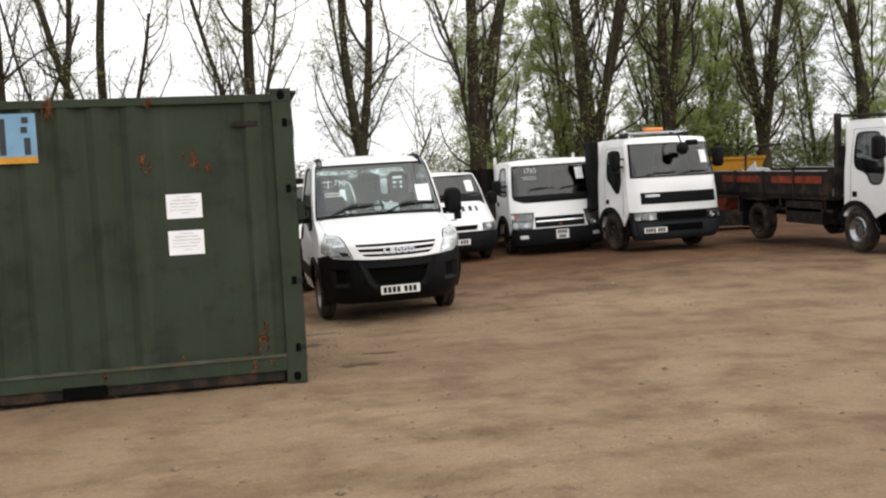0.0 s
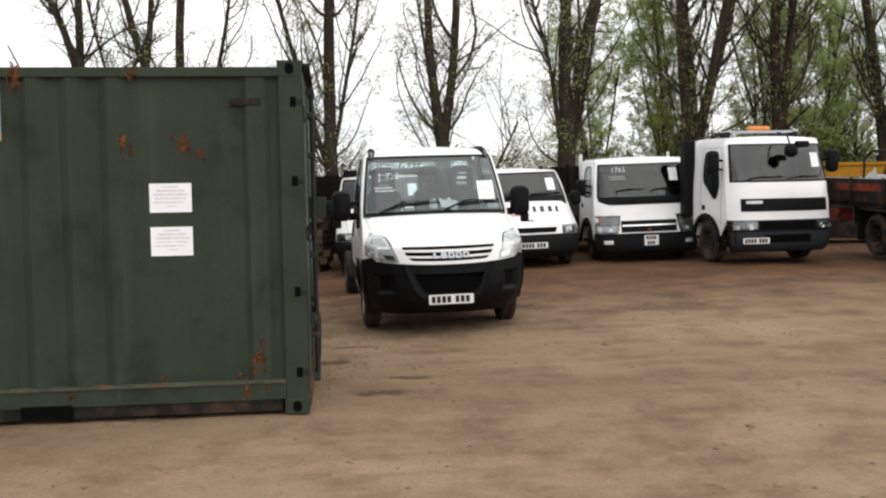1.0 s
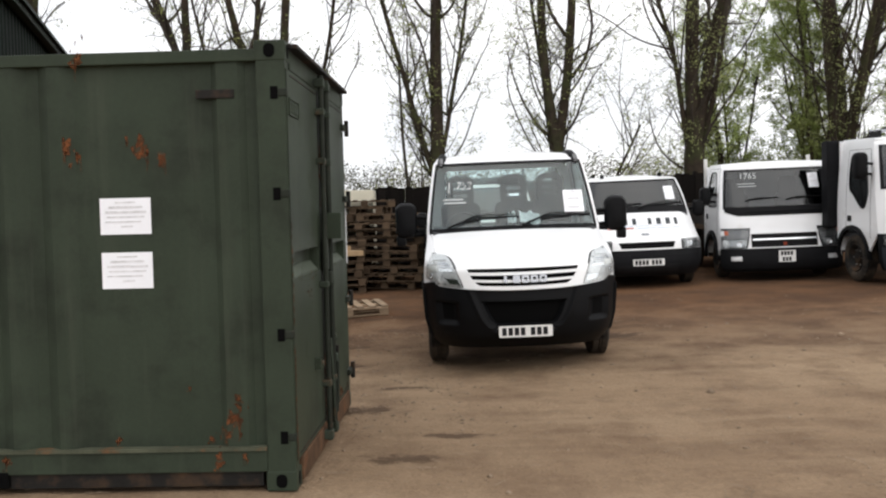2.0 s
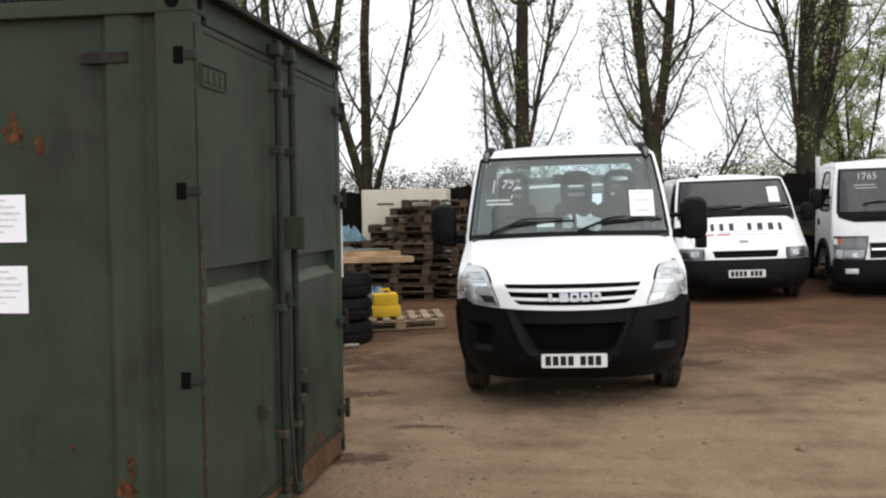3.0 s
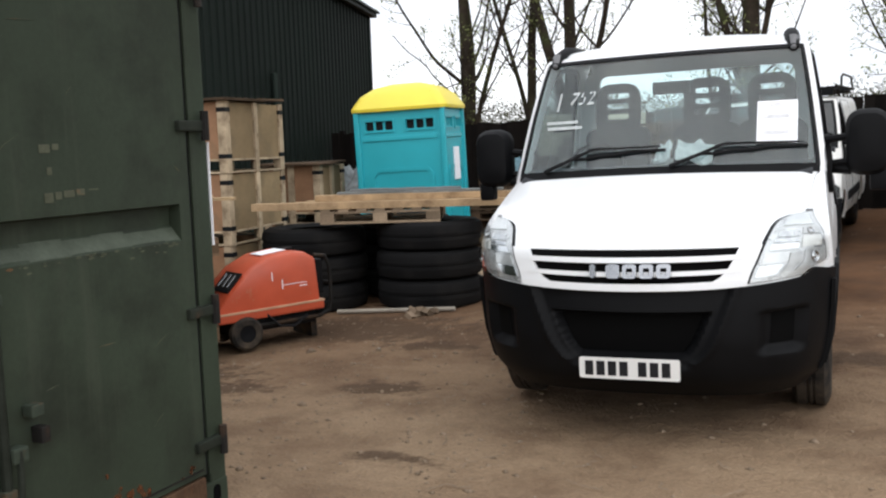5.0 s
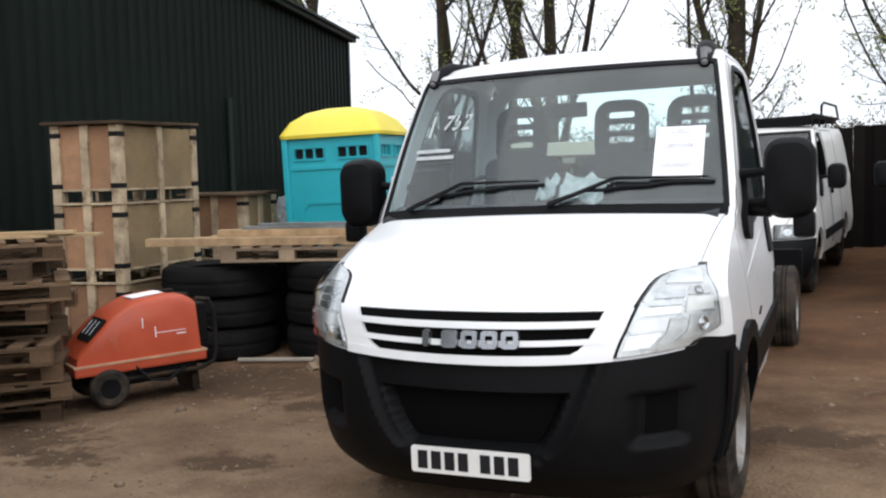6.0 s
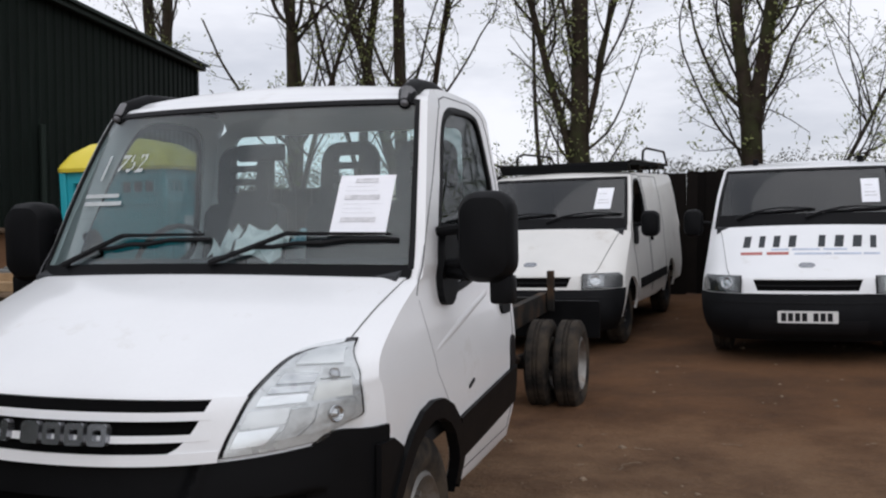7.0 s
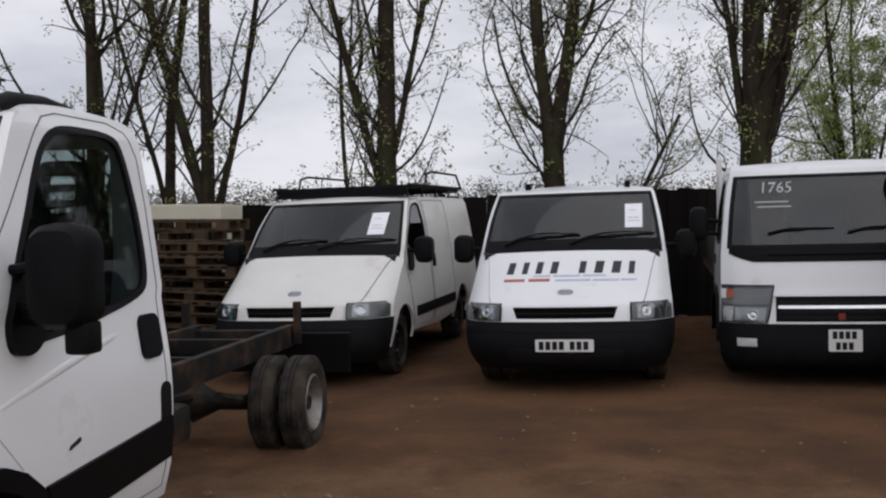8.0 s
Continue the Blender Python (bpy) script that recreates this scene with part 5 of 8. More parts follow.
def lorry():
    t = thing("lorry", stand(8.44, 9.5, 5.0) @ Matrix.Diagonal((1, 1, 0.966, 1)), "white lorry with a flat cab and an amber roof beacon", "truck", "parked vehicles")
    sh = Shell([(0.12, 0.25, 0.94, 0.06, 0.16, 0), (0.03, 0.35, 1.0, 0.07, 0.2, 0), (0.0, 0.51, 1.03, 0.07, 0.22, 0), (0.0, 0.72, 1.04, 0.07, 0.22, 0), (0.02, 0.86, 1.045, 0.07, 0.22, 0), (0.03, 1.02, 1.045, 0.08, 0.22, 0), (0.05, 1.20, 1.045, 0.08, 0.22, 0), (0.08, 1.40, 1.04, 0.09, 0.22, 0), (0.12, 1.56, 1.035, 0.09, 0.2, 0), (0.22, 1.90, 1.01, 0.09, 0.17, 0), (0.34, 2.26, 0.97, 0.09, 0.14, 0), (0.42, 2.36, 0.95, 0.07, 0.1, 0.02), (0.62, 2.44, 0.93, 0.03, 0.03, 0.04), (1.65, 2.46, 0.92, 0, 0, 0.04)])
    win = [(0.60, 1.50), (0.62, 1.60), (0.72, 2.10), (0.80, 2.18), (1.20, 2.18), (1.28, 2.10), (1.28, 1.58), (1.10, 1.46), (0.86, 1.24), (0.70, 1.24)]
    b, ws = forward_cab(t, sh, 3.9, (4.95, 6.25, 0.82), (8.0, 10.1), 0.50, 1.65, win, M_DGLASS, 1.12, 0.40, (2.7, 3.75, 0.56, 0.95, 0.0))
    part("lower_grille", patch(sh, 2.75, 3.65, -0.53, 0.53, 4, 14, 0.02, 0.02), M_OPENING_SHADE, b)
    part("lower_grille", patch(sh, 1.5, 2.3, -0.45, 0.45, 4, 14, 0.02, 0.02), M_OPENING_SHADE, b)
    part("valance", patch(sh, 0.3, 2.55, -0.97, 0.97, 6, 20, 0.018, 0.01), M_VALANCE, b, "grey lower bumper moulding", smooth=True)
    part("badge", patch(sh, 5.75, 6.05, -0.74, -0.46, 2, 4, 0.03, 0.01), M_BADGE, t, "plain metal badge")
    plate(b, lambda u, v, d: sh.at(-0.62, 1.75) + Vector((u, -0.06 - d, v)), 0.52, 0.111)
    note(sh, t, 0.62, 0.80, 1.82, 2.10, lines=5)
    wipers(sh, t, 1.60, ((-0.70, -0.05), (0.05, 0.70)), 0.05)
    for side in (-1, 1):
        mirror(t, side, 1.22, 0.50, 1.95, 0.2, 0.45, 2)
        wheel(t, side * 0.90, 1.12, 0.40, 0.22, side, 0.24, M_FRAME)
        wheel(t, side * 0.88, 4.3, 0.40, 0.24, side, 0.24, dual=True)
        part("chassis_rail", boxes((side * 0.42 - 0.04, side * 0.42 + 0.04, 1.5, 6.0, 0.70, 0.92)), M_FRAME, t)
    part("load_body", boxes((-1.08, 1.08, 2.0, 6.0, 0.95, 1.95), bev=0.02), M_DARK, t, "dark high-sided load body")
    part("intake_duct", boxes((-1.20, -0.90, 1.68, 1.92, 0.9, 2.42), bev=0.03), M_DARK, t, "black air intake stack behind the cab")
    part("front_mirror", lathe(bmesh.new(), [(-0.05, 0.0), (-0.05, 0.08), (-0.02, 0.125), (0.03, 0.13), (0.04, 0.0)], 20, "x", Matrix.Translation((0.02, -0.06, 2.14)) @ Matrix.Rotation(radians(90), 4, "Z")), M_BLACK, t, smooth=True)
    part("second_mirror", boxes((0.10, 0.36, -0.10, -0.02, 2.20, 2.32), bev=0.03), M_BLACK, t, smooth=True)
    part("mirror_arm", tube(bmesh.new(), [(-0.03, -0.08, 2.28), (-0.02, 0.02, 2.42), (0.02, 0.4, 2.50)], 0.018, 6), M_BLACK, t)
    bar = new("beacon_bar")
    bar.parent = t
    part("bar", tube(bmesh.new(), [(-0.75, 0.95, 2.54), (0.75, 0.95, 2.54)], 0.025, 8), M_BADGE, bar)
    part("bar", tube(bmesh.new(), [(-0.75, 1.15, 2.54), (0.75, 1.15, 2.54)], 0.025, 8), M_BADGE, bar)
    for x in (-0.7, 0.7):
        part("foot", boxes((x - 0.03, x + 0.03, 0.9, 1.2, 2.40, 2.54)), M_SEAL, bar)
    part("beacon", boxes((-0.22, 0.22, 0.98, 1.12, 2.56, 2.66), bev=0.04), M_AMBER, bar, "amber beacon", smooth=True)


lorry()


def tipper():
    t = thing("tipper_truck", stand(11.38, 5.34, 0), "white cab tipper truck with a rusty red-striped body", "truck", "parked vehicles")
    sh = Shell([(0.12, 0.40, 0.92, 0.06, 0.16, 0), (0.02, 0.50, 0.98, 0.07, 0.2, 0), (0.0, 0.70, 1.01, 0.07, 0.2, 0), (0.02, 0.86, 1.02, 0.07, 0.2, 0), (0.04, 1.1, 1.02, 0.08, 0.2, 0), (0.08, 1.35, 1.015, 0.08, 0.2, 0), (0.14, 1.52, 1.01, 0.09, 0.18, 0), (0.28, 1.9, 0.97, 0.09, 0.15, 0), (0.42, 2.2, 0.93, 0.08, 0.1, 0), (0.56, 2.30, 0.90, 0.05, 0.06, 0.02), (0.8, 2.36, 0.89, 0, 0, 0.03), (1.62, 2.38, 0.89, 0, 0, 0.03)])
    win = [(0.52, 1.46), (0.56, 1.60), (0.70, 2.05), (0.78, 2.14), (1.30, 2.14), (1.38, 2.06), (1.38, 1.50), (1.0, 1.40), (0.9, 1.2), (0.6, 1.2)]
    forward_cab(t, sh, 2.9, (3.4, 4.4, 0.7), (6.0, 8.1), 0.62, 1.62, win, M_DGLASS, 1.28, 0.38, (1.8, 2.7, 0.66, 0.92, 0.0))
    for side in (-1, 1):
        mirror(t, side, 1.20, 0.42, 1.85, 0.2, 0.42, 2)
        wheel(t, side * 0.90, 1.28, 0.39, 0.22, side, 0.23, M_BADGE)
        wheel(t, side * 0.88, 4.58, 0.39, 0.26, side, 0.23, M_FRAME, dual=True)
        part("tool_box", boxes((side * 0.82 - 0.2, side * 0.82 + 0.2, 2.3, 3.5, 0.42, 0.86), bev=0.02), M_FRAME, t, "dark steel side locker")
        part("tail_guard", boxes((side * 0.86 - 0.16, side * 0.86 + 0.16, 5.9, 6.4, 0.56, 0.82), bev=0.02), M_REDWORN, t, "faded red rear guard")
        part("mud_flap", boxes((side * 0.88 - 0.16, side * 0.88 + 0.16, 5.12, 5.14, 0.25, 0.85)), M_SEAL, t)
        part("chassis_rail", boxes((side * 0.40 - 0.04, side * 0.40 + 0.04, 1.5, 6.3, 0.74, 0.94)), M_FRAME, t)
        body = part("drop_side", boxes((side * 1.06 - 0.025, side * 1.06 + 0.025, 1.95, 6.5, 0.98, 1.44), bev=0.01), M_FRAME, t, "rusty dark steel drop side")
        for y0, y1 in ((2.2, 3.9), (4.3, 5.9)):
            part("red_panel", boxes((side * 1.09 - 0.004, side * 1.09 + 0.004, y0, y1, 1.21, 1.35)), M_REDWORN, body, "faded red stripe")
        part("top_lip", boxes((side * 1.06 - 0.03, side * 1.06 + 0.03, 2.0, 6.3, 1.441, 1.455), bev=0.004), M_SEAM, body, "pale rubbed top edge")
        for y in (1.97, 3.1, 4.2, 5.3, 6.45):
            part("stake", boxes((side * 1.095 - 0.02, side * 1.095 + 0.02, y - 0.03, y + 0.03, 0.94, 1.46)), M_FRAME, body)
        part("mudguard", boxes((side * 0.90 - 0.18, side * 0.90 + 0.18, 4.05, 5.1, 0.84, 0.88), bev=0.01), M_FRAME, t)
        part("side_guard", boxes((side * 1.0 - 0.02, side * 1.0 + 0.02, 2.0, 3.9, 0.66, 0.72)), M_FRAME, t)
        for y in (2.2, 3.7):
            part("guard_post", boxes((side * 1.0 - 0.02, side * 1.0 + 0.02, y - 0.03, y + 0.03, 0.66, 1.1)), M_FRAME, t)
        part("head_post", boxes((side * 0.95 - 0.05, side * 0.95 + 0.05, 1.85, 1.95, 0.9, 2.5), bev=0.01), M_FRAME, t)
    part("load_floor", boxes((-1.05, 1.05, 1.9, 6.5, 0.90, 0.98)), M_FRAME, t)
    part("sub_frame", boxes((-0.5, 0.5, 2.0, 6.2, 0.50, 0.90), bev=0.02), M_FRAME, t, "dark gearbox, tanks and ram under the body")
    part("head_panel", boxes((-0.95, 0.95, 1.86, 1.90, 1.0, 1.9)), M_FRAME, t)
    part("head_bar", tube(bmesh.new(), [(-1.0, 1.9, 2.45), (1.0, 1.9, 2.45)], 0.03, 6), M_FRAME, t)
    part("load_hoop", tube(bmesh.new(), [(-0.9, 5.2, 1.1), (-0.9, 5.2, 1.82), (-0.8, 5.1, 1.97), (-0.8, 4.0, 1.99)], 0.025, 6), M_FRAME, t)
    part("tailboard", boxes((-1.05, 1.05, 6.5, 6.54, 0.9, 1.44)), M_FRAME, t)


tipper()


# ---- container ----
def blotch(rng, u, v, r, n=14, tall=1.0):
    return [(u + r * rng.uniform(0.45, 1.1) * math.cos(2 * math.pi * k / n), v + tall * r * rng.uniform(0.45, 1.1) * math.sin(2 * math.pi * k / n)) for k in range(n)]


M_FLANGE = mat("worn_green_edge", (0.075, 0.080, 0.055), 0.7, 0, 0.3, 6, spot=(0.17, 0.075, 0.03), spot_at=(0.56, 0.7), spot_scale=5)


# Paler green that paints the sky light on the groove's slope.
M_SLOPE_SHEEN = mat("slope_sheen_green", (0.072, 0.085, 0.064), 0.55, 0, 0.25, 9)
M_SILL = mat("rusty_sill", (0.085, 0.050, 0.030), 0.85, 0, 0.4, 8, bump=0.3, bscale=60, spot=(0.15, 0.065, 0.03), spot_at=(0.55, 0.75), spot_scale=6)
M_ROD = mat("dark_green_bar", (0.022, 0.026, 0.020), 0.55, 0, 0.3, 6, bump=0.2, bscale=60, spot=(0.07, 0.042, 0.026), spot_at=(0.58, 0.75), spot_scale=9)
M_WORN = mat("worn_green_bar", (0.038, 0.048, 0.036), 0.6, 0, 0.3, 5, bump=0.2, bscale=60, spot=(0.10, 0.055, 0.03), spot_at=(0.54, 0.72), spot_scale=9)


def container():
    c = thing("shipping_container", pose(0, 0, 0), "dark green steel shipping container with rust patches and closed doors", "container")
    L, W, H = 6.06, 2.438, 2.591
    # corrugated long sides: a folded sheet
    line = [(-0.17, 0.05), (-0.24, 0.05), (-0.28, 0.02), (-0.40, 0.02), (-0.44, 0.055), (-0.56, 0.055), (-0.60, 0.05), (-1.24, 0.05)]
    x = -1.24
    while x > -L + 0.5:
        line += [(x - 0.068, 0.014), (x - 0.140, 0.014), (x - 0.208, 0.055), (x - 0.276, 0.055)]
        x -= 0.276
    line.append((-L + 0.17, 0.05))
    for name, fy in (("side_wall", lambda v: v), ("side_wall", lambda v: W - v)):
        loop = line + [(a, b + 0.004) for a, b in reversed(line)]
        bm = bmesh.new()
        lo = [bm.verts.new((a, fy(b), 0.25)) for a, b in loop]
        hi = [bm.verts.new((a, fy(b), 2.50)) for a, b in loop]
        for k in range(len(loop)):
            q = (k + 1) % len(loop)
            bm.faces.new((lo[k], lo[q], hi[q], hi[k]))
        part(name, bm, M_GREEN, c, "green corrugated steel side")
    part("roof", boxes((-L + 0.1, -0.1, 0.06, W - 0.06, 2.52, 2.55)), M_GREEN, c)
    part("floor", boxes((-L + 0.1, -0.05, 0.06, W - 0.06, 0.14, 0.20)), M_OLDWOOD, c)
    part("end_wall", boxes((-L + 0.02, -L + 0.06, 0.1, W - 0.1, 0.2, 2.5)), M_GREEN, c)
    for yy in (0, W):
        a, b = (0.004, 0.07) if yy == 0 else (W - 0.07, W - 0.004)
        part("top_rail", boxes((-L + 0.17, -0.17, a, b, 2.475, 2.545), bev=0.006), M_GREEN, c)
        r = part("bottom_rail", boxes((-L + 0.17, -0.17, a, b, 0.115, 0.26), bev=0.006), M_GREEN, c)
        part("rail_flange", boxes((-L + 0.17, -0.17, a - 0.012 if yy == 0 else a, b if yy == 0 else b + 0.012, 0.24, 0.262)), M_FLANGE if yy == 0 else M_GREEN, r)
        part("lower_skirt", boxes((-L + 0.2, -0.2, a + 0.02, b - 0.02, 0.03, 0.12)), M_FRAME, c)
        for fx in (-1.87, -4.2):
            # Pocket drawn as a near-black block, its inner shade painted.
            part("fork_pocket", boxes((fx - 0.18, fx + 0.18, a - 0.004 if yy == 0 else a, b if yy == 0 else b + 0.004, 0.035, 0.135), bev=0.01), M_OPENING_SHADE, c)
    for xx in (0, -L):
        for yy in (0, W):
            x0, x1 = (xx - 0.17, xx - 0.004) if xx == 0 else (xx + 0.004, xx + 0.17)
            y0, y1 = (yy + 0.004, yy + 0.11) if yy == 0 else (yy - 0.11, yy - 0.004)
            part("corner_post", boxes((x0, x1, y0, y1, 0.1, 2.48), bev=0.008), M_GREEN, c)
            for z0, z1 in ((0.0, 0.118), (H - 0.118, H)):
                k = part("corner_casting", boxes((xx - 0.178 if xx == 0 else xx, xx if xx == 0 else xx + 0.178, yy if yy == 0 else yy - 0.162, yy + 0.162 if yy == 0 else yy, z0, z1), bev=0.01), M_GREEN, c, "cast corner block with holes")
                zc = (z0 + z1) / 2
                xc, yc = (xx - 0.089 if xx == 0 else xx + 0.089), (yy + 0.081 if yy == 0 else yy - 0.081)
                s = -1 if yy == 0 else 1
                part("hole", sheet(bmesh.new(), rounded(xc - 0.032, xc + 0.032, zc - 0.04, zc + 0.04, 0.03), [], lambda u, v, d: Vector((u, yy + s * (0.0025 - d), v)), 0.004), M_OPENING_SHADE, k)
                s2 = 1 if xx == 0 else -1
                part("hole", sheet(bmesh.new(), rounded(yc - 0.025, yc + 0.025, zc - 0.04, zc + 0.04, 0.024), [], lambda u, v, d: Vector((xx + s2 * (0.0025 - d), u, v)), 0.004), M_OPENING_SHADE, k)
    # hinge pockets on the corner of the near door post, their depth drawn as near-black shade
    for z in (2.25, 1.675, 0.865, 0.27):
        part("hinge_pocket", boxes((-0.088, -0.046, -0.001, 0.05, z + 0.006, z + 0.078)), M_OPENING_SHADE, c)
        part("hinge_lug", boxes((-0.047, 0.006, -0.002, 0.05, z + 0.020, z + 0.066), bev=0.008), M_ROD, c)
    for z in (2.25, 1.675, 0.865, 0.27):
        part("hinge", boxes((-0.02, 0.030, W - 0.215, W - 0.045, z + 0.012, z + 0.058), bev=0.008), M_ROD, c)
        part("hinge_pin", tube(bmesh.new(), [(0.03, W - 0.050, z - 0.03), (0.03, W - 0.050, z + 0.10)], 0.018, 8), M_FRAME, c)
    # door end
    part("door_header", boxes((-0.10, -0.002, 0.16, W - 0.16, 2.44, 2.58), bev=0.008), M_GREEN, c)
    part("header_lip", boxes((-0.10, 0.055, 0.10, W - 0.14, 2.555, 2.580), bev=0.004), M_FRAME, c)
    part("door_sill", boxes((-0.10, 0.012, 0.16, W - 0.16, 0.02, 0.16), bev=0.008), M_SILL, c, "rusty brown door sill")
    part("hinge_gap", boxes((-0.05, -0.012, W - 0.15, W - 0.122, 0.16, 2.44)), M_SEAL, c)
    part("post_filler", boxes((-0.05, 0.001, W - 0.122, W - 0.105, 0.16, 2.44)), M_GREEN, c)
    face = 0.004
    prof = [(face, 0.17), (face, 1.222), (face - 0.060, 1.292), (face - 0.060, 1.368), (face, 1.380), (face, 2.43)]
    for y0, y1, g0, g1 in ((0.022, 1.062, 0.050, 0.955), (1.090, W - 0.15, 1.275, W - 0.215)):
        d = new("door")
        d.parent = c
        bm = bmesh.new()
        for ya, yb, rows in ((g0, g1, prof), (y0, g0, prof[:1] + prof[-1:]), (g1, y1, prof[:1] + prof[-1:])):
            p = [bm.verts.new((px, ya, pz)) for px, pz in rows]
            q = [bm.verts.new((px, yb, pz)) for px, pz in rows]
            for k in range(len(rows) - 1):
                bm.faces.new((p[k], q[k], q[k + 1], p[k + 1]))
        for yy in (g0, g1):
            bm.faces.new([bm.verts.new((px, yy, pz)) for px, pz in prof[1:5]])
        part("leaf", bm, M_GREEN, d, "green steel door leaf with a pressed groove")
        part("backing", boxes((-0.13, -0.105, max(y0, 0.12), y1, 0.17, 2.43)), M_FRAME, d)
        part("leaf_edge", boxes((-0.10, face - 0.001, y0, y0 + 0.004, 0.17, 2.43)), M_GREEN, d)
        part("leaf_edge", boxes((-0.10, face - 0.001, y1 - 0.004, y1, 0.17, 2.43)), M_GREEN, d)
        for e, f2 in ((2.398, 2.405), (0.192, 0.199)):
            part("edge_fold", boxes((face - 0.004, face + 0.003, y0 + 0.09, y1 - 0.02, e, f2)), M_FRAME, d)
        near = y0 < 1
        ry = 0.985 if near else 1.222
        rod = part("lock_rod", tube(bmesh.new(), [(0.045, ry, 0.06), (0.045, ry, 2.52)], 0.019, 10), M_ROD, d, "dark green vertical locking bar", smooth=True)
        for z in (0.10, 2.47):
            part("cam", boxes((0.005, 0.07, ry - 0.035, ry + 0.035, z - 0.03, z + 0.03), bev=0.008), M_WORN, rod)
        for z in (0.45, 1.12, 1.95, 2.28):
            part("rod_guide", boxes((0.002, 0.068, ry - 0.028, ry + 0.028, z - 0.022, z + 0.022), bev=0.01), M_WORN, rod)
        if near:
            part("handle_catch", boxes((face, 0.045, 0.700, 0.722, 0.585, 0.665), bev=0.006), M_GREEN, d, "small welded catch")
            part("handle_catch", boxes((0.03, 0.055, 0.722, 0.775, 0.605, 0.640), bev=0.006), M_WORN, d)
        else:
            part("handle_catch", boxes((face, 0.055, 1.340, 1.395, 0.690, 0.735), bev=0.006), M_WORN, d, "small welded catch")
            part("handle_catch", boxes((face, 0.060, 1.370, 1.410, 0.590, 0.650), bev=0.006), M_FRAME, d)
            part("hub_block", boxes((0.02, 0.075, 1.235, 1.300, 0.555, 0.610), bev=0.01), M_WORN, d)
            part("handle", tube(bmesh.new(), [(0.065, 1.265, 0.60), (0.070, 1.262, 0.50), (0.066, 1.250, 0.30), (0.060, 1.235, 0.20)], 0.012, 8), M_ROD, d, "steel door lever hanging down")
    part("centre_seal", boxes((-0.03, 0.009, 1.058, 1.094, 0.17, 2.43)), M_SEAL, c)
    part("chain", tube(bmesh.new(), [(0.06, 1.03, 0.75), (0.07, 1.05, 0.40), (0.06, 1.11, 0.18), (0.06, 1.16, 0.10)], 0.009, 6), M_WORN, c)
    part("lock_box", boxes((0.004, 0.145, 1.078, 1.205, 1.425, 1.602), bev=0.006), M_GREEN, c, "welded green lock box")
    part("lock_tongue", boxes((0.020, 0.050, 1.030, 1.120, 1.215, 1.430), bev=0.006), M_WORN, c)
    part("padlock", boxes((0.052, 0.085, 1.010, 1.055, 1.120, 1.205), bev=0.012), M_ROD, c, "small grey padlock")
    part("number_panel", sheet(bmesh.new(), rounded(0.052, 0.350, 2.168, 2.268, 0.004, 1), [rounded(0.058, 0.344, 2.174, 2.262, 0.004, 1)], lambda u, v, d: Vector((face + 0.008 - d, u, v)), 0.008), M_GREEN, c)
    for k in range(4):
        part("number_bar", boxes((face, face + 0.006, 0.078 + 0.066 * k, 0.118 + 0.066 * k, 2.188, 2.248), bev=0.002), M_GREEN, c)
    part("label_strip", boxes((-0.03, 0.002, W + 0.001, W + 0.004, 1.18, 1.64)), M_PAPER, c, "white strip on the far post")
    part("vent", boxes((-0.52, -0.30, 0.012, 0.04, 2.27, 2.32), bev=0.004), M_FRAME, c)
    # blue board and notices on the long side
    sgn = part("blue_board", boxes((-3.0, -2.105, 0.006, 0.016, 2.03, 2.44)), M_PAPER, c, "pale blue board with a yellow lower edge")
    part("blue_field", boxes((-3.0, -2.105, 0.001, 0.008, 2.085, 2.44)), mat("pale_blue_paint", (0.20, 0.36, 0.52), 0.5, 0, 0.12, 6), sgn)
    part("yellow_band", boxes((-3.0, -2.105, 0.001, 0.008, 2.03, 2.083)), mat("ochre_paint", (0.60, 0.30, 0.05), 0.6, 0, 0.2, 8), sgn)
    for a, z0, z1 in ((-2.36, 2.10, 2.40), (-2.17, 2.10, 2.24), (-2.19, 2.28, 2.33), (-2.18, 2.36, 2.41)):
        part("dark_mark", boxes((a - 0.03, a + 0.02, -0.002, 0.003, z0, z1)), M_LETTER, sgn)
    for z0, z1 in ((1.505, 1.715), (1.190, 1.400)):
        n = part("paper_notice", boxes((-1.11, -0.813, 0.045, 0.048, z0, z1)), M_PAPER, c, "white printed notice stuck to the steel")
        for k, (a, b) in enumerate(((0.09, 0.21), (0.05, 0.25), (0.03, 0.27), (0.04, 0.26), (0.03, 0.24), (0.12, 0.19))):
            z = z1 - 0.025 - 0.028 * k
            h = 0.004 if k not in (1, 2) else 0.006
            part("print_bar", boxes((-1.11 + a, -1.11 + b, 0.0435, 0.0455, z - h, z + h)), M_INK, n)
    rng = np.random.default_rng(8)
    spots = [(-1.30, 2.02, 0.055, 0.018), (-1.24, 1.96, 0.03, 0.05), (-0.86, 2.0, 0.05, 0.049), (-0.74, 1.94, 0.03, 0.049), (-0.36, 0.42, 0.055, 0.018), (-0.33, 0.52, 0.04, 0.018), (-0.40, 0.33, 0.03, 0.018), (-0.45, 0.19, 0.04, 0.002), (-0.5, 0.30, 0.02, 0.05), (-1.05, 0.30, 0.02, 0.049), (-2.0, 2.49, 0.06, 0.002), (-1.2, 2.50, 0.04, 0.002), (-0.30, 0.20, 0.02, 0.002), (-1.7, 0.20, 0.03, 0.002), (-0.62, 0.60, 0.012, 0.049)]
    spots = [(x, z, r * (1.15 if z > 1.5 else 0.95), q) for x, z, r, q in spots]
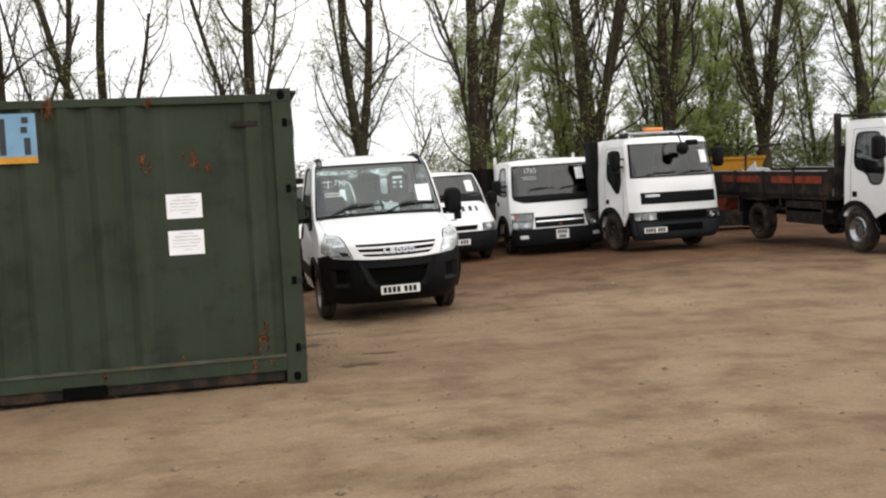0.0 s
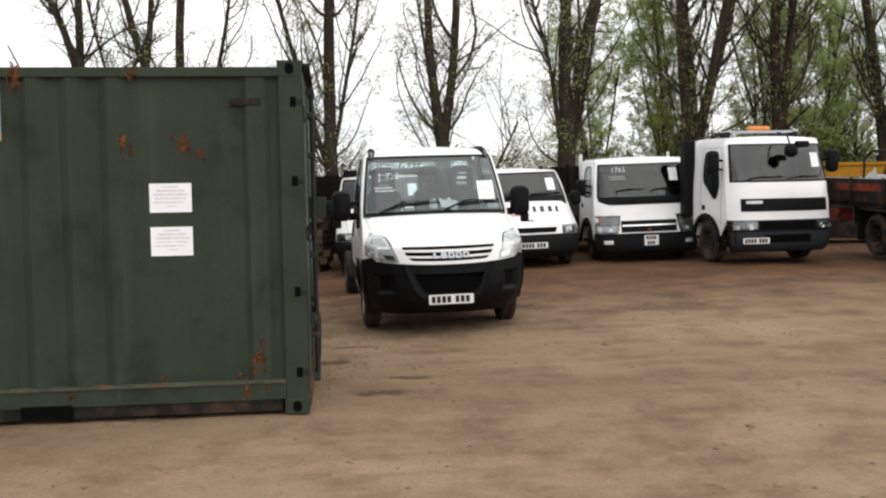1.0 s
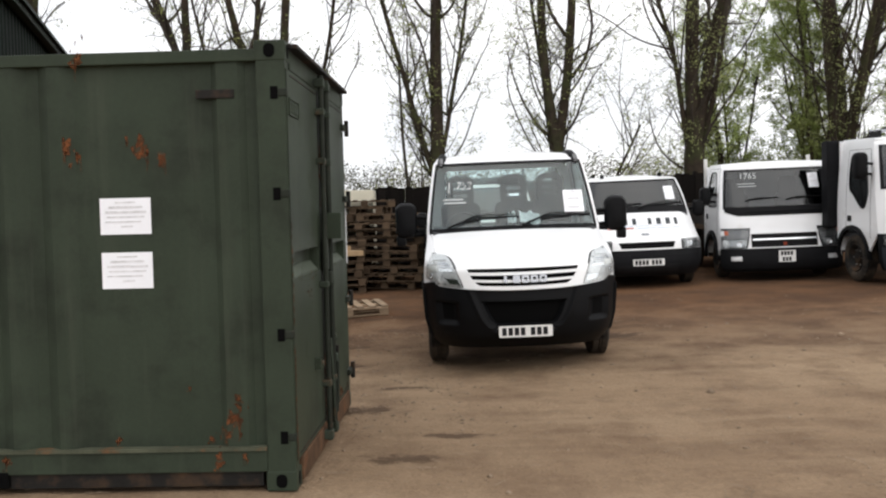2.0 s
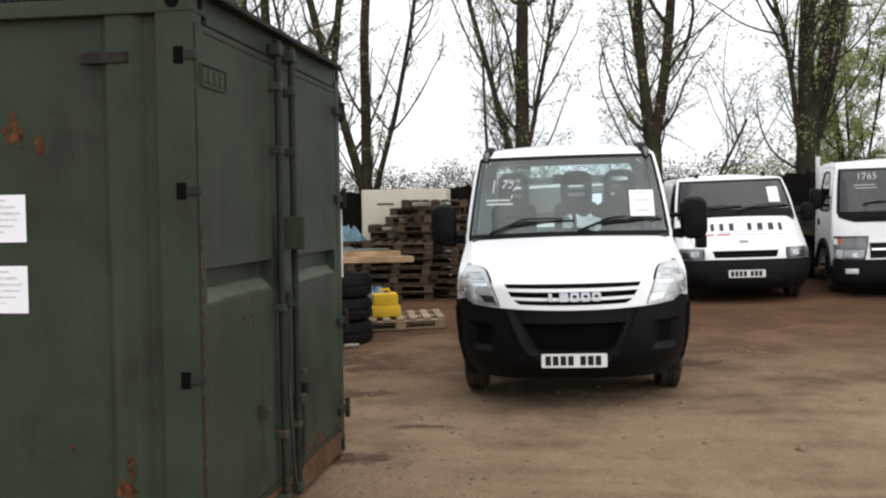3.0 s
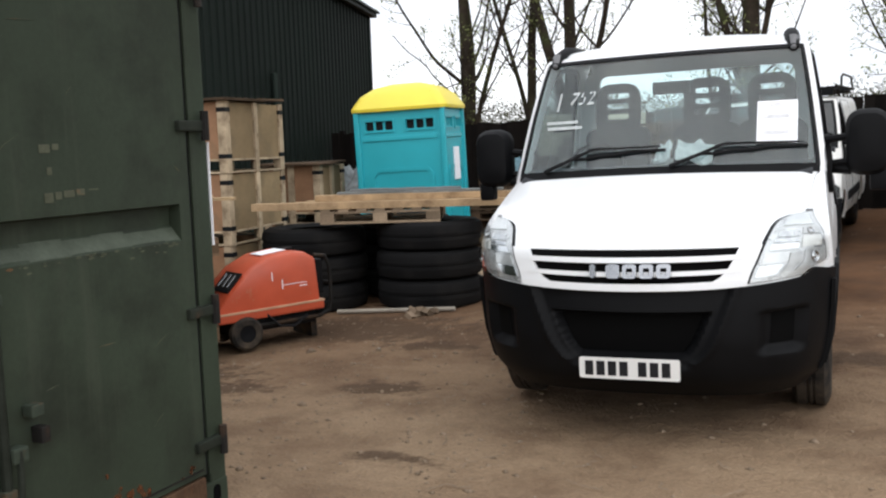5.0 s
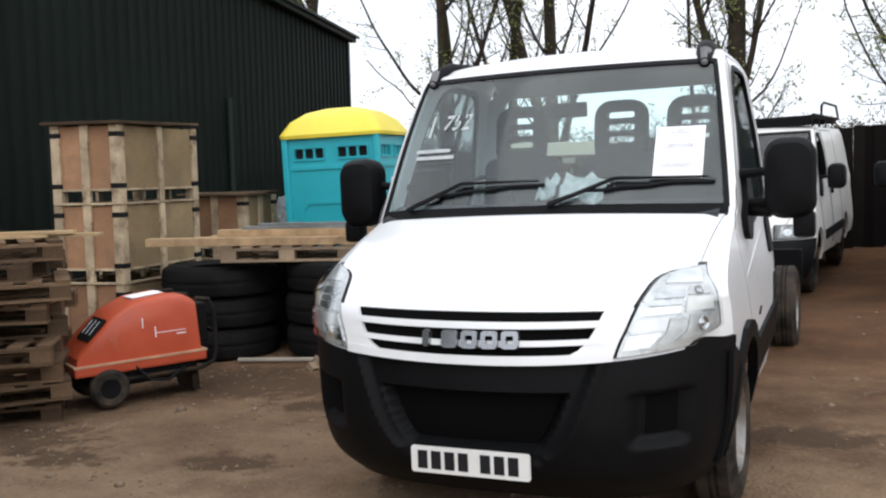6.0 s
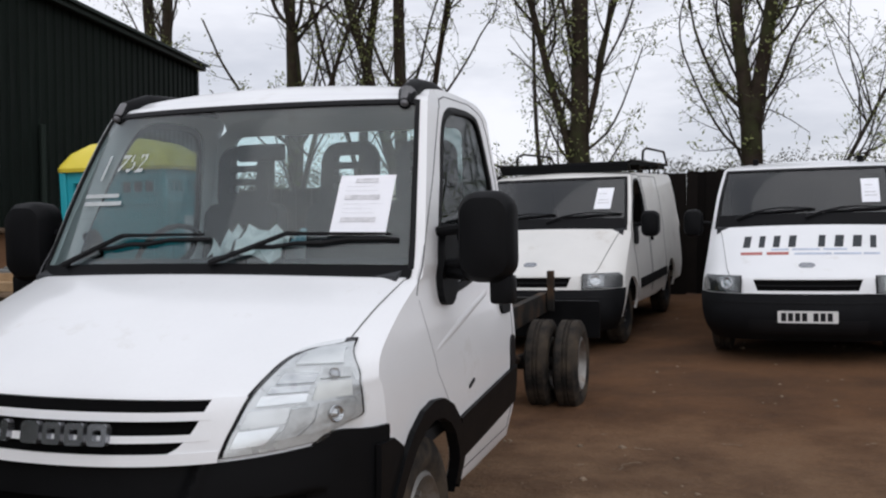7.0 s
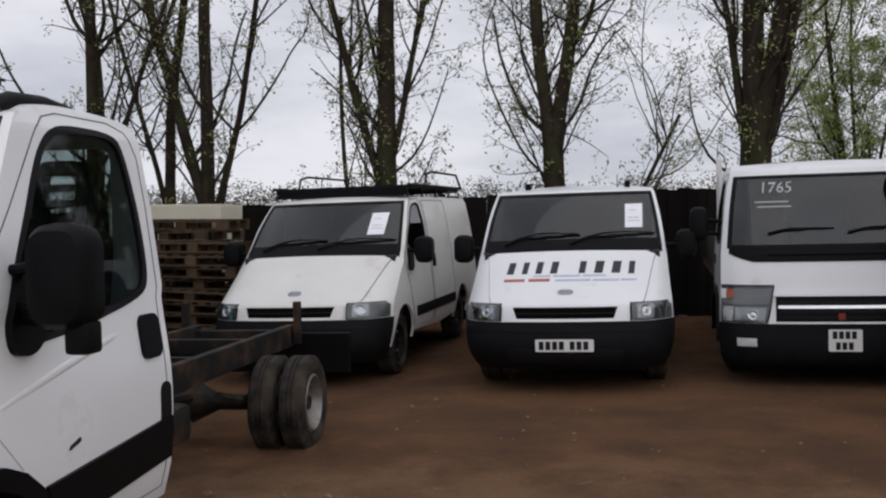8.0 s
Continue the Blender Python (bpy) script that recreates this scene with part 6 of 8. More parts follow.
    def ragged(u, v, r, tall):
        ph, n = rng.uniform(0, 6, 4), 44
        out = []
        for k in range(n):
            a = 2 * math.pi * k / n
            q = r * (1 + 0.30 * math.sin(2 * a + ph[0]) + 0.22 * math.sin(5 * a + ph[1]) + 0.16 * math.sin(9 * a + ph[2]) + 0.12 * rng.normal())
            out.append((u + max(0.15 * r, q) * math.cos(a), v + tall * max(0.15 * r, q) * math.sin(a)))
        return out

    bm = bmesh.new()
    for x, z, r, yy in spots:
        off = lambda u, v, d: Vector((u, yy - 0.0015 + d, v))
        sheet(bm, ragged(x, z, r * 0.62, 1.5), [], off, 0.001)
        for k in range(5):
            sheet(bm, ragged(x + rng.normal(0, r * 0.7), z + rng.normal(0, r * 1.1), r * rng.uniform(0.06, 0.2), rng.uniform(1, 3)), [], off, 0.001)
        for k in range(2):
            u, w = x + rng.normal(0, r * 0.4), r * rng.uniform(0.05, 0.12)
            l = r * rng.uniform(1.5, 3.0)
            sheet(bm, [(u - w, z), (u + w, z), (u + w * 0.7, z - l * 0.6), (u, z - l)], [], off, 0.001)
    tagged(part("rust_stain", bm, M_RUST, c, "orange rust showing through the paint"), kind="stuff")
    bm = bmesh.new()
    for y0, z0, z1 in ((0.030, 0.42, 0.86), (0.033, 0.98, 1.6), (0.030, 0.2, 0.4)):
        for k in range(9):
            z = z0 + (z1 - z0) * k / 9
            sheet(bm, blotch(rng, y0 + rng.normal(0, 0.004), z, 0.010, tall=3.0), [], lambda u, v, d: Vector((0.0062 - d, u, v)), 0.001)
    for k in range(26):
        sheet(bm, blotch(rng, rng.uniform(1.3, 2.2), 0.20 + rng.exponential(0.05), rng.uniform(0.008, 0.03)), [], lambda u, v, d: Vector((0.0062 - d, u, v)), 0.001)
    for z0, z1, n in ((0.20, 0.62, 16), (1.62, 2.15, 14)):
        for k in range(n):
            sheet(bm, blotch(rng, 1.076 + rng.normal(0, 0.006), rng.uniform(z0, z1), rng.uniform(0.005, 0.009), tall=3.5), [], lambda u, v, d: Vector((0.0105 - d, u, v)), 0.001)
    for k in range(9):
        sheet(bm, blotch(rng, 0.56 + rng.normal(0, 0.05), 1.10 + rng.normal(0, 0.02), rng.uniform(0.004, 0.012)), [], lambda u, v, d: Vector((0.0062 - d, u, v)), 0.001)
    tagged(part("door_rust", bm, M_RUST, c, "rust along the door edges"), kind="stuff")
    # pale scratches and chalk on the doors
    bm = bmesh.new()
    for k in range(34):
        yy, z, l, a = rng.uniform(0.2, 2.2), rng.uniform(0.3, 2.3), rng.uniform(0.02, 0.16), rng.normal(0.3, 0.5)
        if 1.20 < z < 1.40 or 0.93 < yy < 1.28:
            continue
        dy, dz, w = l * math.cos(a), l * math.sin(a), rng.uniform(0.0008, 0.003)
        sheet(bm, [(yy, z), (yy + dy * 0.5, z + dz * 0.6 - w), (yy + dy, z + dz), (yy + dy * 0.5, z + dz * 0.6 + w)], [], lambda u, v, d: Vector((0.0062 - d, u, v)), 0.001)
    tagged(part("scratch_wear", bm, M_FLANGE, c, "pale scratches on the door paint"), kind="stuff")
    # Pale blotches: rubbed paint, and the bright lip painted in with it.
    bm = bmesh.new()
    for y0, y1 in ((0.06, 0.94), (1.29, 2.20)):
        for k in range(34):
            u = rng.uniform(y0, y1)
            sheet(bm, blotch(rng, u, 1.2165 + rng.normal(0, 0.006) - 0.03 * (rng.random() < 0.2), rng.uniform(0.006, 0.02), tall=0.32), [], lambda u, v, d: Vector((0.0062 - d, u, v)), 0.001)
    tagged(part("lip_wear", bm, M_FLANGE, c, "rubbed pale paint with painted-in sky light under the door groove"), kind="stuff")
    # Pale strips: the slope's sky light put into colour, over rubbed paint.
    bm = bmesh.new()
    for y0, y1 in ((0.055, 0.95), (1.28, W - 0.22)):
        u = y0
        while u < y1 - 0.02:
            w = min(rng.uniform(0.06, 0.30), y1 - u)
            q0, q1 = rng.uniform(0.02, 0.16), rng.uniform(0.78, 0.97)
            sheet(bm, [(u, q0), (u + w * 0.5, q0 + 0.02), (u + w, q0), (u + w, q1), (u + w * 0.4, q1 + 0.02), (u, q1)], [], lambda u, v, d: Vector((0.0045 - 0.060 * v + 0.75 * (0.0012 - d), u, 1.222 + 0.070 * v + 0.65 * (0.0012 - d))), 0.001)
            u += w
    tagged(part("slope_wear", bm, M_SLOPE_SHEEN, c, "sky light painted over rubbed paint on the sloping edge of the groove"), kind="stuff")
    for yy, z, w, h in ((1.50, 1.61, 0.05, 0.030), (1.56, 1.62, 0.03, 0.022), (1.53, 1.53, 0.022, 0.028), (1.51, 1.43, 0.04, 0.036), (1.56, 1.44, 0.03, 0.028), (1.60, 1.445, 0.05, 0.026), (1.66, 1.45, 0.04, 0.024), (1.72, 1.465, 0.05, 0.006)):
        part("chalk_bar", sheet(bmesh.new(), rounded(yy, yy + w, z, z + h, 0.004, 2), [], lambda u, v, d: Vector((0.0065 - d, u, v)), 0.001), M_FLANGE, c, "faint chalk mark")


container()


# ---- shed ----
def shed():
    m = Matrix.Translation((-9.6, 21.05, 0)) @ pose(0, 0, 0, 0, 0, 16.4)
    t = thing("shed", m, "tall dark green profiled metal shed", "building")
    bm = bmesh.new()
    pts = []
    y = 0.0
    while y > -14.9:
        pts += [(0.0, y), (0.0, y - 0.13), (-0.03, y - 0.16), (-0.03, y - 0.27)]
        y -= 0.30
    lo = [bm.verts.new((a, b, -1.0)) for a, b in pts]
    hi = [bm.verts.new((a, b, 5.02)) for a, b in pts]
    for k in range(len(pts) - 1):
        bm.faces.new((lo[k], lo[k + 1], hi[k + 1], hi[k]))
    bmesh.ops.solidify(bm, geom=bm.faces[:], thickness=0.004)
    part("long_wall", bm, M_SHED, t, "dark green corrugated cladding")
    part("gable_wall", sheet(bmesh.new(), [(-0.05, -1), (-12, -1), (-12, 5.06), (-6, 6.36), (-0.05, 5.06)], [], lambda x, z, d: Vector((x, -0.02 - d, z)), 0.06), M_SHED, t)
    part("gable_wall", sheet(bmesh.new(), [(-0.05, -1), (-12, -1), (-12, 5.06), (-6, 6.36), (-0.05, 5.06)], [], lambda x, z, d: Vector((x, -15.0 + d, z)), 0.06), M_SHED, t)
    part("back_wall", boxes((-12.05, -11.98, -15.0, 0, -1, 5.06)), M_SHED, t)
    for a, b in ((0.25, -6), (-12.2, -6)):
        part("roof_slope", sheet(bmesh.new(), [(a, -15.2), (b, -15.2), (b, 0.2), (a, 0.2)], [], lambda x, y, d: Vector((x, y, 6.41 - abs(x + 6) * 0.2133 + d)), 0.06), M_SHED, t)
    part("gutter", boxes((0.03, 0.18, -15.1, 0.15, 4.98, 5.11), bev=0.02), M_SHED, t)
    part("corner_trim", boxes((-0.06, 0.03, -0.12, 0.03, -1, 5.02)), M_SHED, t)
    part("downpipe", tube(bmesh.new(), [(0.07, -8.0, -0.9), (0.07, -8.0, 3.0)], 0.05, 8), M_SHED, t)


shed()


# ---- stores beside the shed ----
def make_pallet(m, material, label="worn wooden pallet in a stack", w=1.2, d=1.0):
    t = thing("pallet", m, label, "pallet", "wooden pallets")
    top = boxes((-0.05, 0.05, -d / 2, d / 2, 0, 0.02))
    top = part("deck_board", top, material, t).data
    t.children[0].matrix_basis = pose(-w / 2 + 0.05, 0, 0.122)
    for k in range(1, 7):
        b = new("deck_board", top)
        b.parent = t
        b.matrix_basis = pose(-w / 2 + 0.05 + (w - 0.1) * k / 6, 0, 0.122)
    blk = None
    for i in (-1, 0, 1):
        for k in (-1, 0, 1):
            if blk is None:
                ob = part("block", boxes((-0.07, 0.07, -0.05, 0.05, 0, 0.08)), material, t)
                blk = ob.data
            else:
                ob = new("block", blk)
                ob.parent = t
            ob.matrix_basis = pose(i * (w / 2 - 0.07), k * (d / 2 - 0.05), 0.022)
    run = None
    for z in (0, 0.102):
        for k in (-1, 0, 1):
            if run is None:
                ob = part("bearer", boxes((-w / 2, w / 2, -0.05, 0.05, 0, 0.02)), material, t)
                run = ob.data
            else:
                ob = new("bearer", run)
                ob.parent = t
            ob.matrix_basis = pose(0, k * (d / 2 - 0.05), z)
    return t


pallet_new = make_pallet(Matrix.Translation((-3.02, 5.02, gz(-3.1, 5.2))) @ pose(0, 0, 0, 0, 0, 45), M_OLDWOOD)
pallet_pale = make_pallet(stand(-0.95, 9.2, 14), M_WOOD, "single pale pallet lying on the earth")
M_MIDWOOD = mat("grey_brown_wood", (0.135, 0.088, 0.054), 0.9, 0, 0.35, 3, bump=0.4, bscale=70, island=0.4)
pallet_mid = make_pallet(stand(-2.93, 4.97, 51, 0.143), M_MIDWOOD)
rng = np.random.default_rng(17)


def stack(x, y, yaw, n, src=pallet_new, jit=0.05, z0=0.0):
    for k in range(n):
        copy_thing(src, pose(x + rng.normal(0, jit), y + rng.normal(0, jit), gz(x, y) + z0 + 0.143 * k, rng.normal(0, 0.6), rng.normal(0, 0.6), yaw + rng.normal(0, 3)))


for k in range(2, 9):
    stack(-3.02 + (0.10, -0.08, 0.02)[k % 3], 5.02 + (-0.06, 0.08, 0.0)[k % 3], 45 + (9, -10, 3, -5)[k % 4], 1, (pallet_mid, pallet_new, pallet_mid)[k % 3], 0.03, 0.143 * k)
stack(-1.62, 12.75, 4, 7, jit=0.03)
stack(-0.52, 13.05, -6, 10, jit=0.04)
stack(-1.72, 13.72, 2, 9, jit=0.03)
for k in range(3):
    stack(-1.42 + 0.16 * k, 13.75, 2 - 3 * (k % 2), 1, z0=0.143 * (9 + k), jit=0.02)
stack(-2.9, 12.6, 5, 6)
stack(-3.75, 10.15, 12, 7)
for k in range(3):
    b = tagged(part("loose_board", boxes((-0.5, 0.55, -0.07, 0.07, 0, 0.022)), M_PLANK), "loose plank on top of stacked pallets", "plank", "loose planks")
    b.matrix_basis = pose(-3.0 + 0.12 * k, 5.0 + 0.15 * k, gz(-3.1, 5.2) + 1.29 + 0.023 * (k % 2), 0, 0, 42 - 6 * k)


M_POST = mat("pale_batten", (0.47, 0.37, 0.25), 0.85, 0, 0.3, 4, bump=0.3, bscale=60, island=0.25, spot=(0.17, 0.12, 0.075), spot_at=(0.52, 0.7), spot_scale=5)


M_PLY_OLIVE = mat("weathered_plywood", (0.255, 0.185, 0.105), 0.75, 0, 0.22, 2.5, bump=0.15, bscale=60, island=0.2, spot=(0.17, 0.13, 0.08), spot_at=(0.5, 0.75), spot_scale=3)


def crate(x0, y0, w, d, yaw, z0, h, lid=True):
    """A plywood case on an open skid, with corner posts, battens, rails and dark metal straps."""
    t = thing("wooden_crate", pose(x0, y0, z0, 0, 0, yaw), "plywood packing crate with timber battens and black straps", "crate", "stacked crates")
    low = 0.145
    for x in ((0.025, w / 2 - 0.025), (w / 2 + 0.025, w - 0.025)):
        for y in (0.022, d - 0.034):
            part("panel", boxes((*x, y, y + 0.012, low, h - 0.012)), M_PLY, t)
    for y in ((0.025, d / 2 - 0.025), (d / 2 + 0.025, d - 0.025)):
        for x in (0.022, w - 0.034):
            part("panel", boxes((x, x + 0.012, *y, low, h - 0.012)), M_PLY_OLIVE, t)
    for cx in (0, w - 0.095):
        for cy in (0, d - 0.095):
            p = part("corner_post", boxes((cx, cx + 0.095, cy, cy + 0.095, 0, h - 0.002), bev=0.005), M_POST, t)
            for z in (0.150, h - 0.115):
                part("strap", boxes((cx - 0.003, cx + 0.098, cy - 0.003, cy + 0.098, z, z + 0.045)), M_SEAL, p)
    for y in (-0.004, d - 0.036):
        part("batten", boxes((w / 2 - 0.042, w / 2 + 0.042, y, y + 0.04, 0.0, h - 0.002), bev=0.004), M_POST, t)
    for x in (-0.004, w - 0.036):
        part("batten", boxes((x, x + 0.04, d / 2 - 0.040, d / 2 + 0.040, 0.0, h - 0.002), bev=0.004), M_POST, t)
    for y in (0.006, d - 0.026):
        for z in (0.0, low - 0.018):
            part("rail", boxes((0.095, w - 0.095, y, y + 0.02, z, z + 0.02)), M_POST, t)
    for x in (0.006, w - 0.026):
        for z in (0.0, low - 0.018):
            part("rail", boxes((x, x + 0.02, 0.095, d - 0.095, z, z + 0.02)), M_POST, t)
    part("floor_board", boxes((0.05, w - 0.05, 0.05, d - 0.05, 0.118, 0.14)), M_OLDWOOD, t)
    if lid:
        part("lid", boxes((-0.06, w + 0.05, -0.06, d * 0.62, h, h + 0.028), bev=0.004), M_OLDWOOD, t, "weathered grey lid board").matrix_basis = pose(0, 0, 0.005, 0.8, 0.6, 0)
        part("lid", boxes((-0.03, w + 0.02, d * 0.60, d + 0.06, h - 0.01, h + 0.016), bev=0.004), M_OLDWOOD, t, "weathered grey lid board").matrix_basis = pose(0, 0, 0.0, 1.4, -0.8, 0)
    return t


zc = gz(-3.9, 7.2)
for k in range(3):
    crate(-4.05 + 0.012 * k, 6.72 - 0.01 * k, 0.73, 1.33, 9.5, zc + 0.735 * k, 0.733, k == 2)
for k in range(2):
    crate(-4.42, 8.92, 0.80, 0.72, 6, gz(-4.1, 9.3) + 0.73 * k, 0.728, k == 1)


M_OLDTYRE = mat("old_tyre_rubber", (0.0085, 0.0084, 0.0086), 0.75, 0, 0.3, 3, bump=0.15, bscale=50, spot=(0.022, 0.020, 0.018), spot_at=(0.55, 0.8), spot_scale=3)


def tyre_stack(x, y, n, scale=1.0):
    for k in range(n):
        t = thing("tyre", pose(x + rng.normal(0, 0.02), y + rng.normal(0, 0.02), gz(x, y) + 0.30 * (scale if scale < 1 else 1.0) * k - 0.01) @ Matrix.Diagonal((scale, scale, min(scale, 1.0), 1)), "large worn black lorry tyre lying in a stack", "tyre", "stacked tyres")
        prof = [(0.03, 0.30), (0.0, 0.36), (0.0, 0.50), (0.03, 0.555), (0.07, 0.57), (0.14, 0.57), (0.145, 0.56), (0.155, 0.56), (0.16, 0.57), (0.23, 0.57), (0.27, 0.555), (0.298, 0.50), (0.298, 0.36), (0.27, 0.30), (0.25, 0.31), (0.05, 0.31), (0.03, 0.30)]
        part("carcass", lathe(bmesh.new(), prof, 44, "z"), M_OLDTYRE, t, smooth=True)
        for z in (0.115, 0.185):
            part("tread_rib", lathe(bmesh.new(), [(z - 0.012, 0.568), (z - 0.010, 0.575), (z + 0.010, 0.575), (z + 0.012, 0.568)], 44, "z"), M_OLDTYRE, t)


tyre_stack(-2.78, 7.51, 3, 0.95)
tyre_stack(-1.58, 7.84, 3, 0.96)
tyre_stack(-2.30, 8.62, 3, 0.96)
copy_thing(pallet_pale, pose(-2.05, 7.78, gz(-1.9, 7.6) + 0.87, 0, 0, 22))
M_GREYBOARD = mat("grey_weathered_board", (0.15, 0.155, 0.15), 0.8, 0, 0.3, 4, bump=0.3, bscale=50, island=0.25)
M_SAWN = mat("sawn_plank", (0.36, 0.25, 0.145), 0.8, 0, 0.28, 5, bump=0.3, bscale=60, island=0.22, spot=(0.20, 0.13, 0.075), spot_at=(0.52, 0.75), spot_scale=4)
for x, y, l, z, yaw, w, h, mt in ((-1.82, 7.47, 2.80, 0, 22.4, 0.15, 0.072, M_SAWN), (-1.70, 7.64, 2.35, 0.0, 21.5, 0.17, 0.070, M_SAWN), (-1.78, 7.86, 2.2, 0.0, 22, 0.18, 0.070, M_SAWN), (-1.66, 7.72, 2.05, 0.072, 23.5, 0.16, 0.062, M_SAWN), (-1.55, 7.92, 1.7, 0.072, 21, 0.18, 0.062, M_OLDWOOD)):
    b = tagged(part("plank", boxes((-l / 2, l / 2, -w / 2, w / 2, 0, h), bev=0.004), mt), "long sawn plank laid across stacked tyres", "plank", "planks on the tyres")
    b.matrix_basis = pose(x, y, gz(-1.9, 7.6) + 1.013 + z, 0, 0.3, yaw)
for x, y, l, w, z, yaw in ((-1.72, 7.78, 1.55, 0.22, 0.134, 24), (-1.50, 7.90, 1.35, 0.20, 0.140, 19), (-1.86, 7.88, 1.15, 0.24, 0.156, 27)):
    bm = bmesh.new()
    for k in range(6):
        u = -l / 2 + l * k / 6
        box(bm, u, u + l / 6 + 0.004, -w / 2 + 0.012 * (k % 3), w / 2 - 0.010 * (k % 2), 0.002 * (k % 3), 0.020 + 0.003 * (k % 2))
    b = tagged(part("board", bm, M_GREYBOARD), "grey weathered board with a ragged edge on stacked planks", "board", "boards on the planks")
    b.matrix_basis = pose(x, y, gz(-1.9, 7.6) + 1.013 + z, 0, 0.5, yaw)


def toilet():
    t = thing("portable_toilet", stand(-2.74, 9.92, 12) @ Matrix.Scale(0.965, 4), "turquoise plastic portable toilet with a yellow roof", "toilet")
    a = 0.59
    part("base", boxes((-a, a, -a, a, 0.0, 0.16), bev=0.02), M_DARK, t)
    for k in range(4):
        m = Matrix.Rotation(math.pi / 2 * k, 4, "Z")
        w = new("wall")
        w.parent = t
        w.matrix_basis = m
        vents = [rounded(u, u + 0.10, 1.885, 1.995, 0.01, 1) for u in (-0.44, -0.315, -0.19, 0.09, 0.215, 0.34)]
        part("sheet", sheet(bmesh.new(), [(-a + 0.05, 0.15), (a - 0.05, 0.15), (a - 0.02, 2.12), (-a + 0.02, 2.12)], vents, lambda u, v, d: Vector((u, -a + 0.03 + d, v)), 0.03), M_TURQ, w)
        part("vent_backing", boxes((-0.48, 0.48, -a + 0.065, -a + 0.075, 1.87, 2.01)), M_SEAL, w)
        part("raised_panel", sheet(bmesh.new(), [(-0.42, 1.30), (-0.34, 1.40), (0.34, 1.40), (0.42, 1.30), (0.42, 0.35), (-0.42, 0.35)], [[(-0.37, 1.28), (-0.31, 1.355), (0.31, 1.355), (0.37, 1.28), (0.37, 0.40), (-0.37, 0.40)]], lambda u, v, d: Vector((u, -a + 0.015 + d, v)), 0.02), M_TURQ, w)
        part("band", boxes((-0.48, 0.48, -a + 0.012, -a + 0.03, 1.75, 1.80), bev=0.005), M_TURQ, w)
        for u in (-0.46, 0.07):
            part("vent_frame", sheet(bmesh.new(), rounded(u, u + 0.39, 1.86, 2.02, 0.02), [rounded(u + 0.014, u + 0.376, 1.876, 2.004, 0.012)], lambda u, v, d: Vector((u, -a + 0.012 + d, v)), 0.02), M_TURQ, w)
        part("corner_column", boxes((-a - 0.005, -a + 0.07, -a - 0.005, -a + 0.07, 0.1, 2.14), bev=0.02), M_TURQ, w)
    bm = bmesh.new()
    rings = []
    for r, z in ((1.06, 2.12), (1.07, 2.16), (1.02, 2.21), (0.9, 2.32), (0.66, 2.42), (0.35, 2.47), (0.0, 2.48)):
        rings.append([bm.verts.new((r * a * px, r * a * py, z)) for px, py in rounded(-1, 1, -1, 1, 0.18 + 0.5 * (1 - r if r < 1 else 0), 4)])
    for r0, r1 in zip(rings, rings[1:]):
        for k in range(len(r0)):
            bm.faces.new((r0[k], r0[(k + 1) % len(r0)], r1[(k + 1) % len(r0)], r1[k]))
    roof = part("roof", bm, M_YELLOW, t, "domed yellow roof", smooth=True)
    part("roof_slot", boxes((0.28, 0.42, -0.50, -0.46, 2.31, 2.34)), M_SEAL, roof)
    part("door_sign", boxes((a - 0.025, a - 0.005, -0.1, 0.18, 1.2, 1.62)), M_PAPER, t, "white notice on the door")


toilet()


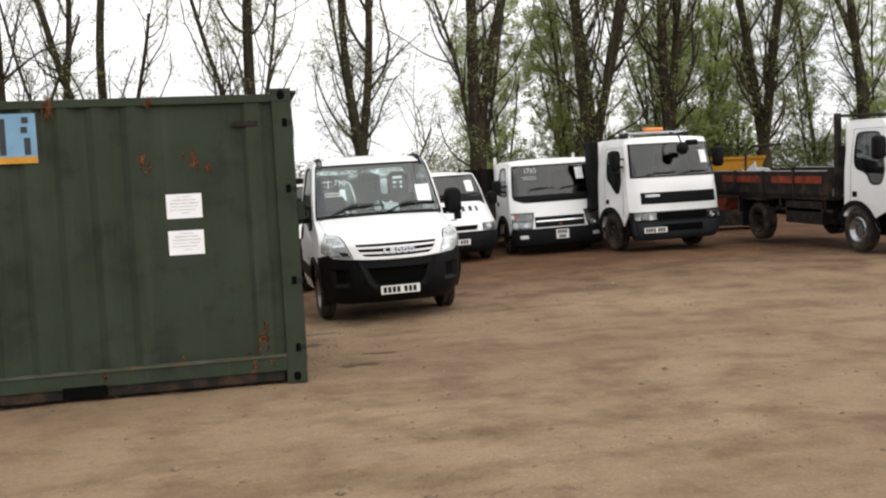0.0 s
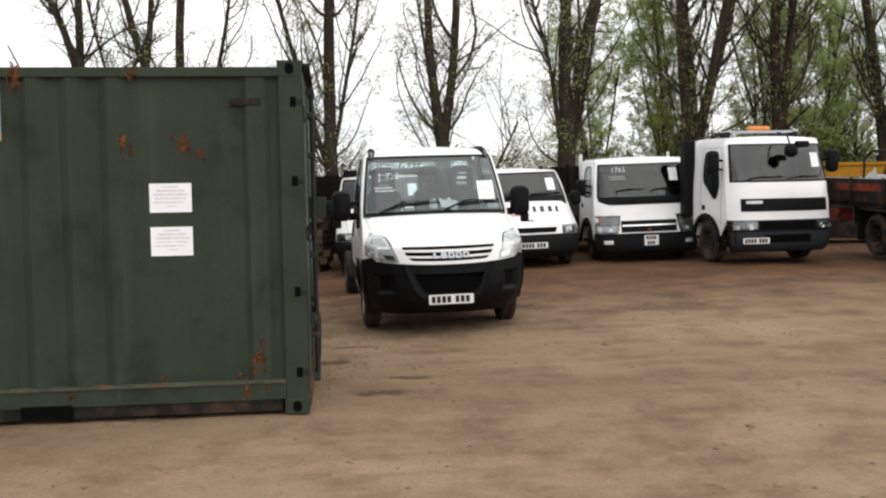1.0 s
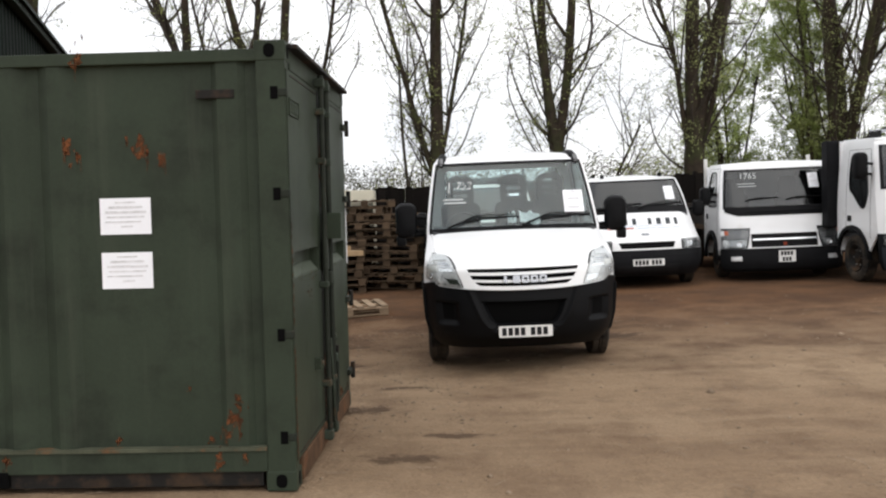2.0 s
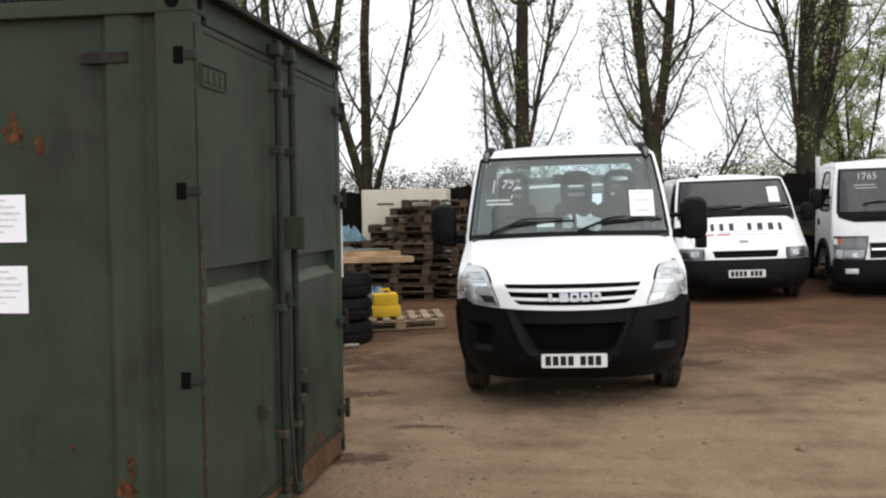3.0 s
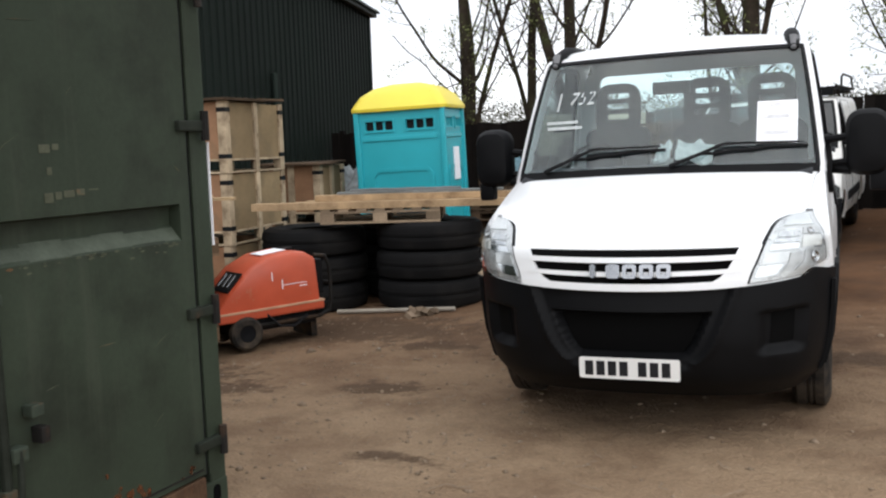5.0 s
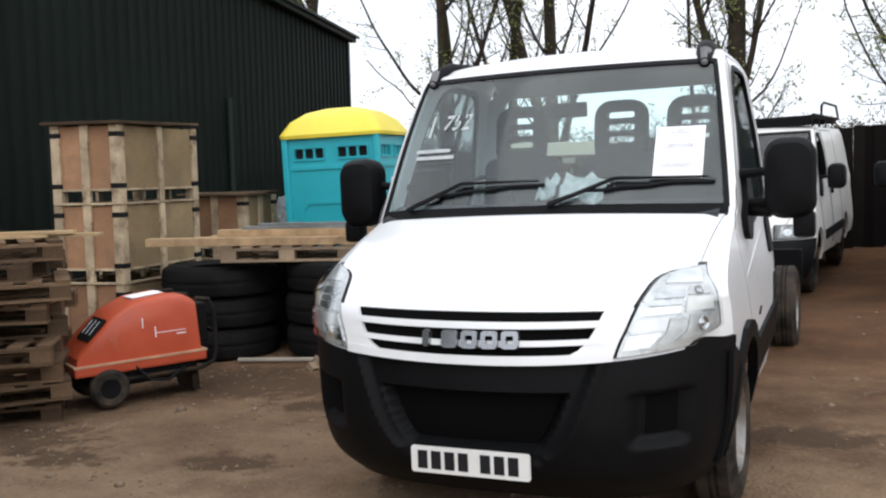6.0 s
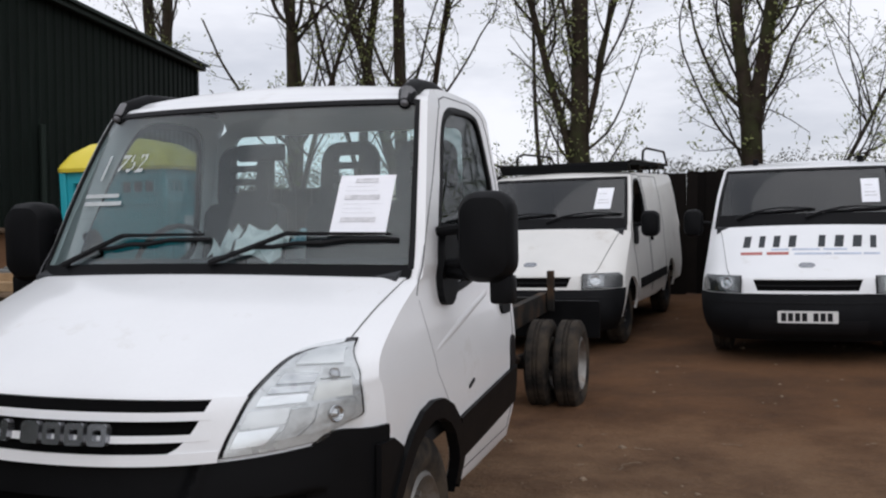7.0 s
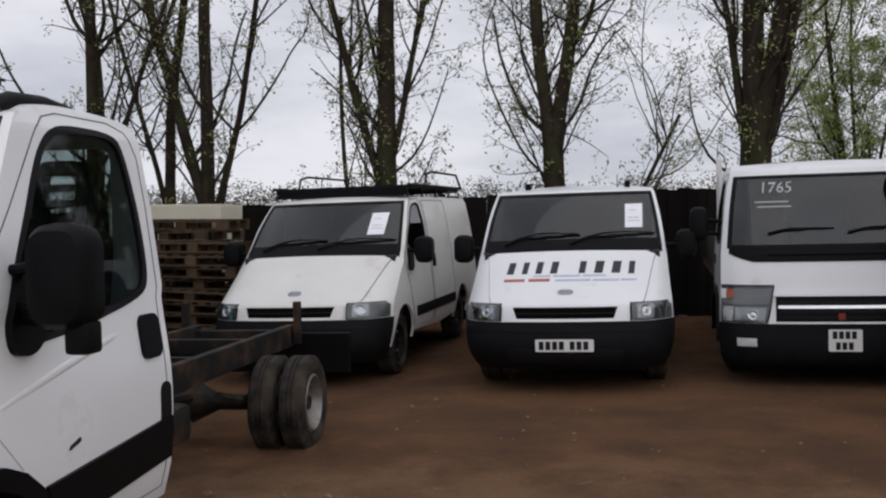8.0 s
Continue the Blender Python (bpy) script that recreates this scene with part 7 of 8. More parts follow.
def washer():
    t = thing("pressure_washer", stand(-2.26, 5.86, 61) @ Matrix.Scale(0.92, 4), "orange pressure washer on small black wheels with a tube handle", "machine")
    side = [(-0.56, 0.34), (-0.55, 0.42), (-0.42, 0.56), (-0.22, 0.74), (-0.02, 0.83), (0.22, 0.85), (0.36, 0.83), (0.44, 0.78), (0.46, 0.40), (0.46, 0.34)]
    bm = bmesh.new()
    rows = []
    for k, (v, sc) in enumerate(((-0.30, 0.90), (-0.28, 0.97), (-0.22, 1.0), (0.22, 1.0), (0.28, 0.97), (0.30, 0.90))):
        rows.append([bm.verts.new((x * (0.94 + 0.06 * sc), v, 0.34 + (z - 0.34) * sc)) for x, z in side])
    for r0, r1 in zip(rows, rows[1:]):
        for k in range(len(side)):
            bm.faces.new((r0[k], r0[(k + 1) % len(side)], r1[(k + 1) % len(side)], r1[k]))
    bm.faces.new(rows[0])
    bm.faces.new(rows[-1][::-1])
    hood = part("hood", bm, M_ORANGE, t, "scratched orange hood", smooth=True)
    part("vent", boxes((-0.12, 0.10, -0.20, 0.14, -0.004, 0.012), bev=0.004), M_SEAL, hood).matrix_basis = pose(-0.36, -0.06, 0.625, 0, -46, 0)
    for v in (-0.13, -0.03, 0.07):
        part("vent_bar", boxes((-0.07, 0.07, v, v + 0.03, 0.006, 0.018), bev=0.004), M_REFL, hood).matrix_basis = pose(-0.36, -0.06, 0.625, 0, -46, 0)
    part("paper_note", boxes((-0.13, 0.13, -0.14, 0.10, -0.002, 0.003)), M_PAPER, hood).matrix_basis = pose(0.09, 0, 0.846, 0, -5, 0)
    part("filler_cap", tube(bmesh.new(), [(0.30, 0.0, 0.84), (0.30, 0.0, 0.865)], 0.06, 14), M_SEAL, hood)
    for q in ((0.08, 0.34, 0.545, 0.550), (0.08, 0.088, 0.51, 0.60), (0.26, 0.34, 0.515, 0.524), (-0.02, -0.012, 0.60, 0.68)):
        part("writing_bar", boxes((q[0], q[1], -0.304, -0.300, q[2], q[3])), M_PAPER, hood)
    part("skirt", boxes((-0.58, 0.50, -0.32, 0.32, 0.27, 0.36), bev=0.02), M_ORANGE, t)
    part("skirt_edge", boxes((-0.585, 0.505, -0.325, 0.325, 0.345, 0.362)), mat("worn_edge", (0.55, 0.34, 0.22), 0.6, 0, 0.2, 9), t)
    part("engine", boxes((-0.44, 0.44, -0.25, 0.25, 0.14, 0.30), bev=0.03), M_SEAL, t)
    part("rear_engine", boxes((0.46, 0.56, -0.22, 0.22, 0.40, 0.74), bev=0.02), M_SEAL, t)
    for v in (-0.28, 0.28):
        part("tube_frame", tube(bmesh.new(), [(-0.2, v, 0.20), (0.46, v, 0.20), (0.57, v, 0.24), (0.60, v, 0.34), (0.60, v, 0.66), (0.56, v, 0.77), (0.44, v, 0.79)], 0.02, 8), M_FRAME, t, smooth=True)
        w = new("wheel")
        w.parent = t
        w.matrix_basis = pose(-0.32, v * 1.08, 0.155, 0, 0, 90)
        part("tyre", lathe(bmesh.new(), [(-0.045, 0.08), (-0.05, 0.13), (-0.03, 0.155), (0.03, 0.155), (0.05, 0.13), (0.045, 0.08)], 24), M_TYRE, w, smooth=True)
        part("rim", lathe(bmesh.new(), [(-0.03, 0.0), (-0.035, 0.085), (0.035, 0.085), (0.03, 0.0)], 18), M_DARK, w)
    part("cross_tube", tube(bmesh.new(), [(0.60, -0.28, 0.5), (0.60, 0.28, 0.5)], 0.018, 8), M_FRAME, t)
    part("hose", tube(bmesh.new(), [(-0.1, -0.31, 0.30), (0.0, -0.36, 0.18), (0.15, -0.36, 0.16), (0.3, -0.34, 0.24)], 0.012, 6), M_SEAL, t)
    part("foot", boxes((0.40, 0.46, -0.2, 0.2, 0.0, 0.16)), M_FRAME, t)


washer()

M_POLE = mat("weathered_pole", (0.34, 0.30, 0.25), 0.8, 0, 0.25, 5)
pole = tagged(part("pole", tube(bmesh.new(), [(-2.27, 7.10, -0.02), (-1.08, 7.34, 0.02)], 0.022, 8), M_POLE), "pale round pole lying on the earth", "pole")
bm = bmesh.new()
rs = np.random.default_rng(6)
for k in range(7):
    box(bm, -0.08, 0.08, -0.04, 0.04, 0, 0.05, m=pose(-1.42 + rs.normal(0, 0.12), 7.1 + rs.normal(0, 0.06), gz(-1.4, 7.1) - 0.01, rs.uniform(0, 40), rs.uniform(0, 40), rs.uniform(0, 180)))
tagged(part("rubble", bm, M_STONE), "small heap of broken pale rubble", "rubble", kind="stuff")


def crumple(name, label, x, y, z, sx, sy, h, material, seed):
    bm = bmesh.new()
    n = 14
    g = [[bm.verts.new((x + sx * (i / n - 0.5), y + sy * (k / n - 0.5), z + h * (math.sin(math.pi * i / n) * math.sin(math.pi * k / n)) ** 0.6 * (0.7 + 0.6 * noise.noise((i * 0.5, k * 0.5, seed))))) for i in range(n + 1)] for k in range(n + 1)]
    for k in range(n):
        for i in range(n):
            bm.faces.new((g[k][i], g[k][i + 1], g[k + 1][i + 1], g[k + 1][i]))
    bmesh.ops.solidify(bm, geom=bm.faces[:], thickness=0.006)
    return tagged(part(name, bm, material), label, "sheet")


M_TARP = mat("pale_blue_tarp", (0.30, 0.48, 0.55), 0.45, 0, 0.25, 5, bump=0.3, bscale=20)
M_CLING = mat("clear_wrap", (0.60, 0.62, 0.63), 0.25, 0, 0.25, 14, bump=0.6, bscale=25)
stack(-2.75, 13.9, 8, 7)
crumple("tarpaulin", "crumpled pale blue tarpaulin on a pallet stack", -2.80, 13.8, gz(-2.8, 13.9) + 1.0, 0.6, 0.5, 0.32, M_TARP, 2)
crumple("plastic_wrap", "heap of crumpled clear plastic wrapping", -3.75, 10.1, gz(-3.75, 10.1) + 1.0, 0.7, 0.6, 0.45, M_CLING, 5)
M_OCHRE = mat("ochre_plastic", (0.72, 0.46, 0.04), 0.45, 0, 0.12, 4)
jug = thing("plastic_container", stand(-1.12, 9.10, 20, 0.143), "yellow plastic jerrycan standing on a pallet", "container")
part("body", boxes((-0.20, 0.20, -0.14, 0.14, 0, 0.15), (-0.17, 0.17, -0.12, 0.12, 0.13, 0.32), bev=0.025), M_OCHRE, jug, smooth=True)
part("handle", tube(bmesh.new(), [(-0.08, 0, 0.31), (-0.06, 0, 0.37), (0.06, 0, 0.37), (0.08, 0, 0.31)], 0.02, 8), M_OCHRE, jug, smooth=True)
bottle = tagged(part("bottle", lathe(bmesh.new(), [(0, 0.0), (0.0, 0.09), (0.20, 0.09), (0.26, 0.04), (0.30, 0.035), (0.30, 0.0)], 16, "z"), mat("blue_plastic", (0.10, 0.25, 0.50), 0.35, 0, 0.15, 6), smooth=True), "blue plastic bottle standing beside a jerrycan", "bottle")
bottle.matrix_basis = stand(-1.25, 9.32, 0, 0.143) @ Matrix.Scale(1.3, 4)
crumple("plastic_bag", "crumpled white plastic bag beside a jerrycan", -1.38, 9.45, gz(-1.4, 9.4), 0.35, 0.3, 0.6, M_CLING, 9)
cold = thing("cream_cabinet", pose(-1.62, 14.28, gz(-1.6, 14.3), 0, 0, 2), "large plain cream insulated cabinet behind the pallets", "cabinet")
part("body", boxes((-1.03, 0.62, 0, 0.8, 0.0, 1.93), bev=0.015), mat("cream_panel", (0.66, 0.62, 0.50), 0.45, 0, 0.06, 2), cold)
part("maker_mark", boxes((-0.72, -0.40, -0.003, 0.002, 1.63, 1.67)), M_LETTER, cold)
M_SKIP = mat("yellow_hopper_paint", (0.42, 0.20, 0.02), 0.55, 0, 0.25, 3, spot=(0.2, 0.09, 0.04), spot_at=(0.55, 0.7), spot_scale=3)
hopper = thing("steel_hopper", stand(12.3, 14.6, -30), "worn yellow steel hopper on a dark frame behind the tipper", "hopper")
top = 2.24 - gz(12.3, 14.6)
for v, q in ((-0.6, 0.05), (0.6, -0.05)):
    part("hull", sheet(bmesh.new(), [(-1.05, top), (-0.8, 1.2), (0.7, 1.2), (0.95, top)], [], lambda u, z, d: Vector((u, v + q * d / 0.05, z)), 0.05), M_SKIP, hopper)
    part("rim", boxes((-1.08, 0.98, v - 0.04, v + 0.04, top - 0.06, top + 0.01), bev=0.01), M_SKIP, hopper)
for u0, u1 in ((-1.05, -0.8), (0.95, 0.7)):
    part("end_plate", sheet(bmesh.new(), [(-0.6, 1.2), (0.6, 1.2), (0.6, top), (-0.6, top)], [], lambda w, z, d: Vector((u1 + (u0 - u1) * (z - 1.2) / (top - 1.2) + d, w, z)), 0.03), M_SKIP, hopper)
part("floor_plate", boxes((-0.8, 0.7, -0.6, 0.6, 1.14, 1.2)), M_FRAME, hopper)
part("base_frame", boxes((-0.9, 0.8, -0.55, 0.55, 0.12, 1.14), bev=0.02), M_FRAME, hopper, "dark steel base frame")
for u in (-0.8, 0.6):
    part("skid", boxes((u, u + 0.12, -0.6, 0.6, 0.0, 0.12)), M_FRAME, hopper)
crumple("rubble_bag", "pale sacks heaped on the tipper body", 10.9, 10.8, gz(11.5, 7) + 1.34, 0.8, 0.7, 0.48, M_CLING, 12)


# ---- trees, hedge and fence ----
STEP = (0.40, 0.26, 0.17, 0.12)
REACH = ((0, 0), (0.9, 3.8), (0.4, 1.3), (0.15, 0.5))
RISE = (0.0, 0.15, 0.05, 0.0)
WIG = (0.018, 0.10, 0.19, 0.25)


def grow(rng, segs, tips, p, d, r, length, level, kids, spread, up=0.05):
    """Adds one limb as short rods that bend and turn upwards, and its side limbs."""
    n = max(3, int(length / STEP[level]))
    step = length / n
    bend = Vector(rng.normal(0, 1, 3))
    for k in range(n):
        r1 = max(0.0035, r * (1 - (0.62 if level == 0 else 0.9) / n))
        if rng.random() < 0.4:
            bend = Vector(rng.normal(0, 1, 3))
        rise = up if level == 0 else RISE[level] * (1.5 if k < n * 0.45 else 0.5)
        d = (d + WIG[level] * bend + Vector(rng.normal(0, 0.4 * WIG[level], 3)) + Vector((0, 0, rise))).normalized()
        q = p + step * d
        segs.append((p, q, r, r1, level))
        if level == 3 or (level == 2 and k > n * 0.3) or (level == 1 and k > n * 0.75):
            tips.append((q, level))
        if level < 3:
            for _ in range(rng.poisson(kids[level])):
                side = d.orthogonal().normalized()
                side.rotate(Matrix.Rotation(rng.uniform(0, 2 * math.pi), 3, d))
                ang = radians(rng.uniform(*spread[level]))
                lo, hi = REACH[level + 1]
                far = lo + (hi - lo) * rng.random() ** 1.6 if level == 0 else rng.uniform(lo, hi) * (1 - 0.4 * k / n)
                thick = min(r1 * 0.5, 0.007 + 0.013 * far if level == 0 else r1 * rng.uniform(0.4, 0.65))
                grow(rng, segs, tips, p + step * rng.random() * d, (math.cos(ang) * d + math.sin(ang) * side).normalized(), max(thick, 0.0045), far, level + 1, kids, spread)
        p, r = q, r1


def rods(segs):
    verts, faces = [], []
    for p, q, r0, r1, level in segs:
        n = (9, 6, 4, 3)[min(level, 3)]
        d = (q - p).normalized()
        a = d.orthogonal().normalized()
        b = d.cross(a)
        i = len(verts)
        for c, r in ((p - 0.25 * r0 * d, r0), (q, r1)):
            verts += [c + r * (math.cos(2 * math.pi * k / n) * a + math.sin(2 * math.pi * k / n) * b) for k in range(n)]
        faces += [(i + k, i + (k + 1) % n, i + n + (k + 1) % n, i + n + k) for k in range(n)]
    return verts, faces


def leaves(rng, tips, per, size, spread):
    verts, faces = [], []
    for p, _ in tips:
        for _k in range(rng.poisson(per)):
            c = p + Vector(rng.normal(0, spread, 3))
            a = Vector(rng.normal(0, 1, 3)).normalized()
            b = a.orthogonal().normalized()
            s = size * rng.uniform(0.6, 1.4)
            i = len(verts)
            verts += [c - s * a, c + 0.45 * s * b, c + s * a, c - 0.45 * s * b]
            faces.append((i, i + 1, i + 2, i + 3))
    return verts, faces


def raw(name, verts, faces, material, parent, smooth=False, kind=""):
    me = bpy.data.meshes.new(name)
    me.from_pydata([tuple(v) for v in verts], [], faces)
    me.materials.append(material)
    if smooth:
        me.shade_smooth()
    ob = new(name, me)
    ob.parent = parent
    if kind:
        ob["kind"] = kind
    return ob


def make_tree(m, seed, label, height, base, fork, stems, per, leaf, leaf_m, kids, spread=((38, 68), (28, 62), (25, 65)), suckers=()):
    """A tree that forks low into rising stems, each given as (lean, heading, thickness, share of the height)."""
    rng = np.random.default_rng(seed)
    t = thing("tree", m, label, "tree", "trees round the yard")
    segs, tips = [], []
    p, d, r = Vector((0, 0, -0.3)), Vector((0, 0, 1)), base * 1.12
    k = max(4, int(fork / 0.4))
    for i in range(k):
        q = p + (fork + 0.3) / k * d
        r1 = base * (1.0 if i == 0 else 1 - 0.12 * i / k)
        segs.append((p, q, r, r1, 0))
        p, r = q, r1
        d = (d + Vector(rng.normal(0, 0.02, 3))).normalized()
        if i > k * 0.4 and rng.random() < 0.6:
            a = rng.uniform(0, 2 * math.pi)
            grow(rng, segs, tips, p, Vector((math.cos(a), math.sin(a), 1.1)).normalized(), 0.028, rng.uniform(1.2, 2.4), 1, kids, spread)
    for lean, head, thick, share in stems:
        lean, head = radians(lean), radians(head)
        dd = Vector((math.sin(lean) * math.cos(head), math.sin(lean) * math.sin(head), math.cos(lean)))
        start = p - d * (0.15 + (0.3 + 0.9 * rng.random() if thick < 0.52 else 0.0))
        grow(rng, segs, tips, start, dd, r * thick, (height - fork) * share, 0, kids, spread, 0.006 + 0.0012 * math.degrees(lean))
    for dx, lean, head, thick, length in suckers:
        lean, head = radians(lean), radians(head)
        grow(rng, segs, tips, Vector((dx, 0.1, -0.1)), Vector((math.sin(lean) * math.cos(head), math.sin(lean) * math.sin(head), math.cos(lean))), thick, length, 0, (0.9, 0.7, 0.4), spread, 0.02)
    raw("trunk", *rods([g for g in segs if g[2] > 0.05]), M_BARK, t, True)
    raw("twig_mass", *rods([g for g in segs if g[2] <= 0.05]), M_TWIG, t, True, "stuff")
    raw("crown", *leaves(rng, tips, per, leaf, 0.07), leaf_m, t, False, "stuff")
    return t


BARE = "tall tree with mossy bark just coming into leaf"
BARE_ROW = (
    (0.25, 18.7, 13.0, 0.20, 2.9, ((1, 90, 0.96, 1.0), (20, 178, 0.46, 0.75), (10, 10, 0.36, 0.6)), ((-0.45, 14, 180, 0.055, 5.5), (0.55, 22, 5, 0.045, 1.6))),
    (3.25, 18.5, 12.5, 0.20, 2.75, ((9, 184, 0.72, 1.0), (8, 356, 0.74, 0.95), (12, 160, 0.34, 0.7)), ((0.35, 27, 8, 0.055, 3.8),)),
    (6.4, 18.0, 13.0, 0.27, 2.7, ((3, 176, 0.78, 1.0), (9, 0, 0.68, 0.95), (9, 184, 0.32, 0.6), (14, 352, 0.30, 0.45)), ()),
    (-3.83, 19.9, 12.5, 0.22, 1.9, ((15, 178, 0.64, 0.95), (3, 20, 0.74, 1.0), (17, 355, 0.42, 0.55)), ()),
    (-6.45, 20.0, 12.5, 0.21, 1.8, ((5, 180, 0.72, 1.0), (4, 0, 0.72, 0.95), (14, 350, 0.36, 0.6)), ()),
    (-5.05, 20.6, 11.0, 0.14, 2.4, ((2, 0, 0.9, 1.0), (10, 180, 0.5, 0.7)), ()),
    (-12.8, 24.0, 14.5, 0.30, 2.6, ((5, 180, 0.72, 1.0), (5, 0, 0.70, 0.95), (12, 300, 0.45, 0.8)), ()),
    (11.6, 22.0, 14.0, 0.34, 2.2, ((3, 120, 0.74, 1.0), (9, 185, 0.58, 0.95), (10, 355, 0.60, 0.95), (14, 270, 0.45, 0.8)), ()),
    (14.5, 22.4, 14.0, 0.28, 2.6, ((3, 200, 0.8, 1.0), (9, 350, 0.62, 0.95)), ()),
    (18.0, 22.0, 13.5, 0.28, 2.2, ((6, 182, 0.72, 1.0), (8, 0, 0.66, 0.9), (14, 260, 0.4, 0.7)), ()),
    (22.3, 22.3, 13.5, 0.26, 2.6, ((4, 180, 0.8, 1.0), (10, 10, 0.55, 0.9)), ()),
    (26.5, 23.0, 13.0, 0.26, 2.6, ((6, 185, 0.75, 1.0), (8, 0, 0.6, 0.9)), ()),
)
for i, (x, y, high, base, fork, stems, suckers) in enumerate(BARE_ROW):
    make_tree(pose(x, y, gz(x, y)), 40 + i, BARE, high, base, fork, stems, 1.5, 0.036, M_LEAF, (0.80, 0.75, 0.55) if x < 0 else (1.12, 1.0, 0.65), suckers=suckers)
green_at = ((18.2, 26.4, 0), (10.4, 29.5, 2), (12.4, 26.5, 0), (13.6, 30.0, 1), (15.6, 25.6, 2), (16.2, 26.5, 0), (19.6, 27.0, 2), (23.0, 26.5, 1), (26.5, 27.0, 0), (30.0, 28.0, 2), (34.0, 30.5, 1), (38.0, 31.5, 0))
green = {}
for i, (x, y, k) in enumerate(green_at):
    m = pose(x, y, gz(x, y), 0, 0, 83 * i)
    if k not in green:
        stems = [((6, 20, 0.6, 1.0), (8, 140, 0.6, 0.9), (9, 260, 0.55, 0.95), (12, 330, 0.4, 0.7)), ((4, 90, 0.8, 1.0), (9, 200, 0.5, 0.85), (12, 320, 0.4, 0.7)), ((8, 0, 0.55, 0.9), (8, 80, 0.5, 1.0), (9, 160, 0.5, 0.9), (10, 250, 0.5, 0.8))][k]
        green[k] = make_tree(m, 71 + k, "slender young tree in fresh pale green leaf", (10.0, 11.0, 8.5)[k], 0.13, (0.8, 1.2, 0.6)[k], stems, 8.0, 0.040, M_LEAF2, (1.05, 0.85, 0.5))
    else:
        copy_thing(green[k], m)


def foliage_bank(name, label, x0, x1, y0, y1, height, count, size, material, seed):
    """A bank of leaves with an uneven top."""
    rng = np.random.default_rng(seed)
    xs, ys, u = rng.uniform(x0, x1, count), rng.uniform(y0, y1, count), rng.uniform(0, 1, count) ** 0.8
    verts, faces = [], []
    for x, y, t in zip(xs, ys, u):
        top = height * (0.72 + 0.30 * noise.noise((x * 0.16, y * 0.1, seed)) + 0.16 * noise.noise((x * 0.55, y * 0.4, seed + 3)))
        c = Vector((x, y, gz(x, y) + t * top))
        a = Vector(rng.normal(0, 1, 3)).normalized()
        b = a.orthogonal().normalized()
        s = size * rng.uniform(0.5, 1.5)
        i = len(verts)
        verts += [c - s * a, c + 0.55 * s * b, c + s * a, c - 0.55 * s * b]
        faces.append((i, i + 1, i + 2, i + 3))
    ob = raw(name, verts, faces, material, None, False, "stuff")
    return tagged(ob, label, "hedge", kind="stuff")


foliage_bank("hedge", "dark rough hedge along the far edge of the yard", -60, 75, 64, 70, 3.9, 190000, 0.036, M_HEDGE, 3)
foliage_bank("bushes", "dark green bushes behind the parked trucks", 12.5, 44, 25, 30, 4.0, 90000, 0.045, M_BUSH, 7)
foliage_bank("far_wood", "far line of woodland on the skyline", -240, 240, 190, 215, 14, 130000, 0.24, M_HEDGE, 9)
foliage_bank("scrub", "thin scrub coming into leaf behind the vans", 7.0, 11.0, 31.0, 35.0, 4.2, 3500, 0.05, M_LEAF, 13)
foliage_bank("verge", "low weedy growth against the far fence", -8, 30, 17.5, 18.5, 1.25, 9000, 0.05, M_HEDGE, 15)


def fence():
    t = thing("fence", pose(0, 0, 0), "dark weathered close-boarded timber fence", "fence", kind="")
    bm = bmesh.new()
    box(bm, -0.085, 0.085, -0.011, 0.011, 0, 1.95)
    board = None
    rng = np.random.default_rng(5)
    n = 0
    for x in np.arange(-8.2, 12.6, 0.155):
        y = 17.0 + 0.02 * x
        if board is None:
            board = part("board", bm, M_FENCE, t)
            ob = board
        else:
            ob = new("board", board.data)
            ob.parent = t
        ob.matrix_basis = pose(x, y + 0.024 * (n % 2), gz(x, y) + rng.uniform(-0.03, 0.02), 0, rng.uniform(-0.6, 0.6), 2)
        n += 1
    for x in np.arange(-8.1, 12.6, 2.4):
        y = 17.12 + 0.02 * x
        part("post", boxes((x - 0.05, x + 0.05, y, y + 0.1, gz(x, y) - 0.2, gz(x, y) + 2.0)), M_FENCE, t)


fence()


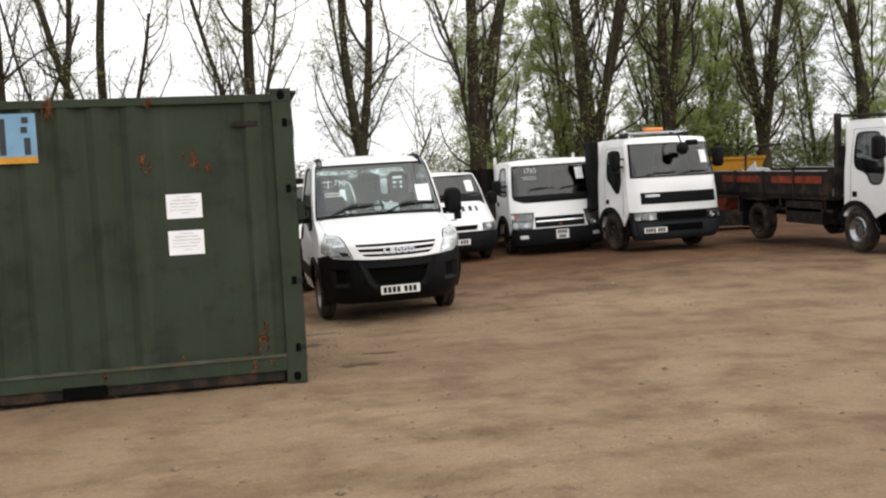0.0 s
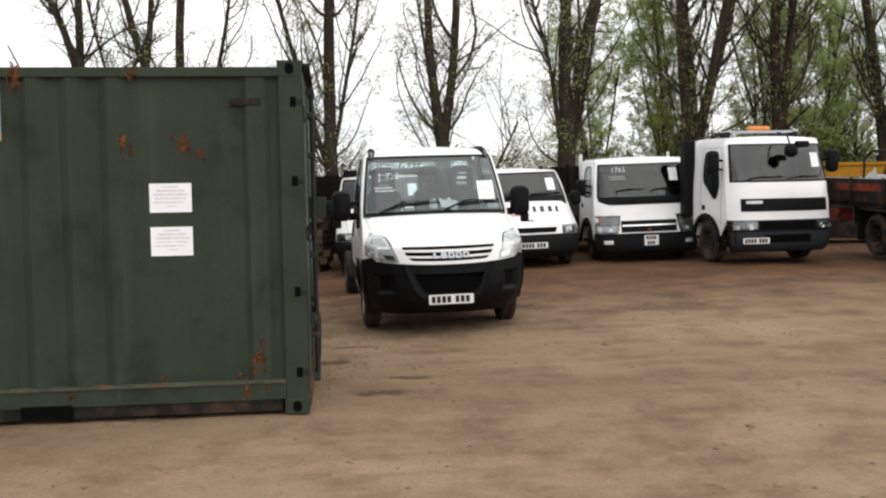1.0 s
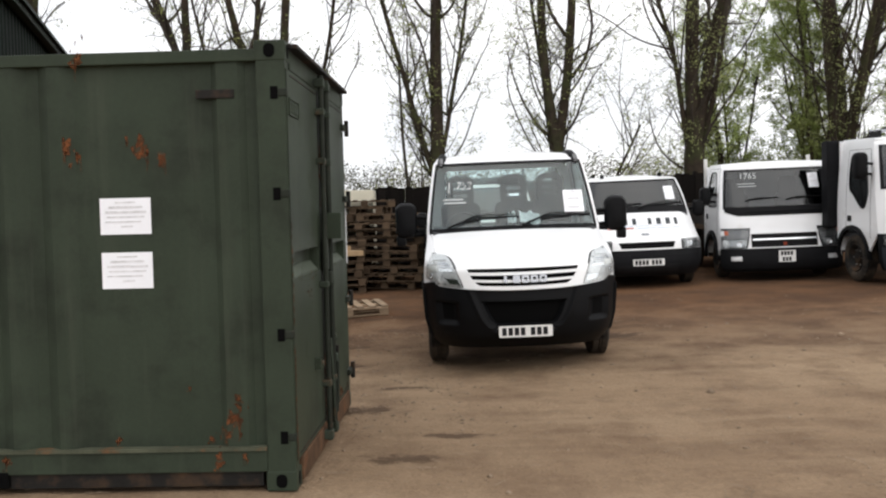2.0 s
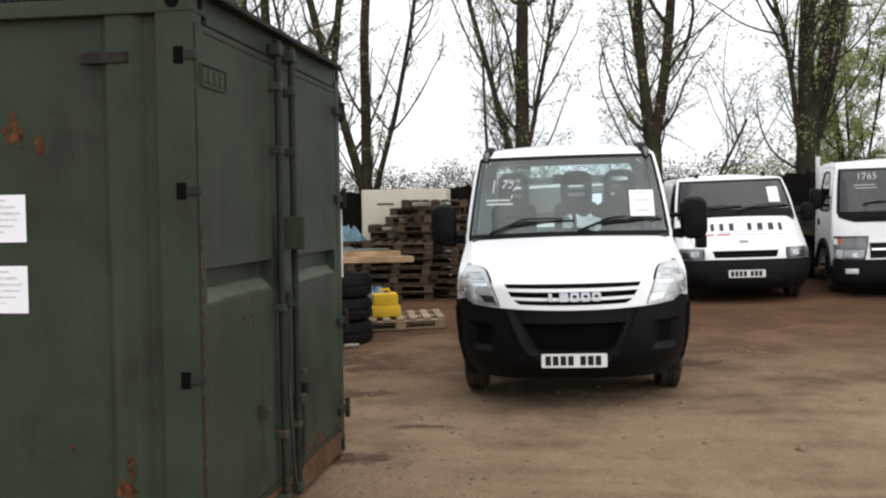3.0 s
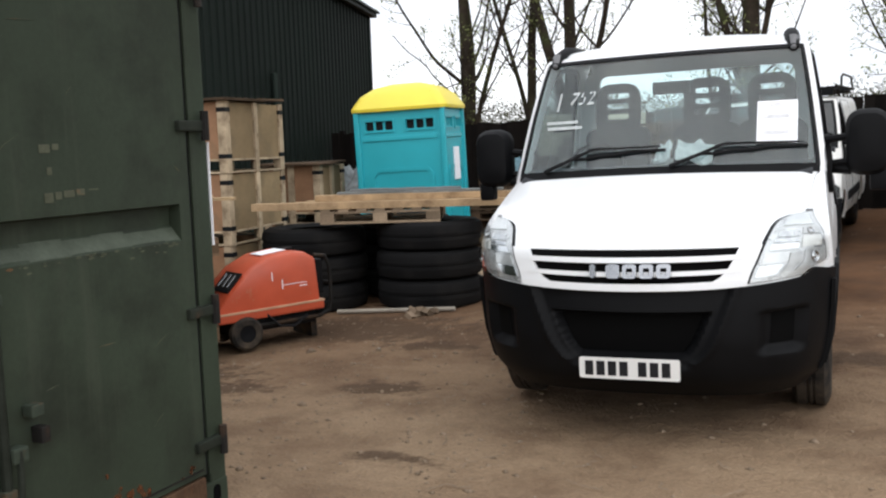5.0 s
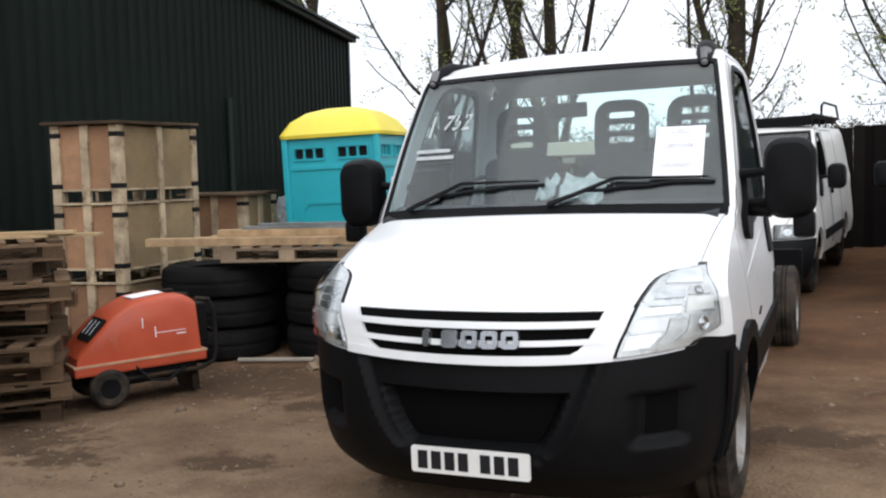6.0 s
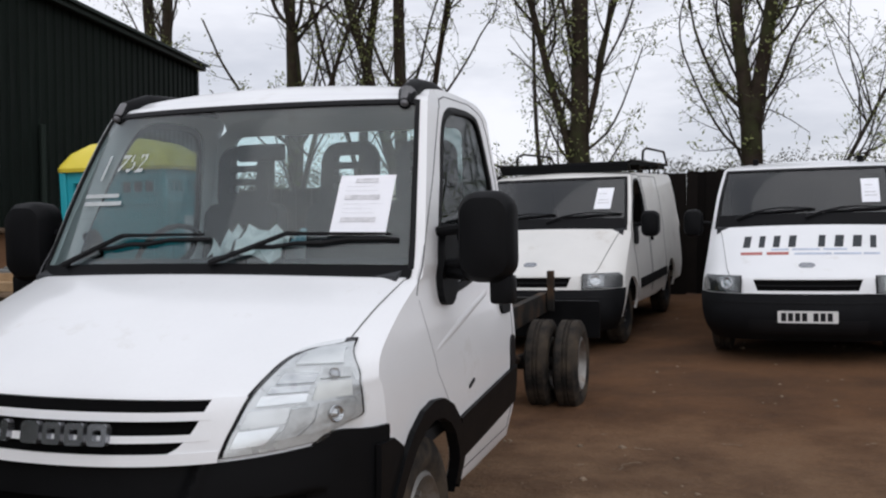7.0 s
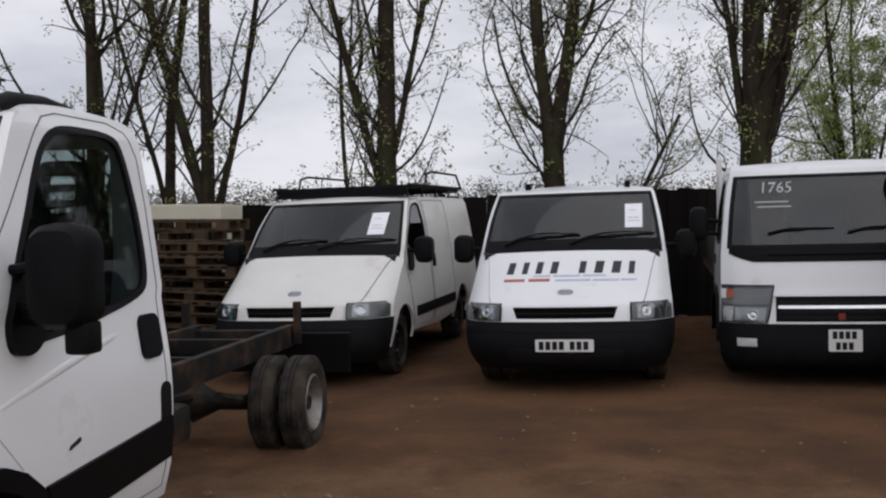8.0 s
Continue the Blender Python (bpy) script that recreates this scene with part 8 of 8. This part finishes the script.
def scatter():
    """Loose stones and clods, and a few twigs on the earth."""
    rng = np.random.default_rng(21)
    verts, faces = [], []
    for q in range(6600):
        x, y = ((rng.uniform(-7, 16), rng.uniform(-7.5, 15)), (rng.uniform(-3, 8), rng.uniform(-6, 7)), (rng.uniform(-3, 1), rng.uniform(1.5, 7)))[q % 3]
        s = 0.006 + 0.016 * rng.random() ** 4 + (0.03 * rng.random() if rng.random() < 0.02 else 0)
        c = Vector((x, y, gz(x, y) + 0.035 * noise.noise((x * 0.35, y * 0.35, 1)) + 0.016 * noise.noise((x * 1.3, y * 1.3, 5)) + 0.008 * noise.noise((x * 3.1, y * 3.1, 9)) - 0.012))
        i = len(verts)
        for dx, dy, dz in ((1, 0, 0), (0, 1, 0), (-1, 0, 0), (0, -1, 0), (0, 0, 0.8), (0, 0, -0.6)):
            verts.append(c + s * Vector((dx * rng.uniform(0.7, 1.5), dy * rng.uniform(0.7, 1.5), dz * rng.uniform(0.6, 1.2))))
        for a, b in ((0, 1), (1, 2), (2, 3), (3, 0)):
            faces += [(i + a, i + b, i + 4), (i + b, i + a, i + 5)]
    for _ in range(420):
        x, y = rng.uniform(-4, 9), rng.uniform(-6.5, 8)
        z = gz(x, y) + 0.035 * noise.noise((x * 0.35, y * 0.35, 1)) + 0.016 * noise.noise((x * 1.3, y * 1.3, 5)) + 0.008 * noise.noise((x * 3.1, y * 3.1, 9)) + 0.002
        p, a = Vector((x, y, z)), rng.uniform(0, 6.3)
        for _k in range(rng.integers(2, 6)):
            a += rng.normal(0, 0.5)
            q = p + Vector((math.cos(a), math.sin(a), rng.normal(0, 0.05))) * rng.uniform(0.02, 0.07)
            side, i = Vector((-math.sin(a), math.cos(a), 0)) * rng.uniform(0.002, 0.005), len(verts)
            verts += [p - side, p + side, q + side, q - side, (p + q) / 2 + Vector((0, 0, 0.006))]
            faces += [(i, i + 3, i + 4), (i + 3, i + 2, i + 4), (i + 2, i + 1, i + 4), (i + 1, i, i + 4)]
            p = q
    tagged(raw("gravel", verts, faces, M_STONE, None, True, "stuff"), "loose small stones, clods and twigs on the bare earth", "gravel", kind="stuff")


scatter()
